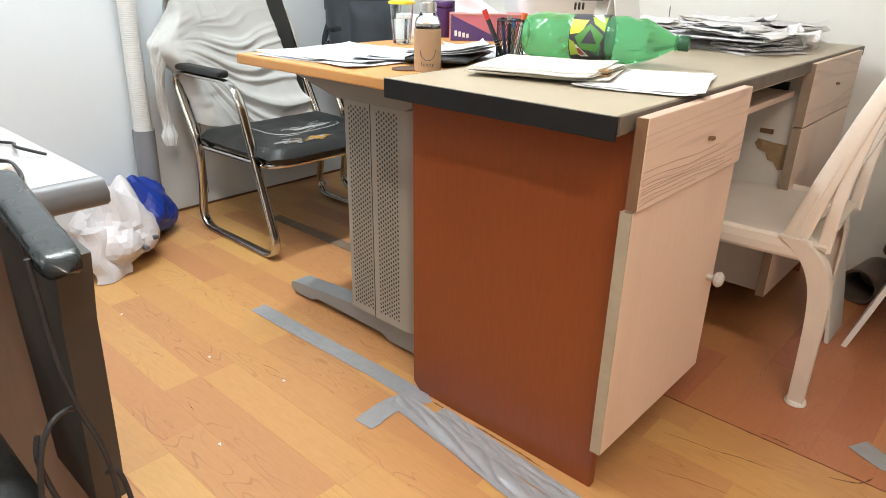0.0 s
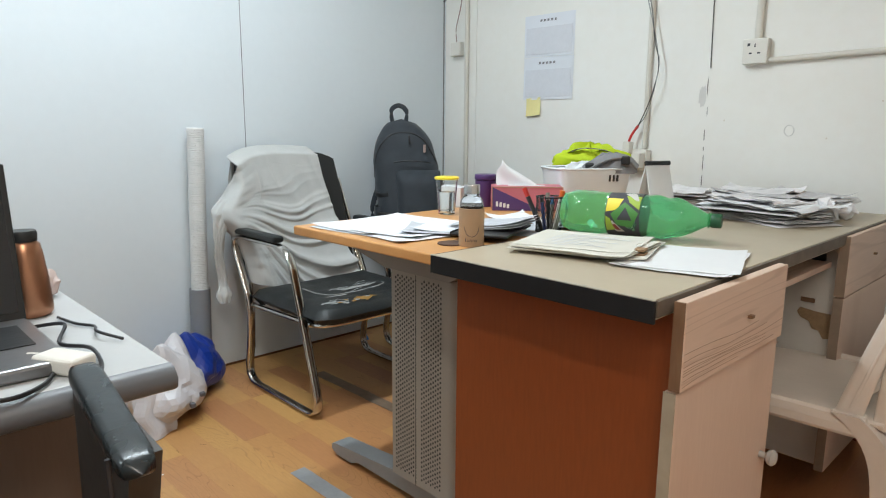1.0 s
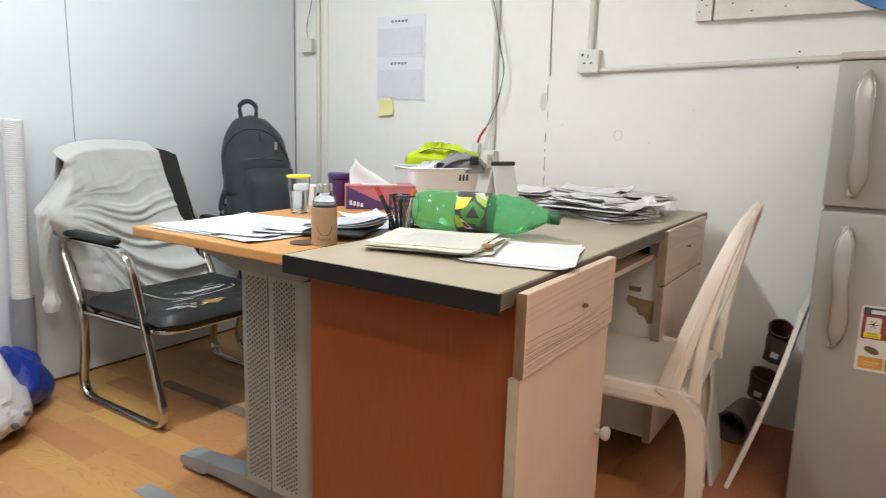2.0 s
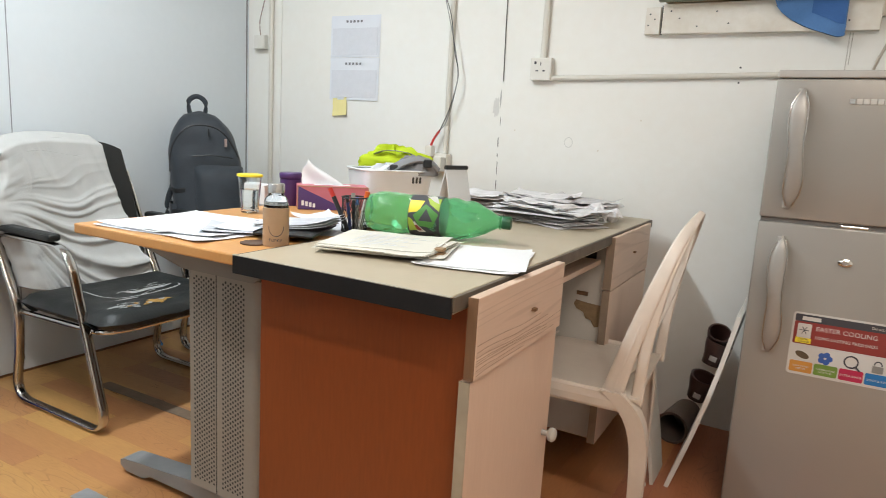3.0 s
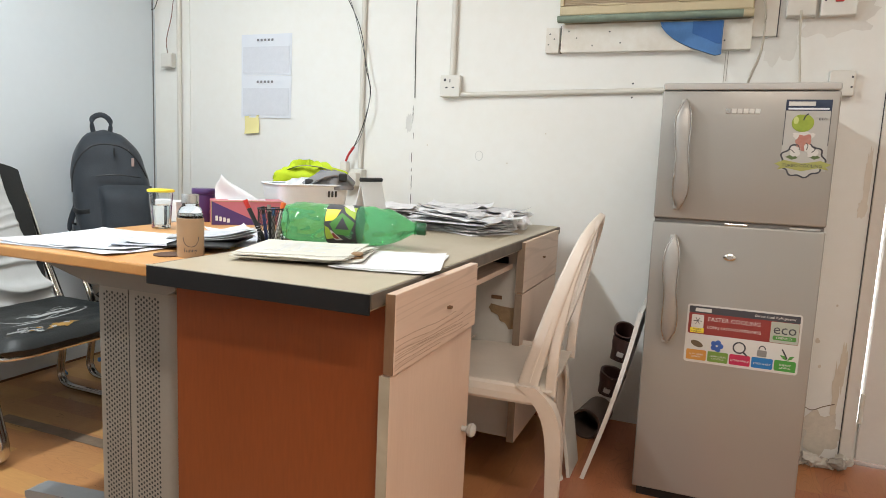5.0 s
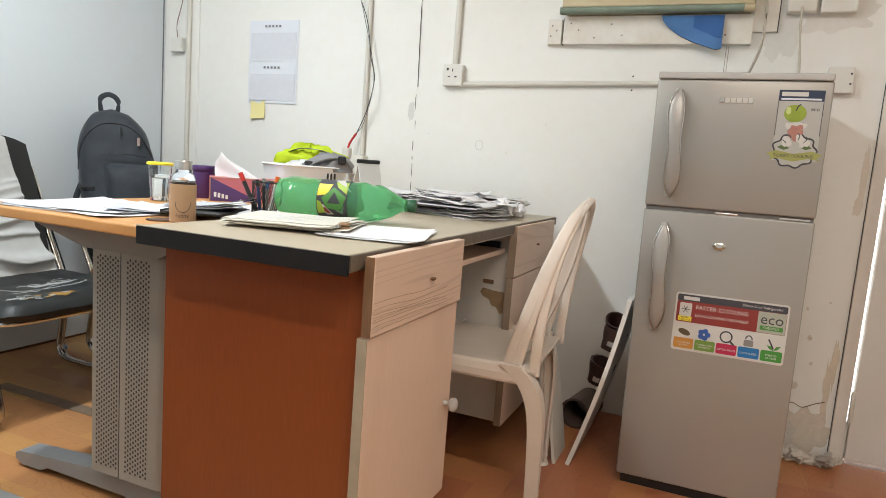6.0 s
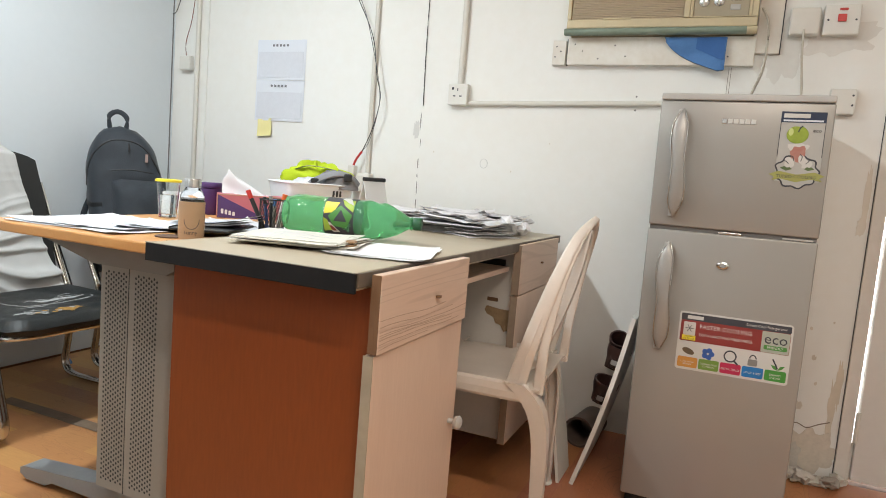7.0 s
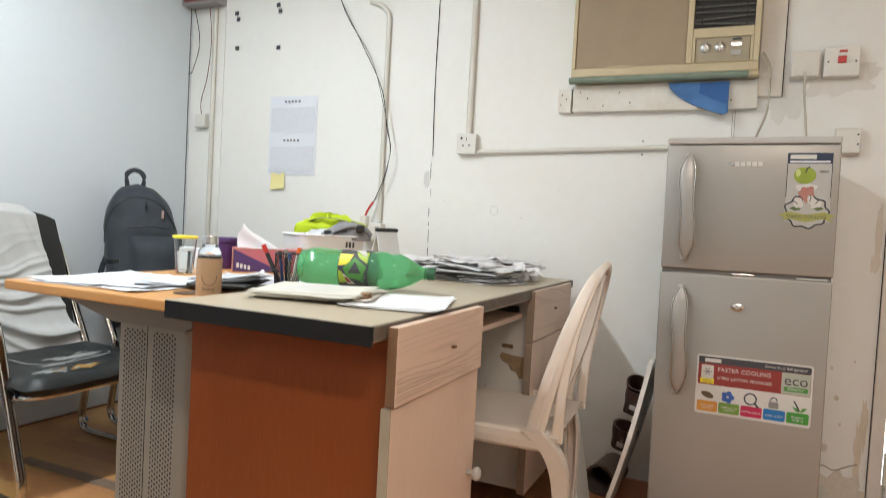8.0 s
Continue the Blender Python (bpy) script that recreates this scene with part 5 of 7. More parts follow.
def sheet(at, turn, w, h, mt, label, curl=0.006, seed=0.0, z=TZ, group="loose papers", thick=0.0006):
    e = thing("paper_sheet", (at[0], at[1], z), turn, label, "paper", group)

    def f(u, v):
        x, y = (u - 0.5) * w, (v - 0.5) * h
        k = abs(noise.noise(Vector((u * 2.2 + seed, v * 2.2, seed)))) * curl + curl * 1.3 * (abs(2 * u - 1) ** 5 * abs(2 * v - 1) ** 3)
        return (x, y, 0.0010 + k)
    part("sheet", grid(12, 12, f, thick), mt, e)
    return e


P_LABELS = ["large white drawing sheet spread on the beech table", "white printed sheet lying on other papers", "creased white sheet near the table edge", "white sheet with a curled corner"]
M_PAPER_B = pbr("cool_white_paper", (0.74, 0.77, 0.82), 0.75, var=0.03, scale=8, fine=60, bump=0.05)
M_PAPER_G = pbr("grey_printed_paper", (0.58, 0.60, 0.64), 0.7, var=0.18, scale=26, fine=140, bump=0.05)
for q, (x, y, r, w, h, mt) in enumerate([(-1.27, 1.30, 6, 0.26, 0.36, M_PAPER_B), (-1.14, 1.235, -4, 0.24, 0.21, M_PAPER), (-1.28, 1.285, 3, 0.24, 0.32, M_PAPER), (-1.17, 1.30, 14, 0.21, 0.297, M_PAPER_B),
                                         (-1.065, 1.335, 38, 0.25, 0.17, M_PAPER_G), (-1.06, 1.375, 30, 0.24, 0.17, M_PAPER_B)]):
    sheet((x, y), r, w, h, mt, P_LABELS[q % 4], 0.002 + 0.0008 * q, q * 3.1, TZ + 0.0016 * q)
sheet((-0.985, 1.50), 30, 0.16, 0.22, M_PAPER_G, "grey printed sheet beside the pen holder", 0.006, 40.0, TZ)
sheet((-1.10, 1.66), -15, 0.20, 0.14, M_PAPER, "small white sheet near the tissue box", 0.01, 44.0, TZ)
sheet((-0.93, 1.66), 60, 0.20, 0.14, M_PAPER_B, "small white sheet behind the pen holder", 0.012, 47.0, TZ)
e = thing("black_folder", (-0.965, 1.375, TZ + 0.012), 24, "thin black plastic folder under papers", "folder")
part("cover", box(-0.07, -0.11, 0, 0.07, 0.11, 0.006, 0.002), M_BLACK, e)
part("spine", box(-0.072, -0.11, 0.0, -0.069, 0.11, 0.009, 0.001), M_BLACK, e)
e = thing("curled_papers", (-0.985, 1.395, TZ + 0.019), 20, "grey-white papers curled up at one end", "papers")
for q in range(3):
    part("leaf", grid(14, 8, lambda u, v, q=q: (-0.09 + 0.19 * u, -0.07 + 0.15 * v + 0.004 * q, 0.001 + 0.003 * q + (0.014 + 0.004 * q) * u ** 3), 0.0006), (M_PAPER_G, M_PAPER, M_PAPER_G)[q], e)

# flask with kraft sleeve
f = thing("glass_flask", (-0.905, 1.235, TZ), 0, "glass drinking flask in a printed kraft sleeve", "bottle")
smooth(part("bottle", lathe([(0.0255, 0.001), (0.0268, 0.004), (0.0268, 0.097), (0.024, 0.106), (0.0175, 0.114), (0.0165, 0.120)], n=32), M_GLASS, f, "clear glass bottle"), 40)
smooth(part("drink", lathe([(0.0245, 0.003), (0.0255, 0.006), (0.0255, 0.092)], n=28), pbr("dark_tea", (0.03, 0.015, 0.008), 0.2, var=0.05), f, "dark tea inside"), 40)
sl = smooth(part("sleeve", lathe([(0.0270, 0.0), (0.0290, 0.0005), (0.0290, 0.086), (0.0275, 0.0865)], n=36), M_KRAFT, f, "kraft card sleeve with a drawn smile"), 40)
smooth(part("cap", lathe([(0.0175, 0.1185), (0.0185, 0.1195), (0.0185, 0.137), (0.0175, 0.139), (0.005, 0.139)], n=28), M_STEEL, f, "steel screw cap"), 40)
ang = math.atan2(-1.05, 1.05)


def on_sleeve(s, z):
    a = ang + s / 0.0292
    return (0.0293 * math.cos(a), 0.0293 * math.sin(a), z)


part("smile", sweep([on_sleeve(0.017 * math.cos(math.pi * (1 + q / 16)), 0.046 + 0.022 * math.sin(math.pi * (1 + q / 16))) for q in range(17)], 0.0014, n=5), M_INK, sl, "drawn smile")
for q, ch in enumerate("funny"):
    s = -0.014 + q * 0.0062
    a = ang + s / 0.0292
    text(ch, 0.0125, M_INK, sl, (0.0294 * math.cos(a), 0.0294 * math.sin(a), 0.016), (90, 0, math.degrees(a) + 90))

# tumbler with a yellow lid
g = thing("glass_tumbler", (-1.335, 1.575, TZ), 0, "clear glass of water with a yellow lid", "tumbler")
smooth(part("glass", lathe([(0.024, 0.001), (0.026, 0.003), (0.034, 0.108), (0.0325, 0.108), (0.0245, 0.012), (0.004, 0.010)], n=32), M_GLASS, g, "clear tapered glass"), 40)
smooth(part("water", lathe([(0.0240, 0.013), (0.0285, 0.070)], n=28), M_WATER, g), 40)
smooth(part("lid", lathe([(0.035, 0.1085), (0.038, 0.1095), (0.038, 0.115), (0.034, 0.117), (0.008, 0.117)], n=32), M_YELLOW, g, "yellow plastic lid"), 40)

# purple jar
p = thing("purple_jar", (-1.405, 1.83, TZ), 0, "dark purple plastic jar with a lid", "jar")
smooth(part("body", lathe([(0.034, 0), (0.036, 0.003), (0.036, 0.088), (0.033, 0.090)], n=30), M_PURPLE, p), 40)
smooth(part("lid", lathe([(0.0375, 0.0905), (0.0385, 0.092), (0.0385, 0.106), (0.036, 0.109), (0.006, 0.109)], n=30), M_PURPLE, p), 40)
sb = thing("white_carton", (-1.49, 1.76, TZ), 20, "small white carton behind the tumbler", "carton")
part("body", box(-0.04, -0.03, 0, 0.04, 0.03, 0.065, 0.002), M_PAPER, sb)
part("flap", box(-0.04, -0.03, 0.0655, 0.02, 0.03, 0.0665), M_PAPER, sb)

# tissue box
t_ = thing("tissue_box", (-1.26, 1.87, TZ), 44, "purple and rose cardboard tissue box with a tissue", "tissue box")
bx = part("carton", box(-0.115, -0.055, 0, 0.115, 0.055, 0.078, 0.002), M_PINK, t_, "rose and violet carton")
part("violet_panel", prism([(-0.1145, 0.001), (0.05, 0.001), (-0.1145, 0.0765)], "y", -0.0562, -0.0552), M_VIOLET, bx)
for q in range(4):
    part("print_bar", box(-0.102 + 0.012 * q, -0.0572, 0.014 - 0.002 * q, -0.094 + 0.012 * q, -0.0563, 0.030 - 0.003 * q, 0.001), M_PAPER, bx, "pale script mark")
for x0, x1 in ((-0.115, -0.1125), (0.1125, 0.115)):
    part("pale_edge", box(x0, -0.0571, 0.001, x1, -0.0552, 0.0775), M_KRAFT, bx)
part("pale_edge", box(-0.112, -0.0571, 0.0755, 0.112, -0.0552, 0.0778), M_KRAFT, bx)
part("opening", box(-0.06, -0.018, 0.0782, 0.06, 0.018, 0.0790), M_PAPER, bx)


def tis(u, v):
    # a soft sheet standing up out of the slot, its tip leaning over
    wide = 0.062 * (1 - v) ** 0.7 + 0.006
    x = -0.03 + (2 * u - 1) * wide - 0.050 * v
    return (x, 0.010 * math.sin(5 * u + 3 * v) * (1 - 0.4 * v) + 0.012 * v, 0.079 + 0.082 * v - 0.020 * abs(2 * u - 1) * v)


smooth(part("tissue", grid(22, 20, tis, 0.0008), M_PAPER, t_, "white tissue pulled up"), 60)

# pen holder
h_ = thing("pen_holder", (-0.905, 1.525, TZ), 0, "black wire-mesh pen holder full of pens", "pen holder")
bm = bmesh.new()
n = 30
for q in range(n):
    for d in (-1, 1):
        pts = [(0.033 * math.cos(2 * math.pi * q / n + d * 0.9 * t), 0.033 * math.sin(2 * math.pi * q / n + d * 0.9 * t), 0.003 + 0.088 * t) for t in (0, 0.25, 0.5, 0.75, 1)]
        sweep(pts, 0.0013, bm=bm, n=4)
tagged(part("wire_mesh", bm, M_BLACK, h_), kind="stuff")
for zz in (0.092, 0.004):
    part("rim", sweep([(0.0335 * math.cos(a / 30 * 2 * math.pi), 0.0335 * math.sin(a / 30 * 2 * math.pi), zz) for a in range(30)], 0.004, n=6, closed=True), M_BLACK, h_)
part("base", lathe([(0.033, 0.0), (0.033, 0.002)], n=30), M_BLACK, h_)
pens = [((-0.012, -0.01), (-0.060, -0.030, 0.112), 0.012, M_BLACK, M_RED_PL, "black marker with a red end"), ((0.01, 0.012), (0.026, 0.020, 0.108), 0.013, M_WHITE_PL, M_ORANGE, "highlighter with an orange cap"),
        ((0.0, -0.015), (-0.008, -0.024, 0.098), 0.009, pbr("blue_pen", (0.03, 0.06, 0.22), 0.4), M_BLACK, "dark blue ballpoint pen in holder"), ((0.012, -0.006), (0.022, -0.018, 0.094), 0.009, M_GREY, M_BLUE, "grey pen with blue cap"),
        ((-0.008, 0.012), (-0.020, 0.018, 0.100), 0.010, M_BLACK, M_GREY, "black pen with a grey cap")]
for (x0, y0), top, w, m1, m2, lab in pens:
    a, b = Vector((x0, y0, 0.004)), Vector(top)
    pn = thing("pen", (-0.905, 1.525, TZ), 0, lab, "pen", "pens in the holder")
    part("barrel", sweep([a, a.lerp(b, 0.80)], w, n=10), m1, pn)
    part("cap", sweep([a.lerp(b, 0.802), a.lerp(b, 0.97), b], w * 1.08, n=10), m2, pn)


# green soft-drink bottle lying down
def drink_bottle():
    a, b = Vector((-0.862, 1.530, 0)), Vector((-0.512, 1.622, 0))
    ln = (b - a).length
    yaw = math.degrees(math.atan2(b.y - a.y, b.x - a.x))
    e = thing("drink_bottle", (a.x, a.y, DZ + 0.054), yaw, "large green plastic drink bottle lying on its side", "bottle")
    R = 0.0525
    prof = [(0.020, 0.006), (0.034, 0.0), (0.045, 0.006), (0.0505, 0.022), (R, 0.045), (R * 0.985, 0.10), (R * 0.95, 0.118), (R * 0.95, 0.205), (R, 0.222), (R * 0.99, 0.245), (R * 0.86, 0.280), (R * 0.62, 0.312), (R * 0.36, 0.335), (0.0145, 0.343), (0.0145, 0.352)]
    fine = []
    for (r0, h0), (r1, h1) in zip(prof, prof[1:]):
        k = max(1, int(abs(h1 - h0) / 0.004))
        fine += [(r0 + (r1 - r0) * q / k, h0 + (h1 - h0) * q / k) for q in range(k)]
    fine.append(prof[-1])
    bm = lathe(fine, n=72, axis="x")
    for v in bm.verts:
        r = math.hypot(v.co.y, v.co.z)
        ang = math.atan2(v.co.z, v.co.y)
        if r > 0.03:
            d = 0.0034 * noise.noise(Vector((v.co.x * 30, math.cos(ang) * 2.2, math.sin(ang) * 2.2))) + 0.0016 * noise.noise(Vector((v.co.x * 90, math.cos(ang) * 6, math.sin(ang) * 6)))
            d -= 0.0045 * abs(noise.noise(Vector((v.co.x * 22, math.cos(ang) * 3.2, math.sin(ang) * 3.2 + 8)))) * (0 if 0.115 < v.co.x < 0.21 else 1)
            if v.co.x < 0.03:
                d -= 0.003 * max(0, math.cos(5 * ang))
            v.co.y *= 1 + d / r
            v.co.z *= 1 + d / r
    bt = smooth(part("bottle", bm, M_GREEN_PET, e, "translucent green plastic"), 60)
    smooth(part("cap", lathe([(0.0155, 0.352), (0.0165, 0.354), (0.0165, 0.372), (0.015, 0.374), (0.004, 0.374)], n=24, axis="x"), pbr("dark_green_cap", (0.015, 0.10, 0.04), 0.45), e, "dark green screw cap"), 40)
    part("neck_ring", lathe([(0.018, 0.346), (0.018, 0.349)], n=24, axis="x"), M_GREEN_PET, e)
    lb = smooth(part("wrapper", lathe([(R * 0.955 + 0.0002, 0.121), (R * 0.955 + 0.001, 0.1215), (R * 0.955 + 0.001, 0.202), (R * 0.955 + 0.0002, 0.2025)], n=48, axis="x"), M_INK, e, "black wrapper with green and yellow shards"), 40)
    shards = [(M_YELLOW, [(0.123, -0.9), (0.160, -0.9), (0.150, -0.30), (0.123, -0.2)]), (M_GREENP, [(0.135, -0.1), (0.165, -0.7), (0.200, -0.2), (0.185, 0.5), (0.150, 0.4)]), (M_LIME, [(0.165, -1.1), (0.201, -1.1), (0.201, -0.35), (0.175, -0.7)]),
              (M_INK, [(0.150, 0.15), (0.168, -0.45), (0.186, 0.15)]), (M_STICK, [(0.124, 0.30), (0.140, 0.20), (0.168, 0.75), (0.150, 0.80)]), (M_REDP, [(0.134, 0.42), (0.146, 0.35), (0.160, 0.66), (0.150, 0.70)]), (M_LIME, [(0.123, 0.0), (0.134, 0.1), (0.146, 0.65), (0.125, 0.75)]),
              (M_STICK, [(0.160, -1.25), (0.185, -1.35), (0.199, -0.75), (0.186, -0.85)])]
    for q, (mt, pts) in enumerate(shards):
        bm = bmesh.new()
        # angle 0 faces the near side of the desk, positive is lower
        rr = R * 0.955 + 0.0016 + 0.0002 * q
        k = len(pts)
        fine = []
        for i in range(k):
            p0, p1 = pts[i], pts[(i + 1) % k]
            fine += [(p0[0] + (p1[0] - p0[0]) * t / 6, p0[1] + (p1[1] - p0[1]) * t / 6) for t in range(6)]
        cx, ca = sum(p[0] for p in pts) / k, sum(p[1] for p in pts) / k
        def put(x, an):
            return bm.verts.new((x, -rr * math.cos(an), -rr * math.sin(an)))
        rings = [[put(cx + (x - cx) * s, ca + (an - ca) * s) for x, an in fine] for s in (1, 0.66, 0.33)]
        c = put(cx, ca)
        m = len(fine)
        for o, i_ in zip(rings, rings[1:]):
            for i in range(m):
                bm.faces.new((o[i], o[(i + 1) % m], i_[(i + 1) % m], i_[i]))
        for i in range(m):
            bm.faces.new((rings[-1][i], rings[-1][(i + 1) % m], c))
        part("shard_print", bm, mt, lb)


drink_bottle()


# stack of buff papers with a wooden clip, and the sheets under it
def paper_stack(name, at, turn, w, h, n, mt, label, z, step=0.0022, seed=0, curl=0.01):
    e = thing(name, (at[0], at[1], z), turn, label, "papers")
    rnd = random.Random(seed)
    for q in range(n):
        dx, dy, r = rnd.uniform(-0.022, 0.016), rnd.uniform(-0.014, 0.014), rnd.uniform(-7, 6)

        def f(u, v, q=q):
            x, y = (u - 0.5) * w, (v - 0.5) * h
            c, s = math.cos(radians(r)), math.sin(radians(r))
            k = curl * (max(0, u - 0.75) * 4) ** 2 * 0.25 + 0.0012 * noise.noise(Vector((u * 4, v * 4, q * 0.3 + seed)))
            return (x * c - y * s + dx, x * s + y * c + dy, step * 0.75 + q * step + max(-0.0008, k))
        part("leaf", grid(8, 8, f, step * 0.7), mt, e)
    return e


for q, (x, y, r) in enumerate([(-0.475, 1.395, 16), (-0.472, 1.388, 13), (-0.470, 1.40, 19)]):
    sheet((x, y), r, 0.21, 0.265, M_PAPER, "blank white sheet partly under a buff stack", 0.003, q * 5.0, DZ + 0.0018 * q, "white sheets on the desk")
ST = paper_stack("buff_paper_stack", (-0.665, 1.345), 14, 0.25, 0.215, 7, M_BUFF, "stack of dog-eared buff forms held by a clip", DZ + 0.006, 0.0019, 5, 0.012)
for q in range(9):
    part("print_line", box(-0.08, -0.075 + 0.017 * q, 0.0150, -0.02 + 0.11 * ((q * 37) % 10) / 10, -0.072 + 0.017 * q, 0.0153), M_FAINT, ST)
c_ = thing("wooden_clip", (-0.535, 1.335, DZ + 0.009), 14, "small wooden clip gripping the buff forms", "clip")
m_clip = pbr("dull_clip_wood", (0.34, 0.21, 0.11), 0.75, var=0.15, scale=40)
part("jaw", box(-0.011, -0.014, 0.0, 0.011, 0.014, 0.006, 0.002), m_clip, c_)
part("jaw", box(-0.011, -0.014, 0.0085, 0.011, 0.014, 0.0145, 0.002), m_clip, c_)
part("ring", sweep([(-0.005 + 0.012 * math.cos(a), 0.024 + 0.012 * math.sin(a), 0.014 + 0.006 * math.sin(a)) for a in [2 * math.pi * q / 16 for q in range(16)]], 0.002, n=5, closed=True), M_WHITE_PL, c_)


# desk calendar
cal = thing("desk_calendar", (-0.865, 2.00, DZ), -20, "blank white tent desk calendar with a dark spine", "calendar")
part("leaf", prism([(-0.045, 0.0), (-0.042, 0.0), (0.003, 0.155), (0.000, 0.155)], "y", -0.045, 0.045), M_PAPER, cal)
part("leaf", prism([(0.045, 0.0), (0.042, 0.0), (-0.003, 0.155), (0.000, 0.155)], "y", -0.045, 0.045), M_PAPER, cal)
part("spine", sweep([(0, -0.046, 0.156), (0, 0.046, 0.156)], 0.012, 0.014, n=8), M_BLACK, cal, "dark binding")
for q in range(3):
    part("print_bar", prism([(0.0395 - 0.003 * q, 0.016 + 0.01 * q), (0.0405 - 0.003 * q, 0.016 + 0.01 * q), (0.0376 - 0.003 * q, 0.022 + 0.01 * q)], "y", -0.03, 0.01), M_FAINT, cal)

# white basket with odds and ends
bk = thing("white_basket", (-1.205, 2.13, TZ), 60, "white plastic basket heaped with clothes and gear", "basket")


def bask(u, v):
    a = 2 * math.pi * u
    c, s = math.cos(a), math.sin(a)
    k = 0.86 + 0.14 * v
    return (0.140 * k * math.copysign(abs(c) ** 0.35, c), 0.100 * k * math.copysign(abs(s) ** 0.35, s), 0.002 + 0.128 * v)


shell = grid(64, 8, bask)
M_BASKET = pbr("bright_white_plastic", (0.78, 0.82, 0.84), 0.4, var=0.04)
part("shell", shell, M_BASKET, bk, "white plastic basket wall")
part("floor_plate", box(-0.115, -0.080, 0.0, 0.115, 0.080, 0.003, 0.001), M_BASKET, bk)
part("rim", sweep([bask(q / 64, 1.0) for q in range(64)], 0.010, 0.008, n=6, closed=True), M_BASKET, bk)
# small dark blocks paint the shade inside the handle slots
for q in range(3):
    part("handle_slot_shade", box(0.040 + 0.014 * q, -0.1005, 0.088, 0.047 + 0.014 * q, -0.094, 0.110, 0.002), M_GREY_D, bk)


def heap(name, at, turn, rx, ry, h, mt, label, category, seed, z0, amp=0.35, freq=2.2):
    e = thing(name, (at[0], at[1], z0), turn, label, category)

    def f(u, v):
        a = 2 * math.pi * u
        b = v * math.pi / 2
        k = 1 + amp * noise.noise(Vector((math.cos(a) * freq, math.sin(a) * freq, v * freq + seed))) + 0.4 * amp * noise.noise(Vector((math.cos(a) * 6, math.sin(a) * 6, v * 6 + seed)))
        r = math.cos(b) ** 0.8
        return (rx * r * k * math.cos(a), ry * r * k * math.sin(a), max(0, h * math.sin(b) * (k if v > 0.1 else 1)))
    smooth(part("cloth", grid(48, 20, f), mt, e), 50)
    return e


hv = heap("hi_vis_vest", (-1.27, 2.25), 25, 0.125, 0.075, 0.075, M_HIVIS, "crumpled yellow high-visibility vest on a basket", "vest", 2.0, TZ + 0.128, 0.36, 2.4)
part("reflective_tape", sweep(spline([(-0.08, -0.035, 0.045), (-0.02, -0.06, 0.066), (0.06, -0.05, 0.060), (0.10, -0.01, 0.035)]), 0.022, 0.004, n=6), pbr("grey_reflective", (0.25, 0.26, 0.25), 0.4, var=0.15), hv, "grey reflective strip")
heap("white_cloth", (-1.215, 2.115), 50, 0.085, 0.055, 0.05, M_BASKET, "crumpled white cloth in the basket", "cloth", 12.0, TZ + 0.095)
gs = heap("grey_gear", (-1.115, 2.165), 35, 0.072, 0.042, 0.062, pbr("grey_webbing", (0.27, 0.27, 0.28), 0.7, var=0.15, scale=20, fine=200, bump=0.3), "grey padded gear lying on the basket", "gear", 21.0, TZ + 0.115)
m_web = bpy.data.materials["grey_webbing"]
arc = spline([(-0.100, -0.045, 0.012), (-0.062, -0.040, 0.038), (-0.010, -0.030, 0.056), (0.042, -0.020, 0.052), (0.078, -0.012, 0.020)], 6)
smooth(part("strap", strap(arc, 0.040, 0.030, 0.010, up=(0.0, -0.5, 1)), m_web, gs, "padded grey webbing strap"), 50)
for x, y, z in ((-0.098, -0.058, 0.006), (0.02, -0.055, 0.030)):
    part("buckle", box(x, y, z, x + 0.030, y + 0.022, z + 0.030, 0.006), M_BLACK, gs, "black plastic buckle")


# newspapers
def newspaper_pile(name, at, turn, w, d, n, label, seed, spread=0.03, z=DZ):
    """Folded papers on one another: each is a loose loop of sheets with a rounded fold."""
    e = thing(name, (at[0], at[1], z), turn, label, "newspapers", "newspaper piles")
    rnd = random.Random(seed)
    h = 0.0
    for q in range(n):
        ww, dd = w * rnd.uniform(0.75, 1.05), d * rnd.uniform(0.75, 1.05)
        dx, dy, r = rnd.uniform(-spread, spread), rnd.uniform(-spread, spread), radians(rnd.uniform(-24, 24))
        t = rnd.uniform(0.009, 0.015)
        flip = rnd.choice((-1, 1))
        mt = (M_NEWS, M_PAPER, M_NEWS_D, M_NEWS)[rnd.randrange(4)]
        for layer in range(3):
            inset, lift = 0.006 * layer + rnd.uniform(0, 0.006), 0.0012 * layer

            def f(u, v):
                s = 2 * u
                half = ww / 2 - inset
                x = (-half + 2 * half * s) if s < 1 else (half - 2 * half * (s - 1) * (0.93 + 0.05 * layer))
                up = 0.5 - 0.5 * math.cos(math.pi * max(0.0, min(1.0, (s - 0.93) / 0.14)))
                y = (v - 0.5) * (dd - inset)
                wave = noise.noise(Vector((x * 9, y * 7, seed + q * 1.9))) + 0.6 * noise.noise(Vector((x * 26, y * 20, seed + q + layer)))
                top = (t - 2 * lift) * (1 + 1.0 * wave)
                open_end = 0.006 * max(0, s - 1.7) / 0.3 * (1 + noise.noise(Vector((y * 12, q, layer))))
                zz = h + 0.0012 + lift + up * max(0.001, top + open_end) + (1 - up) * 0.0008 * wave
                x, y = flip * x + 0.006 * noise.noise(Vector((y * 8, q, 2))), y + 0.005 * noise.noise(Vector((x * 14, q, 5)))
                return (x * math.cos(r) - y * math.sin(r) + dx, x * math.sin(r) + y * math.cos(r) + dy, zz)
            smooth(part("newspaper", grid(36, 18, f, 0.0007), mt, e), 30)
        h += t * 0.92
    return e


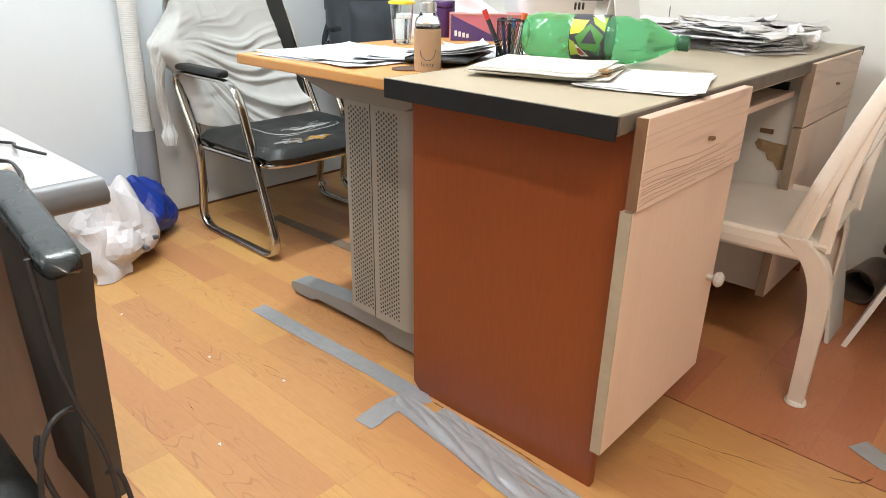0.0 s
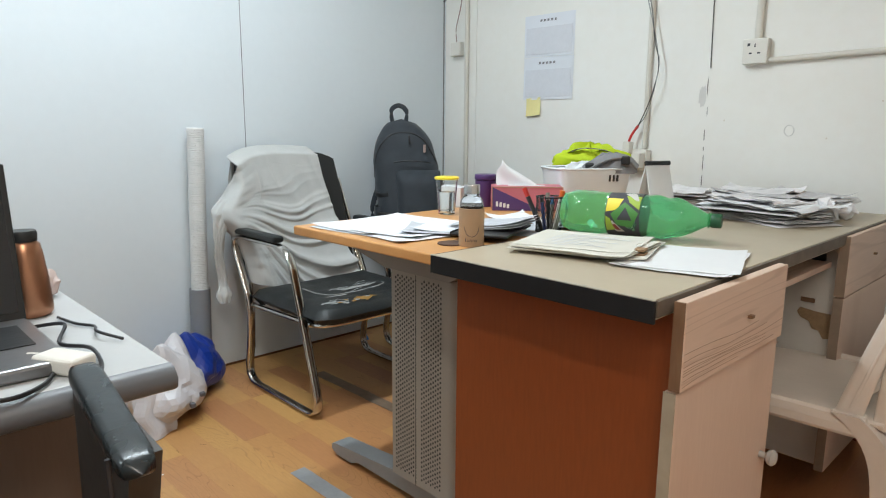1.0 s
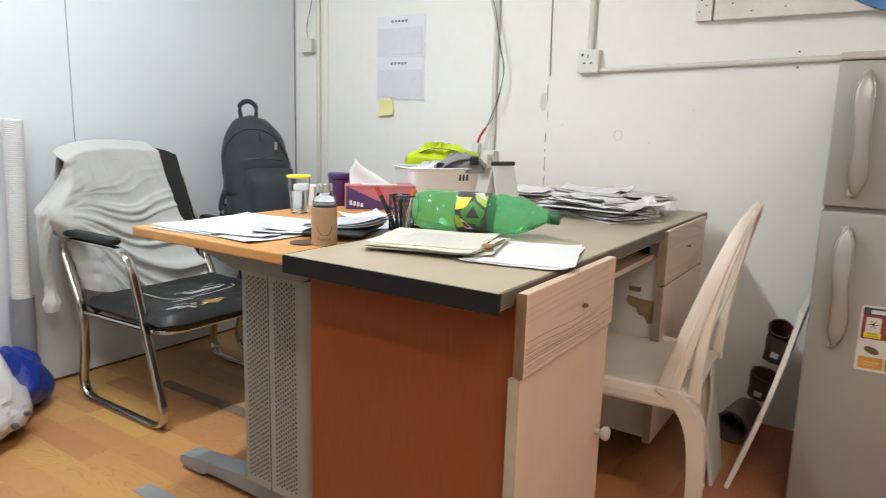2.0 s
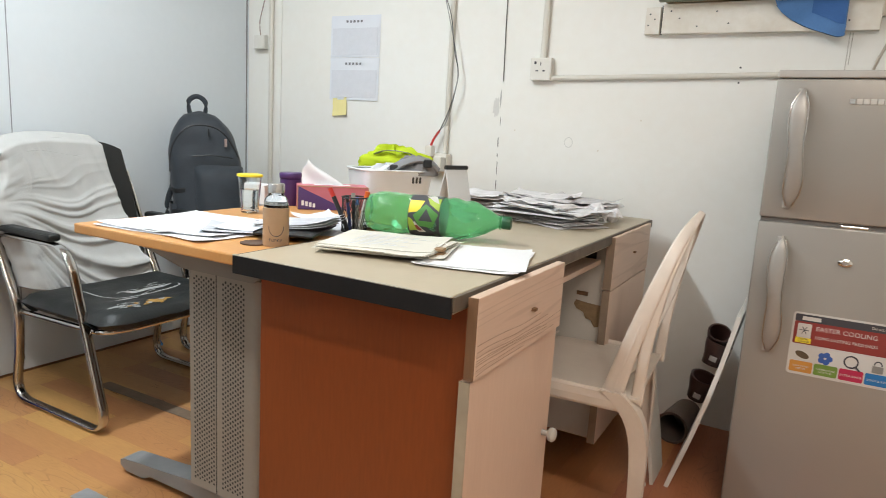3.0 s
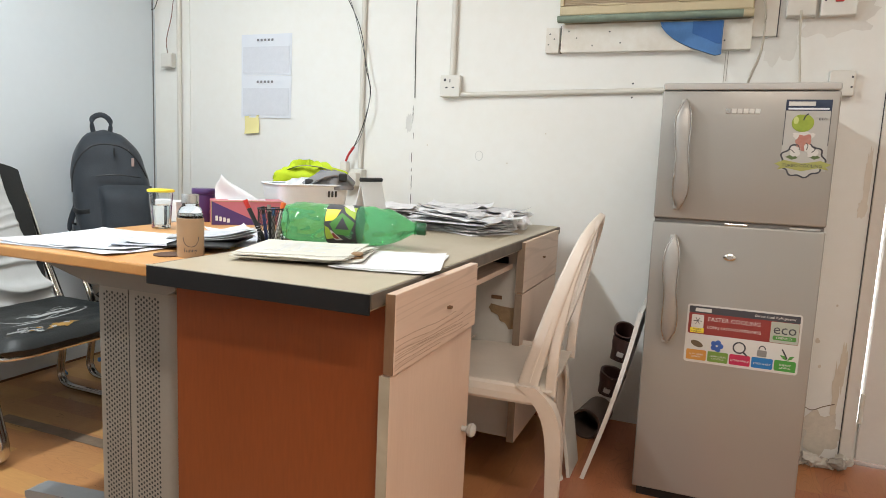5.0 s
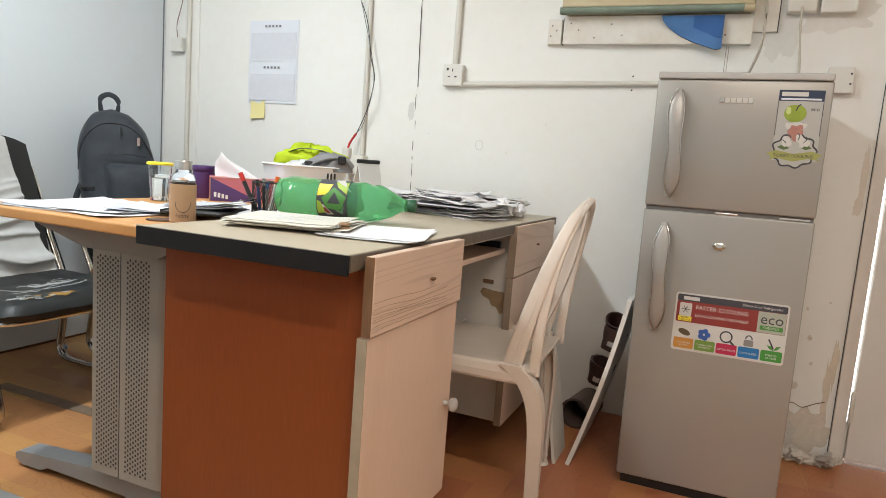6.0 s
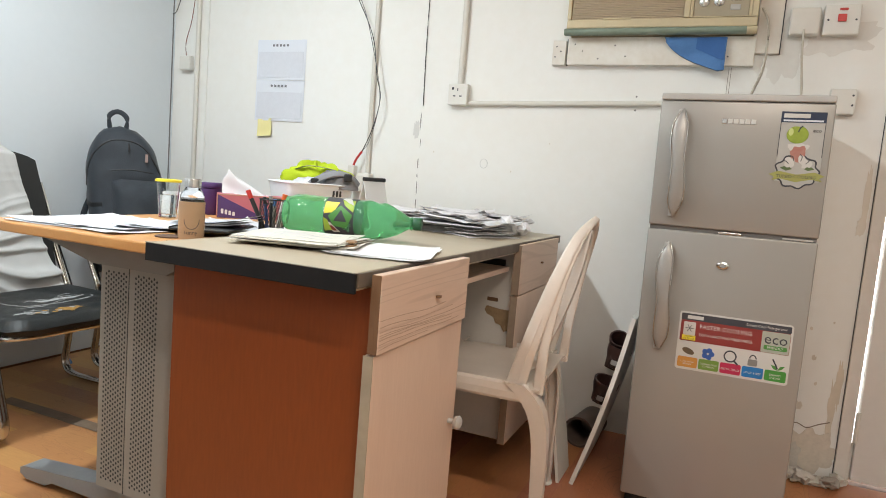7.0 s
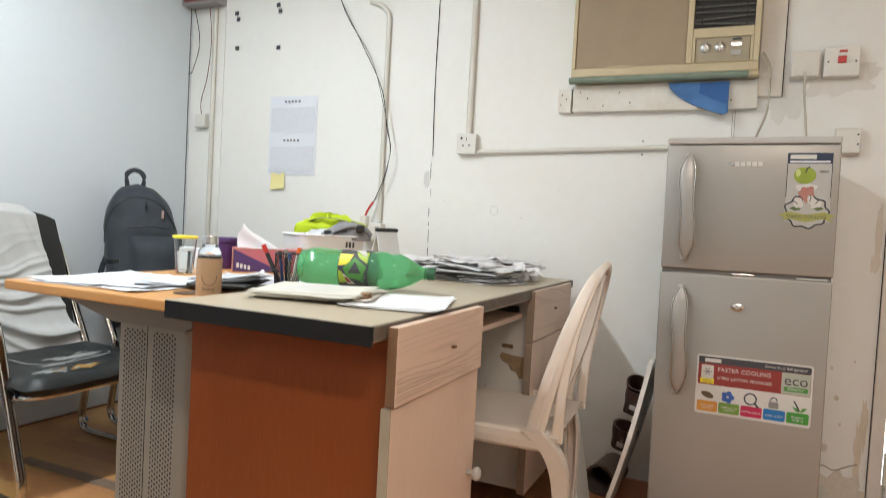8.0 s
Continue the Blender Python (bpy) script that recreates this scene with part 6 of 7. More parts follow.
newspaper_pile("newspaper_pile", (-0.625, 2.28), 8, 0.30, 0.46, 5, "untidy pile of folded newspapers on the desk end", 4, 0.045)
newspaper_pile("newspaper_pile", (-0.52, 2.10), -20, 0.17, 0.22, 2, "few crumpled newspaper sheets near the desk edge", 14, 0.02)
newspaper_pile("newspaper_pile", (-0.98, 2.36), 30, 0.24, 0.20, 5, "stack of newspapers behind the calendar", 24, 0.02, TZ)
for q, (x, y, r, w, h, z) in enumerate([(-0.66, 2.20, 24, 0.22, 0.30, 0.052), (-0.60, 2.33, -18, 0.26, 0.28, 0.058), (-0.55, 2.19, 48, 0.20, 0.26, 0.046), (-0.70, 2.36, 8, 0.24, 0.22, 0.062)]):
    sheet((x, y), r, w, h, (M_NEWS, M_NEWS_D, M_PAPER, M_NEWS)[q], "loose creased newspaper sheet on top of the pile", 0.011, 60.0 + 7 * q, DZ + z, "loose newspaper sheets")
ck = thing("crumpled_paper", (-0.455, 2.22, DZ), 0, "crumpled newspaper balls at the pile", "papers")
for q, (x, y, r) in enumerate([(0, 0, 0.030), (0.02, 0.11, 0.024)]):
    bm = bmesh.new()
    bmesh.ops.create_icosphere(bm, subdivisions=3, radius=r)
    rough_up(bm, r * 0.7, 45, q * 4.0)
    lowest = min(v.co.z for v in bm.verts)
    bmesh.ops.translate(bm, verts=bm.verts, vec=(x, y, -lowest))
    part("wad", bm, M_NEWS, ck)


# ---- things on the back wall ----
def wall_box(name, x0, z0, x1, z1, depth, mt, label, category, r=0.004):
    e = thing(name, ((x0 + x1) / 2, YB, z0), 0, label, category)
    w = (x1 - x0) / 2
    part("housing", box(-w, -depth, 0, w, -0.0005, z1 - z0, r, seg=2), mt, e)
    return e, w, z1 - z0


def conduit(name, pts, w, label, clips=()):
    e = thing(name, pts[0], 0, label, "conduit", "wall conduits")
    o = Vector(pts[0])
    smooth(part("duct", sweep([Vector(p) - o for p in rounded(pts, 0.05)], w, w, n=10, up=(0, 1, 0)), M_CONDUIT, e), 60)
    for p in clips:
        cp = part("saddle_clip", box(*(Vector(p) - o + Vector((-0.022, -0.004, -0.006))), *(Vector(p) - o + Vector((0.022, 0.012, 0.006))), 0.002), M_CONDUIT, e)
    return e


def screw_dots(e, pts, r=0.0035):
    for p in pts:
        part("screw", lathe([(r, -0.002), (r * 0.8, 0.0005)], n=8, axis="y", at=p), M_INK, e)


yc = YB - 0.011
conduit("wall_conduit", [(-2.276, yc, 0.62), (-2.276, yc, 2.0)], 0.024, "cream vertical conduit in the room corner")
conduit("wall_conduit", [(-1.262, yc, 0.93), (-1.262, yc, 1.86), (-1.30, yc, 1.90), (-1.36, yc, 1.92)], 0.022, "cream vertical conduit with loose wires")
conduit("wall_conduit", [(-0.848, yc, 1.32), (-0.848, yc, ZC - 0.01)], 0.026, "cream conduit rising from a wall socket")
hc = conduit("wall_conduit", [(-0.81, yc, 1.246), (0.49, yc, 1.280)], 0.020, "cream horizontal conduit running behind the refrigerator", [(-0.135, yc, 1.264)])
screw_dots(hc, [(0.675, -0.003, 0.043), (0.675, -0.003, -0.007)])
solid("trim", box(-2.226, YB - 0.006, 0.7, -2.216, YB - 0.0005, ZC - 0.01), M_WALL_BACK, "thin painted joint strip on the wall", "trim", "structure")

e, w, hh = wall_box("wall_socket", -0.892, 1.236, -0.806, 1.322, 0.032, M_WHITE_PL, "white square wall socket on a conduit", "socket")
# dark plates on the face paint the shade inside the pin holes
for dx, dz, sx, sz in ((0, 0.062, 0.004, 0.012), (-0.014, 0.036, 0.010, 0.005), (0.014, 0.036, 0.010, 0.005), (-0.022, 0.066, 0.009, 0.010)):
    part("pin_hole_shade", box(dx - sx / 2, -0.0330, dz - sz / 2, dx + sx / 2, -0.0322, dz + sz / 2), M_INK, e)
e, w, hh = wall_box("wall_socket", 0.490, 1.246, 0.565, 1.330, 0.030, M_WHITE_PL, "white wall socket beside the refrigerator", "socket")
screw_dots(e, [(0.028, -0.030, 0.062), (0.028, -0.030, 0.03)])
e, w, hh = wall_box("switch_box", 0.341, 1.502, 0.430, 1.592, 0.036, M_WHITE_PL, "cream blank switch box with a cable", "switch")
screw_dots(e, [(-0.034, -0.036, 0.045), (0.034, -0.036, 0.045)])
part("faceplate", box(-0.042, -0.0385, 0.003, 0.042, -0.0362, 0.087, 0.002), M_CONDUIT, e)
e, w, hh = wall_box("switch_box", 0.440, 1.502, 0.545, 1.600, 0.034, M_WHITE_PL, "cream isolator switch with a red rocker", "switch")
part("rocker", box(-0.013, -0.041, 0.042, 0.012, -0.0345, 0.066, 0.002), M_RED_PL, e, "red rocker switch")
part("indicator", box(-0.010, -0.0365, 0.078, 0.014, -0.0345, 0.086, 0.001), M_RED_PL, e, "red indicator lamp")
screw_dots(e, [(-0.040, -0.034, 0.048), (0.040, -0.034, 0.048)])
e, w, hh = wall_box("junction_box", -2.375, 1.365, -2.305, 1.435, 0.030, M_WHITE_PL, "small white junction box", "junction box")
part("lid", box(-0.032, -0.0325, 0.004, 0.032, -0.0302, 0.066, 0.001), M_WHITE_PL, e)
e, w, hh = wall_box("distribution_box", -2.435, 1.975, -2.215, 2.20, 0.085, pbr("grey_steel_box", (0.36, 0.34, 0.34), 0.5, 0.3, var=0.08), "grey steel distribution box with a red strip", "fuse box")
part("cover", box(-0.100, -0.0885, 0.03, 0.100, -0.0855, 0.215, 0.001), M_GREY, e)
part("strip", box(-0.09, -0.0895, 0.012, 0.09, -0.0858, 0.026), pbr("dull_red", (0.25, 0.05, 0.05), 0.5), e, "dull red label strip")
e, w, hh = wall_box("wall_socket", -1.335, 0.842, -1.235, 0.925, 0.045, M_WHITE_PL, "white double socket above the desks", "socket")
# pin holes again as plates in the dark of their inner shade
for dx in (-0.028, 0.020):
    part("pin_hole_shade", box(dx - 0.004, -0.0460, 0.048, dx + 0.004, -0.0452, 0.060), M_INK, e)
    part("pin_hole_shade", box(dx - 0.012, -0.0460, 0.028, dx - 0.006, -0.0452, 0.033), M_INK, e)
part("adaptor_block", box(0.008, -0.085, 0.01, 0.045, -0.0455, 0.07, 0.004), M_WHITE_PL, e, "white plug-in adaptor")


def wire(name, pts, w, mt, label):
    e = thing(name, pts[0], 0, label, "wire", "loose wires")
    o = Vector(pts[0])
    smooth(part("strand", sweep(spline([Vector(p) - o for p in pts], 6), w, n=6), mt, e), 60)
    return e


yw = YB - 0.03
wire("loose_wire", [(-1.56, yw, 2.05), (-1.49, yw, 1.90), (-1.38, yw, 1.72), (-1.265, yw - 0.01, 1.52), (-1.225, yw - 0.02, 1.35), (-1.20, yw - 0.02, 1.25), (-1.235, yw - 0.01, 1.12), (-1.285, yw, 1.02)], 0.0038, M_WIRE_K, "black wire hanging loosely along the wall")
wire("loose_wire", [(-1.55, yw - 0.006, 2.05), (-1.47, yw - 0.006, 1.86), (-1.33, yw - 0.006, 1.66), (-1.25, yw - 0.016, 1.45), (-1.205, yw - 0.02, 1.28), (-1.21, yw - 0.02, 1.18), (-1.255, yw, 1.06), (-1.30, yw, 1.01)], 0.003, pbr("grey_wire", (0.16, 0.16, 0.17), 0.5), "grey wire hanging loosely along the wall")
wire("loose_wire", [(-2.30, yw, 1.97), (-2.275, yw - 0.006, 1.80), (-2.30, yw, 1.62), (-2.335, yw, 1.50), (-2.33, yw, 1.434)], 0.004, pbr("brown_wire", (0.20, 0.06, 0.04), 0.5), "thin brown wire from the fuse box")
wire("loose_wire", [(-2.40, yw, 1.97), (-2.36, yw, 1.80), (-2.40, yw, 1.66), (-2.43, yw, 1.64)], 0.004, M_WIRE_K, "thin black wire by the room corner")
rp = wire("red_lead", [(-1.285, yw, 1.02), (-1.305, yw - 0.01, 0.985), (-1.315, yw - 0.015, 0.955)], 0.011, M_RED_PL, "red plug lead above the socket")
part("plug", box(-0.045, -0.04, -0.11, -0.012, -0.005, -0.064, 0.005), M_WHITE_PL, rp, "white plug")
wire("fridge_cable", [(0.385, YB - 0.04, 1.52), (0.388, YB - 0.045, 1.44), (0.400, YB - 0.03, 1.34), (0.410, YB - 0.03, 1.20), (0.405, YB - 0.03, 1.00)], 0.008, M_WIRE_W, "cream cable running down behind the refrigerator")
wire("air_conditioner_cable", [(0.252, YB - 0.05, 1.59), (0.276, YB - 0.05, 1.54), (0.280, YB - 0.05, 1.47), (0.275, YB - 0.05, 1.38), (0.245, YB - 0.04, 1.28), (0.235, YB - 0.04, 1.15)], 0.009, M_WIRE_W, "cream cable hanging from the air conditioner")
wire("crack_cable", [(-1.017, YB - 0.004, ZC - 0.02), (-1.019, YB - 0.004, 1.9), (-1.022, YB - 0.004, 1.55), (-1.015, YB - 0.004, 1.232)], 0.0032, M_WIRE_K, "thin dark cable along the panel joint")
wire("refrigerator_wire", [(0.485, 2.60, 0.42), (0.490, 2.60, 0.30), (0.488, 2.59, 0.16), (0.478, 2.58, 0.05)], 0.006, M_WIRE_W, "cream wire hanging beside the refrigerator")


def irregular(name, cx, cz, rx, rz, mt, seed, label, lift=0.0012, ragged=0.5, y=None, axis="y", n=40, kind="structure", freq=2.0):
    o = []
    for q in range(n):
        a = 2 * math.pi * q / n
        k = 1 + ragged * noise.noise(Vector((math.cos(a) * freq, math.sin(a) * freq, seed))) + 0.5 * ragged * noise.noise(Vector((math.cos(a) * 6, math.sin(a) * 6, seed)))
        o.append((cx + rx * k * math.cos(a), max(0.002, cz + rz * k * math.sin(a))))
    if axis == "y":
        return tagged(part(name, prism(o, "y", YB - lift, YB + 0.002), mt, None), label, "wall damage", "", kind)
    return tagged(part(name, prism(o, "x", XL - 0.002, XL + lift), mt, None), label, "wall damage", "", kind)


# damp and broken plaster by the door
irregular("wall_stain", 0.628, 0.24, 0.011, 0.11, M_STAIN, 1.0, "ochre damp stain on the wall", 0.0010)
irregular("wall_stain", 0.640, 0.34, 0.010, 0.08, M_STAIN, 2.0, "ochre damp stain on the wall", 0.0014)
irregular("wall_stain", 0.640, 0.98, 0.010, 0.11, M_STAIN_PALE, 4.0, "faint beige damp stain by the door", 0.0010)
irregular("wall_stain", 0.636, 0.88, 0.014, 0.03, M_STAIN_PALE, 5.0, "faint beige damp stain by the door", 0.0014)
irregular("broken_plaster", 0.565, 0.085, 0.10, 0.085, M_PLASTER, 6.0, "broken bare plaster at the wall foot", 0.0026)
irregular("broken_plaster", 0.505, 0.06, 0.045, 0.06, M_RUBBLE, 7.0, "broken concrete at the wall foot", 0.0050)
irregular("broken_plaster", 0.525, 0.245, 0.016, 0.014, M_PLASTER, 8.0, "small chip in the wall paint", 0.0016)
irregular("wall_stain", 0.49, 1.505, 0.11, 0.065, pbr("dusty_mark", (0.77, 0.745, 0.69), 0.8, var=0.08, scale=12), 9.0, "brownish grime round the switches", 0.0008)
irregular("wall_stain", 0.33, 1.46, 0.06, 0.10, pbr("dusty_mark_pale", (0.775, 0.755, 0.705), 0.8, var=0.08, scale=12), 10.0, "brownish grime below the air conditioner", 0.0006)
rg = sweep([(-0.72 + 0.016 * math.cos(q / 20 * math.tau), YB - 0.0005, 1.005 + 0.019 * math.sin(q / 20 * math.tau)) for q in range(20)], 0.0028, 0.002, n=5, closed=True, up=(0, 1, 0))
tagged(part("filler_ring", rg, pbr("filler", (0.66, 0.65, 0.62), 0.8, var=0.06), None), "round raised filler ring on the wall", "wall damage", "", "structure")
irregular("filler_patch", -1.040, 1.13, 0.014, 0.035, pbr("filler_rough", (0.71, 0.70, 0.67), 0.85, var=0.10, bump=0.5), 13.0, "rough filler on the panel joint", 0.0012)
for q, (x, z, r) in enumerate([(0.555, 0.42, 0.009), (0.535, 0.52, 0.006), (0.60, 0.55, 0.004), (0.57, 0.33, 0.006), (-0.60, 0.98, 0.003), (-0.95, 1.04, 0.003), (-0.45, 1.10, 0.003)]):
    irregular("paint_chip", x, z, r * 0.8, r, M_PLASTER, 20.0 + q, "small chip in the wall paint", 0.0016, 0.6, n=14)
M_CRACK = pbr("grey_crack", (0.22, 0.21, 0.20), 0.9)
rnd = random.Random(17)
z = 0.79
while z < 1.20:
    # broken run of open joint and filler crumbs
    ln = rnd.uniform(0.006, 0.034)
    irregular("joint_crack", -1.020 + rnd.uniform(-0.003, 0.003), z + ln, rnd.uniform(0.0010, 0.0022), ln, M_CRACK, 30.0 + 9 * z, "dark crack along the wall panel joint", 0.0010, 0.7, n=18)
    z += 2 * ln + rnd.uniform(0.012, 0.055)
cr = sweep(spline([(0.500, YB - 0.001, 0.168), (0.530, YB - 0.001, 0.182), (0.562, YB - 0.001, 0.171), (0.598, YB - 0.001, 0.190), (0.630, YB - 0.001, 0.204)], 5), 0.0032, 0.003, n=5, up=(0, 1, 0))
tagged(part("wall_crack", cr, pbr("dark_plaster_crack", (0.26, 0.20, 0.15), 0.9, var=0.2), None), "dark jagged crack above broken plaster", "wall damage", "", "structure")
rnd = random.Random(11)
for q in range(30):
    bm = bmesh.new()
    s = rnd.uniform(0.008, 0.024)
    bmesh.ops.create_icosphere(bm, subdivisions=2, radius=s)
    for v in bm.verts:
        v.co = Vector((v.co.x * 1.3, v.co.y, v.co.z * 0.7)) + wobble(v.co, s * 0.9, 60, q)
    lowest = min(v.co.z for v in bm.verts)
    x, y = rnd.uniform(0.49, 0.67), rnd.uniform(2.545, 2.615)
    bmesh.ops.translate(bm, verts=bm.verts, vec=(x, y, -lowest + 0.001))
    solid("rubble_chunk", bm, (M_RUBBLE, M_CONCRETE, M_PLASTER)[q % 3], "chunk of broken plaster on the floor", "rubble", group="rubble at the wall foot")

# joints of the west wall panels
for y in (1.485,):
    solid("trim", box(XL - 0.001, y - 0.0010, 0.05, XL + 0.0010, y + 0.0010, ZC - 0.01), M_INK, "dark joint between wall panels", "trim", "structure")
solid("trim", box(XL - 0.001, YB - 0.018, 0.0, XL + 0.003, YB - 0.013, ZC - 0.01), pbr("grey_joint", (0.20, 0.20, 0.20), 0.8), "dark corner joint of the wall", "trim", "structure")
solid("baseboard", box(XL - 0.001, 0.0, 0.0, XL + 0.004, YB - 0.02, 0.010), M_BASE, "dark dirty joint at the wall foot", "baseboard", "structure")

# wall papers
for q, (z0, z1) in enumerate(((1.327, 1.512), (1.137, 1.326))):
    e = thing("wall_notice", (-1.771, YB - 0.0005, z0), 0, "printed white notice taped to the wall", "notice", "notices on the wall")
    hgt = z1 - z0
    part("sheet", grid(12, 8, lambda u, v: (-0.139 + 0.278 * u, -0.0015 - 0.0025 * abs(noise.noise(Vector((u * 3, v * 3, q * 4.0)))) - 0.003 * (1 - v) ** 6 * u, hgt * v), 0.0005), M_PAPER_B, e)
    part("table_print", box(-0.128, -0.0052, 0.012, 0.128, -0.0046, hgt - 0.055), M_FAINT, e, "pale ruled table")
    for k in range(5):
        part("heading_bar", box(-0.050 + k * 0.020, -0.0054, hgt - 0.031, -0.039 + k * 0.020, -0.0046, hgt - 0.021), pbr("faded_ink", (0.22, 0.22, 0.24), 0.7) if not (q or k) else bpy.data.materials["faded_ink"], e)
sn = thing("sticky_note", (-1.843, YB - 0.002, 1.064), -6, "yellow sticky note below the notices", "note")
sn.matrix_basis = pose(-1.843, YB - 0.003, 1.064, 0, -5, 0)
part("note", grid(6, 6, lambda u, v: (-0.041 + 0.082 * u, -0.010 * (1 - v) ** 2, 0.082 * v), 0.0006), pbr("yellow_note", (0.82, 0.74, 0.34), 0.75, var=0.04), sn)
part("adhesive_strip", box(-0.038, 0.0008, 0.070, 0.038, 0.0016, 0.080), pbr("yellow_glue", (0.75, 0.66, 0.25), 0.8), sn)
for q, (x, z) in enumerate(((-2.146, 1.925), (-2.136, 1.752), (-1.888, 1.945), (-1.878, 1.740), (-2.135, 1.895), (-1.875, 1.915))):
    hk = thing("wall_hook", (x, YB, z), 0, "small black adhesive stub on the wall", "hook", "stubs on the wall")
    part("pad", box(-0.010, -0.006, 0, 0.010, -0.0004, 0.020, 0.001), M_INK, hk)


# ---- window air conditioner ----
def air_conditioner():
    e = thing("air_conditioner", (-0.085, YB, 1.503), 0, "yellowed window air conditioner mounted through the wall", "air conditioner")
    x0, x1, d, h = -0.325, 0.326, 0.075, 0.43
    part("casing", box(x0 + 0.004, -d + 0.02, 0.004, x1 - 0.004, -0.0005, h, 0.006), M_AC, e, "yellowed plastic casing")
    part("bezel", box(x0, -d, 0.0225, x1, -d + 0.0195, 0.054, 0.004), M_AC, e)
    part("bezel", box(x0, -d, h - 0.02, x1, -d + 0.0195, h, 0.004), M_AC, e)
    part("bezel", box(x0, -d, 0.0545, x0 + 0.014, -d + 0.0195, h - 0.0205, 0.003), M_AC, e)
    part("bezel", box(x1 - 0.020, -d, 0.0545, x1, -d + 0.0195, h - 0.0205, 0.003), M_AC, e)
    part("divider", box(0.088, -d - 0.002, 0.0545, 0.108, -d + 0.0195, h - 0.0205, 0.003), M_AC, e)
    lip = [(-d + 0.0195, 0.0), (-d + 0.002, 0.0), (-d - 0.006, 0.004), (-d - 0.009, 0.012), (-d - 0.006, 0.019), (-d, 0.0222), (-d + 0.0195, 0.0222)]
    smooth(part("bottom_lip", prism(lip, "x", x0 - 0.006, x1 - 0.03), M_GREEN_LIP, e, "green-grey drip lip"), 50)
    smooth(part("lip_end", prism(lip, "x", x1 - 0.0295, x1 + 0.002), M_AC, e, "cream end of the drip lip"), 50)
    gr = part("grille", box(x0 + 0.015, -d + 0.010, 0.055, 0.087, -d + 0.0195, h - 0.021), M_AC_GRILL, e, "dusty ribbed intake grille")
    k = int((h - 0.09) / 0.0062)
    for q in range(k):
        z = 0.060 + q * 0.0062
        part("grille_slat", box(x0 + 0.018, -d + 0.005, z, 0.084, -d + 0.0098, z + 0.0034), M_AC_GRILL, gr)
    part("latch", box(-0.19, -d - 0.003, 0.052, -0.09, -d + 0.001, 0.058, 0.001), M_AC, e)
    pn = part("control_panel", box(0.118, -d + 0.006, 0.058, x1 - 0.030, -d + 0.0195, 0.142, 0.002), pbr("panel_cream", (0.42, 0.36, 0.25), 0.5, var=0.10), e, "cream control panel")
    for z0, z1 in ((0.0545, 0.0575), (0.1425, 0.176)):
        part("rail", box(0.1085, -d, z0, x1 - 0.0205, -d + 0.0195, z1, 0.001), M_AC, e)
    for xa, xb in ((0.1085, 0.1175), (x1 - 0.0295, x1 - 0.0205)):
        part("stile", box(xa, -d, 0.0578, xb, -d + 0.0195, 0.1422, 0.001), M_AC, e)
    for x in (0.151, 0.199):
        smooth(part("knob", lathe([(0.0175, 0.0), (0.0175, -0.004), (0.013, -0.008), (0.004, -0.009)], n=18, axis="y", at=(x, -d + 0.006, 0.108)), M_STEEL, pn, "silvered dial"), 40)
        part("knob_grip", box(x - 0.0022, -d - 0.009, 0.094, x + 0.0022, -d - 0.0028, 0.122, 0.001), M_CONDUIT, pn)
    part("switch_plate", box(0.238, -d + 0.003, 0.130, 0.268, -d + 0.0058, 0.136), M_INK, pn)
    part("switch_plate", box(0.234, -d + 0.002, 0.108, 0.270, -d + 0.0058, 0.122, 0.001), M_STEEL, pn)
    part("switch_plate", box(0.236, -d + 0.003, 0.078, 0.268, -d + 0.0058, 0.096, 0.001), M_FRIDGE_T, pn)
    # thin dark plate: the recess's shade is painted behind the louvres
    lv = part("outlet", box(0.1085, -d + 0.017, 0.1765, x1 - 0.0205, -d + 0.0195, h - 0.021), M_GREY_D, e, "air outlet, shade of its recess painted dark")
    for q in range(11):
        z = 0.190 + q * 0.021
        part("louvre", xform(box(-0.097, -0.006, -0.001, 0.097, 0.006, 0.001), Matrix.Translation((0.207, -d + 0.008, z)) @ Matrix.Rotation(radians((7, -4, 3, 0)[q % 4] * 0.6), 4, "Y") @ Matrix.Rotation(radians(28), 4, "X")), pbr("grey_louvre", (0.20, 0.19, 0.17), 0.5) if q == 0 else bpy.data.materials["grey_louvre"], lv)
    for x in (0.135, 0.280):
        part("louvre_link", box(x - 0.002, -d + 0.001, 0.182, x + 0.002, -d + 0.003, h - 0.024), M_GREY_D, lv)
    return e


air_conditioner()
M_BOARDPAINT = pbr("chipped_white_paint", (0.82, 0.81, 0.77), 0.55, var=0.10, scale=10, fine=50, bump=0.25, tint=(0.62, 0.56, 0.46))
e = thing("support_board", (-0.09, YB, 1.402), 0, "white painted board below the air conditioner", "board")
part("board", box(-0.318, -0.030, 0, 0.335, -0.0006, 0.101, 0.002), M_BOARDPAINT, e)
part("open_joint", box(-0.326, -0.004, 0.0, -0.3185, -0.0006, 0.100), M_INK, e)
screw_dots(e, [(-0.29, -0.030, 0.075), (-0.26, -0.030, 0.05), (-0.14, -0.030, 0.070), (-0.20, -0.030, 0.022), (-0.10, -0.030, 0.030), (0.25, -0.030, 0.03)], 0.003)
part("end_block", box(-0.378, -0.024, 0.0, -0.3265, -0.0006, 0.092, 0.002), M_BOARDPAINT, e, "nailed wooden block")
screw_dots(e, [(-0.362, -0.024, 0.068), (-0.345, -0.024, 0.050), (-0.366, -0.024, 0.030)], 0.003)
e = thing("wall_panel_strip", (0.30, YB, 1.445), 0, "white painted strip beside the air conditioner", "panel")
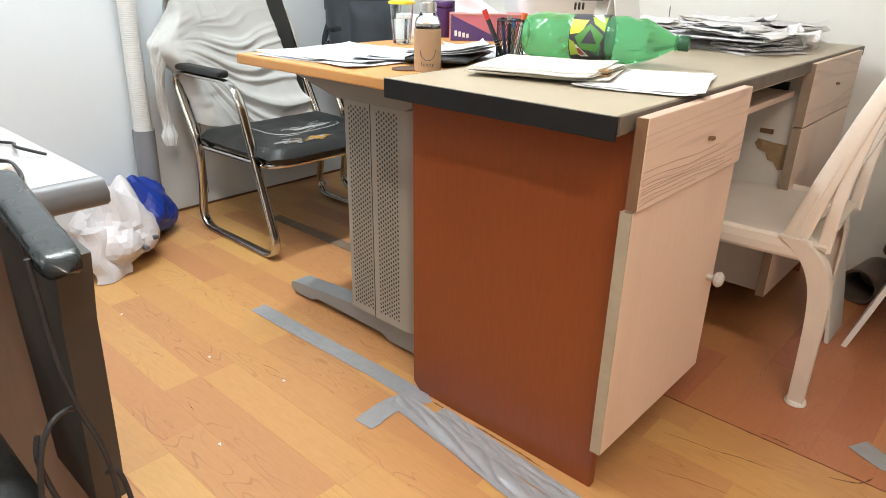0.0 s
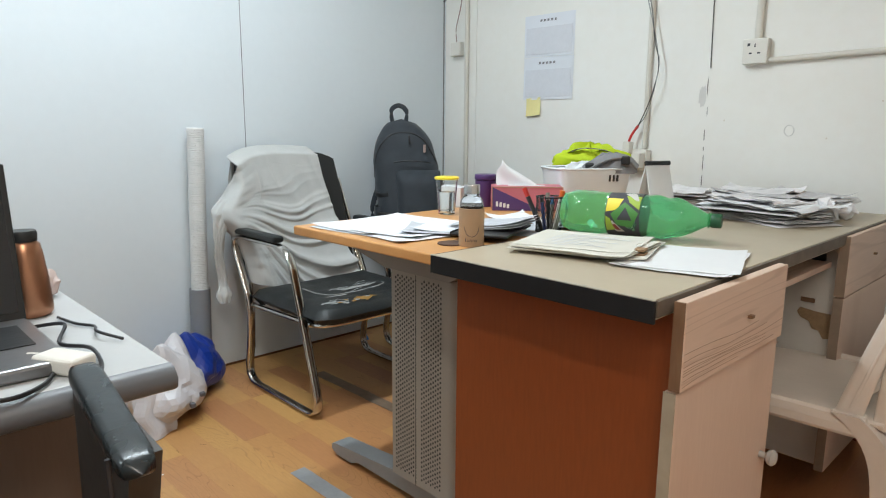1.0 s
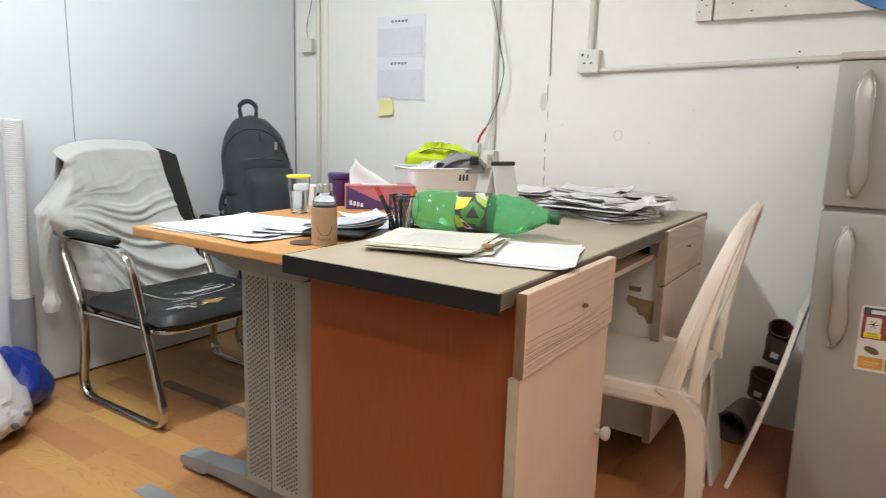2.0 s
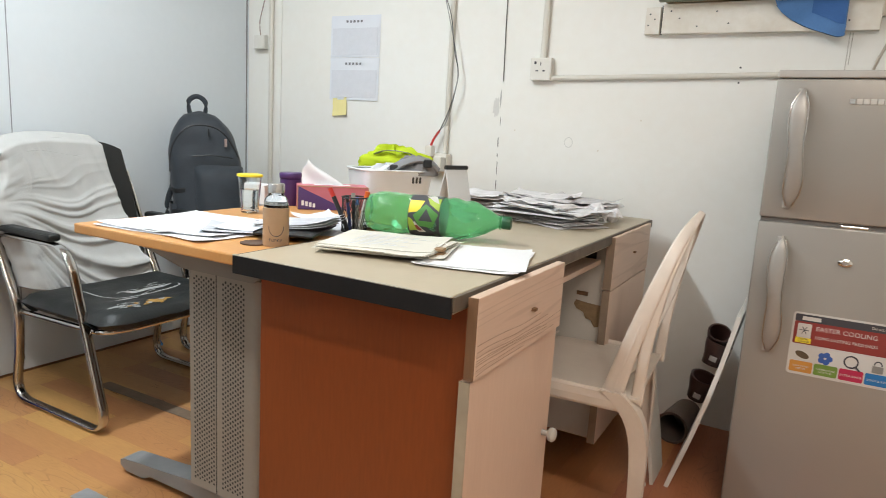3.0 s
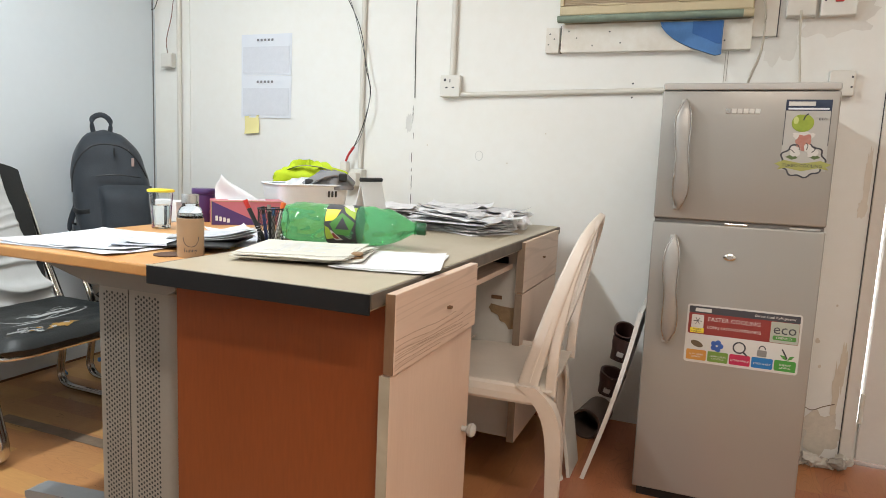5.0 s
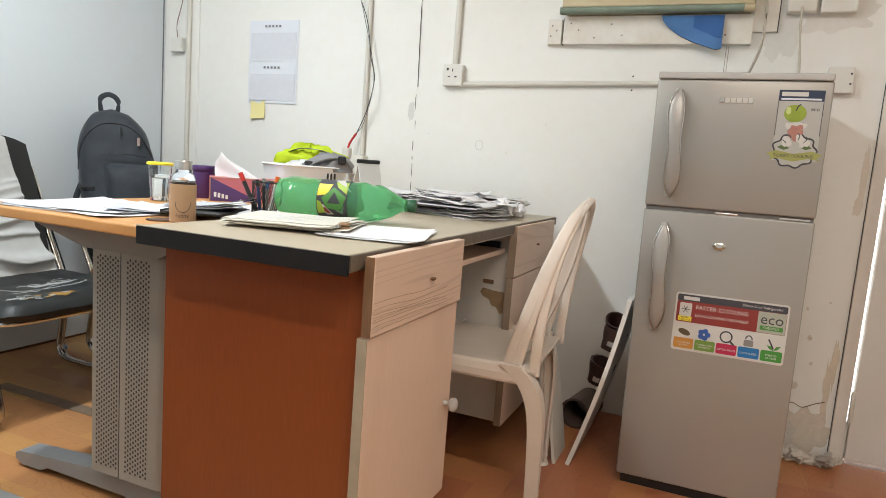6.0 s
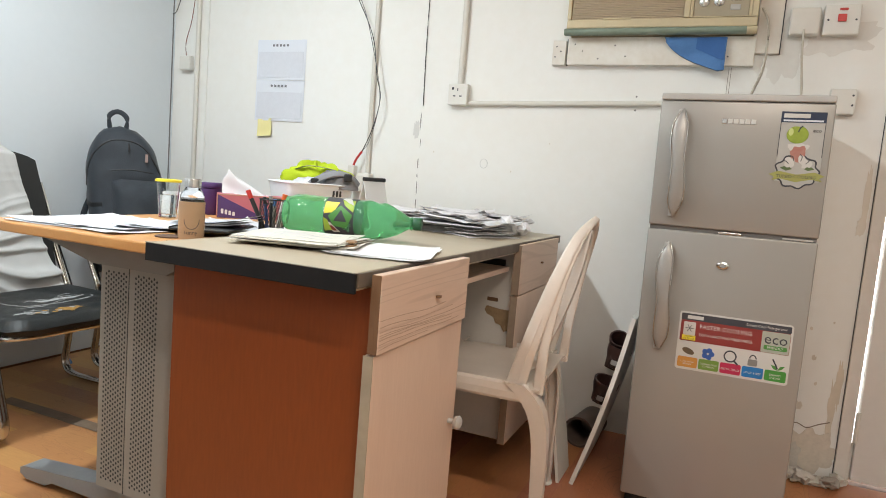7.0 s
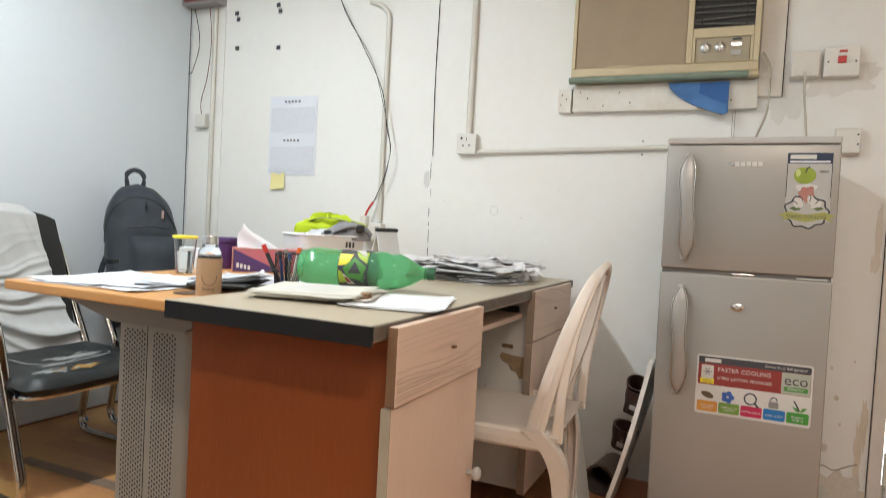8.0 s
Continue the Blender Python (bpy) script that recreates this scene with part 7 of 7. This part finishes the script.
part("strip", box(-0.056, -0.016, 0, 0.020, -0.0006, 0.60, 0.002), pbr("strip_paint", (0.76, 0.73, 0.68), 0.55, var=0.08, scale=9, tint=(0.66, 0.60, 0.50)), e)
part("edge", box(0.0201, -0.010, 0, 0.0235, -0.0006, 0.60), M_INK, e, "dark open joint")
for x, z0, z1, lab in ((0.168, 1.235, 1.400, "thin crack below the air conditioner"), (0.176, 1.30, 1.400, "second thin crack in the paint")):
    solid("trim", box(x, YB - 0.0012, z0, x + 0.0016, YB + 0.002, z1), pbr("crack_grey", (0.42, 0.38, 0.33), 0.9, var=0.2), lab, "trim", "structure")
cl = thing("blue_cloth", (0.05, YB - 0.036, 1.372), 0, "faded blue cloth hanging below the air conditioner", "cloth")


def rag(u, v):
    # v: from the top down; the lower edge slants to a point at one end
    x = -0.103 + 0.206 * u
    low = 0.124 * (1 - min(1.0, u) ** 0.55) + 0.012 * max(0, u - 0.9) * 10
    z = 0.124 + (low - 0.124) * v
    return (x, -0.010 * math.sin(7 * u + 2 * v) * (0.3 + v) - 0.006, z)


smooth(part("cloth", grid(24, 18, rag, 0.002), M_BLUE, cl), 60)
part("fold", grid(14, 10, lambda u, v: tuple(Vector(rag(0.52 + 0.46 * u, v * (0.45 + 0.25 * u))) + Vector((0, -0.004, 0))), 0.0015), pbr("blue_cloth_doubled", (0.035, 0.14, 0.40), 0.7, var=0.15, scale=12, fine=200, bump=0.2), cl, "doubled darker blue fold")
part("hem", sweep([rag(0.02 + 0.97 * q / 12, 1) for q in range(13)], 0.004, n=5), M_NAVY, cl)

# ---- door in the back wall ----
d = thing("door_1", (DOOR_X0, YB, 0), 0, "closed white door with light showing at the hinge side", "door", "", "structure")
part("frame", box(-0.040, -0.012, 0, -0.001, 0.02, DOOR_H + 0.04, 0.002), pbr("dull_cream_paint", (0.75, 0.71, 0.65), 0.5, var=0.08, scale=8, fine=60, bump=0.15), d, "cream painted door frame")
part("frame_joint", box(-0.0422, -0.004, 0, -0.0402, 0.0, DOOR_H + 0.04), M_INK, d)
part("leaf", box(0.0145, 0.0125, 0.012, DOOR_X1 - DOOR_X0 - 0.006, 0.05, DOOR_H - 0.006, 0.003), pbr("door_paint", (0.74, 0.71, 0.67), 0.45, var=0.06, scale=3, fine=50, bump=0.08), d, "white painted door leaf")
part("hinge", lathe([(0.008, 0.15), (0.008, 0.20), (0.0065, 0.201), (0.0065, 0.203), (0.008, 0.204), (0.008, 0.255)], n=12, at=(0.011, 0.004, 0)), M_CONDUIT, d, "painted hinge")
part("hinge", lathe([(0.008, 1.00), (0.008, 1.10)], n=12, at=(0.011, 0.004, 0)), M_CONDUIT, d, "painted hinge")
part("door_stop", box(0.0, 0.030, 0.0, 0.0135, 0.045, 0.14), M_WHITE_PL, d)
part("door_stop", box(0.0, 0.030, 1.02, 0.0135, 0.045, DOOR_H), M_WHITE_PL, d)
solid("backdrop", box(0.55, YB + 0.55, -0.2, 1.9, YB + 0.56, 2.4), glow("outdoor_brightness", (1.0, 1.0, 1.0), 4.0), "bright daylight outside the door", "backdrop", "structure")

# ---- ceiling tube fittings, unseen and assumed ----
for lx, ly, lz, watts, tone, turn in LAMPS:
    e = thing("unseen_tube_fitting", (lx, ly, ZC), turn, "assumed white ceiling fitting with a fluorescent tube, out of view", "ceiling light", "ceiling lights")
    part("batten", box(-0.09, -0.62, -0.06, 0.09, 0.62, -0.0005, 0.006), M_WHITE_PL, e)
    for s in (-0.04, 0.04):
        part("tube", lathe([(0.013, -0.59), (0.013, 0.59)], n=14, axis="y", at=(s, 0, -0.080)), glow("tube_glow", (0.95, 1.0, 0.97), 6.0) if s < 0 else bpy.data.materials["tube_glow"], e)


# ---- tape on the floor ----
def tape(pts, w, label, seed, wrinkle=0.0012, mt=M_TAPE):
    e = thing("floor_tape", (pts[0][0], pts[0][1], 0), 0, label, "tape", "tape on the floor")
    c = [Vector((p[0], p[1], 0)) - Vector((pts[0][0], pts[0][1], 0)) for p in pts]
    line = spline(c, 10)
    k = len(line) - 1

    def f(u, v):
        i = min(k - 1, int(u * k))
        p = line[i].lerp(line[i + 1], u * k - i)
        dr = (line[i + 1] - line[i]).normalized()
        sd = Vector((-dr.y, dr.x, 0))
        r = 1 + 0.08 * noise.noise(Vector((u * 9, v * 2, seed)))
        q = p + sd * (v - 0.5) * w * r
        return (q.x, q.y, 0.0028 + wrinkle * abs(noise.noise(Vector((u * 5, v * 2.6 + u * 4, seed)))) + wrinkle * 0.22 * abs(noise.noise(Vector((u * 16, v * 7, seed)))))
    smooth(part("strip", grid(110, 22, f, -0.0008), mt, e), 25)


tape([(-1.475, 1.10), (-1.25, 1.105), (-1.0, 1.115), (-0.80, 1.115)], 0.050, "dull silver duct tape stuck along the floor", 1.0, 0.0007)
tape([(-0.83, 0.955), (-0.835, 1.05), (-0.80, 1.135)], 0.055, "short silver tape crossing a longer strip", 4.0, 0.0007)
tape([(-0.845, 1.075), (-0.66, 1.055), (-0.50, 1.035), (-0.33, 1.02)], 0.058, "wrinkled silver tape along the desk panel", 7.0, 0.0046)
tape([(-0.74, 1.105), (-0.60, 1.095), (-0.45, 1.085), (-0.33, 1.075)], 0.045, "wrinkled silver tape beside another strip", 9.0, 0.0034)
# grey tape under the table, its colour darkened to paint in the shade
tape([(-2.10, 1.585), (-1.90, 1.588), (-1.70, 1.588), (-1.45, 1.59)], 0.050, "brown-grey tape on the floor under the table, shade painted in", 15.0, 0.0007, pbr("shaded_tape", (0.27, 0.19, 0.13), 0.5, var=0.25, scale=18))
tape([(0.0, 1.655), (0.06, 1.625), (0.15, 1.60)], 0.055, "torn piece of silver tape on the floor", 12.0, 0.0020)

# ---- debris under the chairs ----
rnd = random.Random(3)
for q in range(9):
    x, y = -2.36 + 0.10 * rnd.random(), 1.99 + 0.42 * rnd.random()
    bm = box(-0.03, -0.012, 0.002, 0.03, 0.012, 0.014, 0.002)
    rough_up(bm, 0.008, 30, q, 0.003)
    xform(bm, pose(x, y, 0.0, 0, 0, rnd.uniform(0, 180)))
    solid("floor_debris", bm, (M_BLUE, M_BLACK, M_PAPER, M_KRAFT)[q % 4], "bit of dark rubbish on the floor by the wall", "debris", group="rubbish along the wall")
for q, (x, y) in enumerate(((-1.33, 0.86), (-1.10, 0.93), (-1.0, 0.70), (-1.72, 0.80))):
    bm = bmesh.new()
    bmesh.ops.create_icosphere(bm, subdivisions=1, radius=0.0042)
    for v in bm.verts:
        v.co = Vector((v.co.x * 1.4, v.co.y, v.co.z * 0.3)) + wobble(v.co, 0.003, 200, q)
    lowest = min(v.co.z for v in bm.verts)
    bmesh.ops.translate(bm, verts=bm.verts, vec=(x, y, 0.0022 - lowest))
    solid("paper_scrap", bm, M_PAPER, "tiny white scrap on the vinyl floor", "scrap", group="scraps on the floor")

# ---- floor planks ----
FLOOR = bpy.data.objects["floor"]


def plank_mesh(name, lx, ly, mt):
    g = 0.00006
    bm = box(g, g, -0.0035, lx - g, ly - g, 0.0016, 0.0002, seg=1)
    me = bpy.data.meshes.new(name)
    bm.to_mesh(me)
    bm.free()
    me.materials.append(mt)
    return me


PW, SEAM_X, SEAM_Y = 0.092, -0.62, 1.533
LENGTHS = (0.30, 0.38, 0.46, 0.54)
MESHES = {}


def lay(x0, y0, x1, y1, mt):
    """One printed plank of the vinyl sheet; equal sizes share a mesh."""
    if x1 - x0 < 0.004 or y1 - y0 < 0.004:
        return
    key = (round(x1 - x0, 4), round(y1 - y0, 4), mt.name)
    if key not in MESHES:
        MESHES[key] = plank_mesh("plank", x1 - x0, y1 - y0, mt)
    ob = new("plank", MESHES[key])
    ob.parent = FLOOR
    ob.location = (x0, y0, 0)


rnd = random.Random(8)
NEAR_Y, NEAR_X = 0.34, 0.85
rest = bmesh.new()
for row in range(int((YB - YF) / PW) + 1):
    # planks behind the camera and beyond the near stretch, joined
    y0, y1 = YF + row * PW, min(YF + (row + 1) * PW, YB)
    x = XL - rnd.random() * 0.3
    while x < XR:
        ln = rnd.choice(LENGTHS)
        for lo_x, lo_y, hi_y in ((XL, YF, NEAR_Y), (NEAR_X, NEAR_Y, YB)):
            a, b, c, d = max(x, lo_x), min(x + ln, XR), max(y0, lo_y), min(y1, hi_y)
            if b - a > 0.004 and d - c > 0.004:
                box(a + 0.0002, c + 0.0002, -0.0035, b - 0.0002, d - 0.0002, 0.0016, bm=rest)
        x += ln
tagged(part("plank_rest", rest, M_FLOOR, FLOOR), kind="stuff")
y = NEAR_Y
while y < YB:
    x = XL - rnd.choice(LENGTHS) * rnd.random()
    y1 = min(y + PW, YB)
    while x < NEAR_X:
        ln = rnd.choice(LENGTHS)
        x0, x1 = max(x, XL), min(x + ln, NEAR_X)
        if y1 > SEAM_Y and x1 > SEAM_X:
            # the other sheet begins here
            lay(x0, y, min(x1, SEAM_X), y1, M_FLOOR)
            lay(max(x0, SEAM_X), y, x1, min(y1, SEAM_Y - 0.002), M_FLOOR)
        else:
            lay(x0, y, x1, y1, M_FLOOR)
        x += ln
    y += PW
x = SEAM_X
while x < NEAR_X:
    y = SEAM_Y - rnd.choice(LENGTHS) * rnd.random()
    x1 = min(x + PW, NEAR_X)
    while y < YB:
        ln = rnd.choice(LENGTHS)
        lay(x, max(y, SEAM_Y + 0.002), x1, min(y + ln, YB), M_FLOOR_Y)
        y += ln
    x += PW


# ---- cuts and creases in the vinyl ----
def crease(pts, w, label, seed):
    line = spline([(a, b, 0.0018) for a, b in pts], 14)
    line = [Vector((p.x, p.y + 0.004 * noise.noise(Vector((p.x * 20, seed, 0))), p.z)) for p in line]
    bm = bmesh.new()
    k = len(line)
    vs = []
    for i, p in enumerate(line):
        h = w * (0.4 + 0.6 * abs(noise.noise(Vector((i * 0.4, seed, 3)))) * 2) * min(1, 4 * min(i, k - 1 - i) / k + 0.1)
        d = (line[min(i + 1, k - 1)] - line[max(i - 1, 0)]).normalized()
        sd = Vector((-d.y, d.x, 0)) * h
        vs.append((bm.verts.new(p + sd), bm.verts.new(p - sd)))
    for a, b in zip(vs, vs[1:]):
        bm.faces.new((a[0], b[0], b[1], a[1]))
    return tagged(part("floor_cut", bm, M_BASE, None), label, "floor damage", "", "structure")


crease([(-0.60, 1.533), (-0.39, 1.534), (-0.20, 1.532), (0.03, 1.533), (0.30, 1.533)], 0.0022, "dark open joint between two vinyl sheets", 1.0)
crease([(-0.17, 1.545), (-0.13, 1.55), (-0.10, 1.548)], 0.003, "torn edge of the vinyl", 2.0)
crease([(-0.33, 1.40), (-0.22, 1.42), (-0.10, 1.45)], 0.0012, "crease in the vinyl floor", 3.0)
crease([(-0.30, 1.27), (-0.20, 1.30), (-0.14, 1.31)], 0.0010, "crease in the vinyl floor", 4.0)
crease([(-0.02, 1.50), (0.03, 1.52), (0.05, 1.56)], 0.003, "torn edge of the vinyl", 5.0)
rnd = random.Random(21)
for q in range(34):
    x, y, ln = rnd.uniform(-2.1, -0.95), rnd.uniform(0.72, 1.75), rnd.uniform(0.02, 0.07)
    dy = rnd.uniform(-0.006, 0.010)
    crease([(x, y), (x + ln * 0.5, y + dy), (x + ln, y + dy * 1.6)], rnd.uniform(0.0005, 0.0011), "short dark crease in the vinyl floor", 30.0 + q)
crease([(-0.80, 1.128), (-0.70, 1.122), (-0.58, 1.125), (-0.45, 1.118)], 0.0035, "lifted vinyl edge along the desk panel", 70.0)
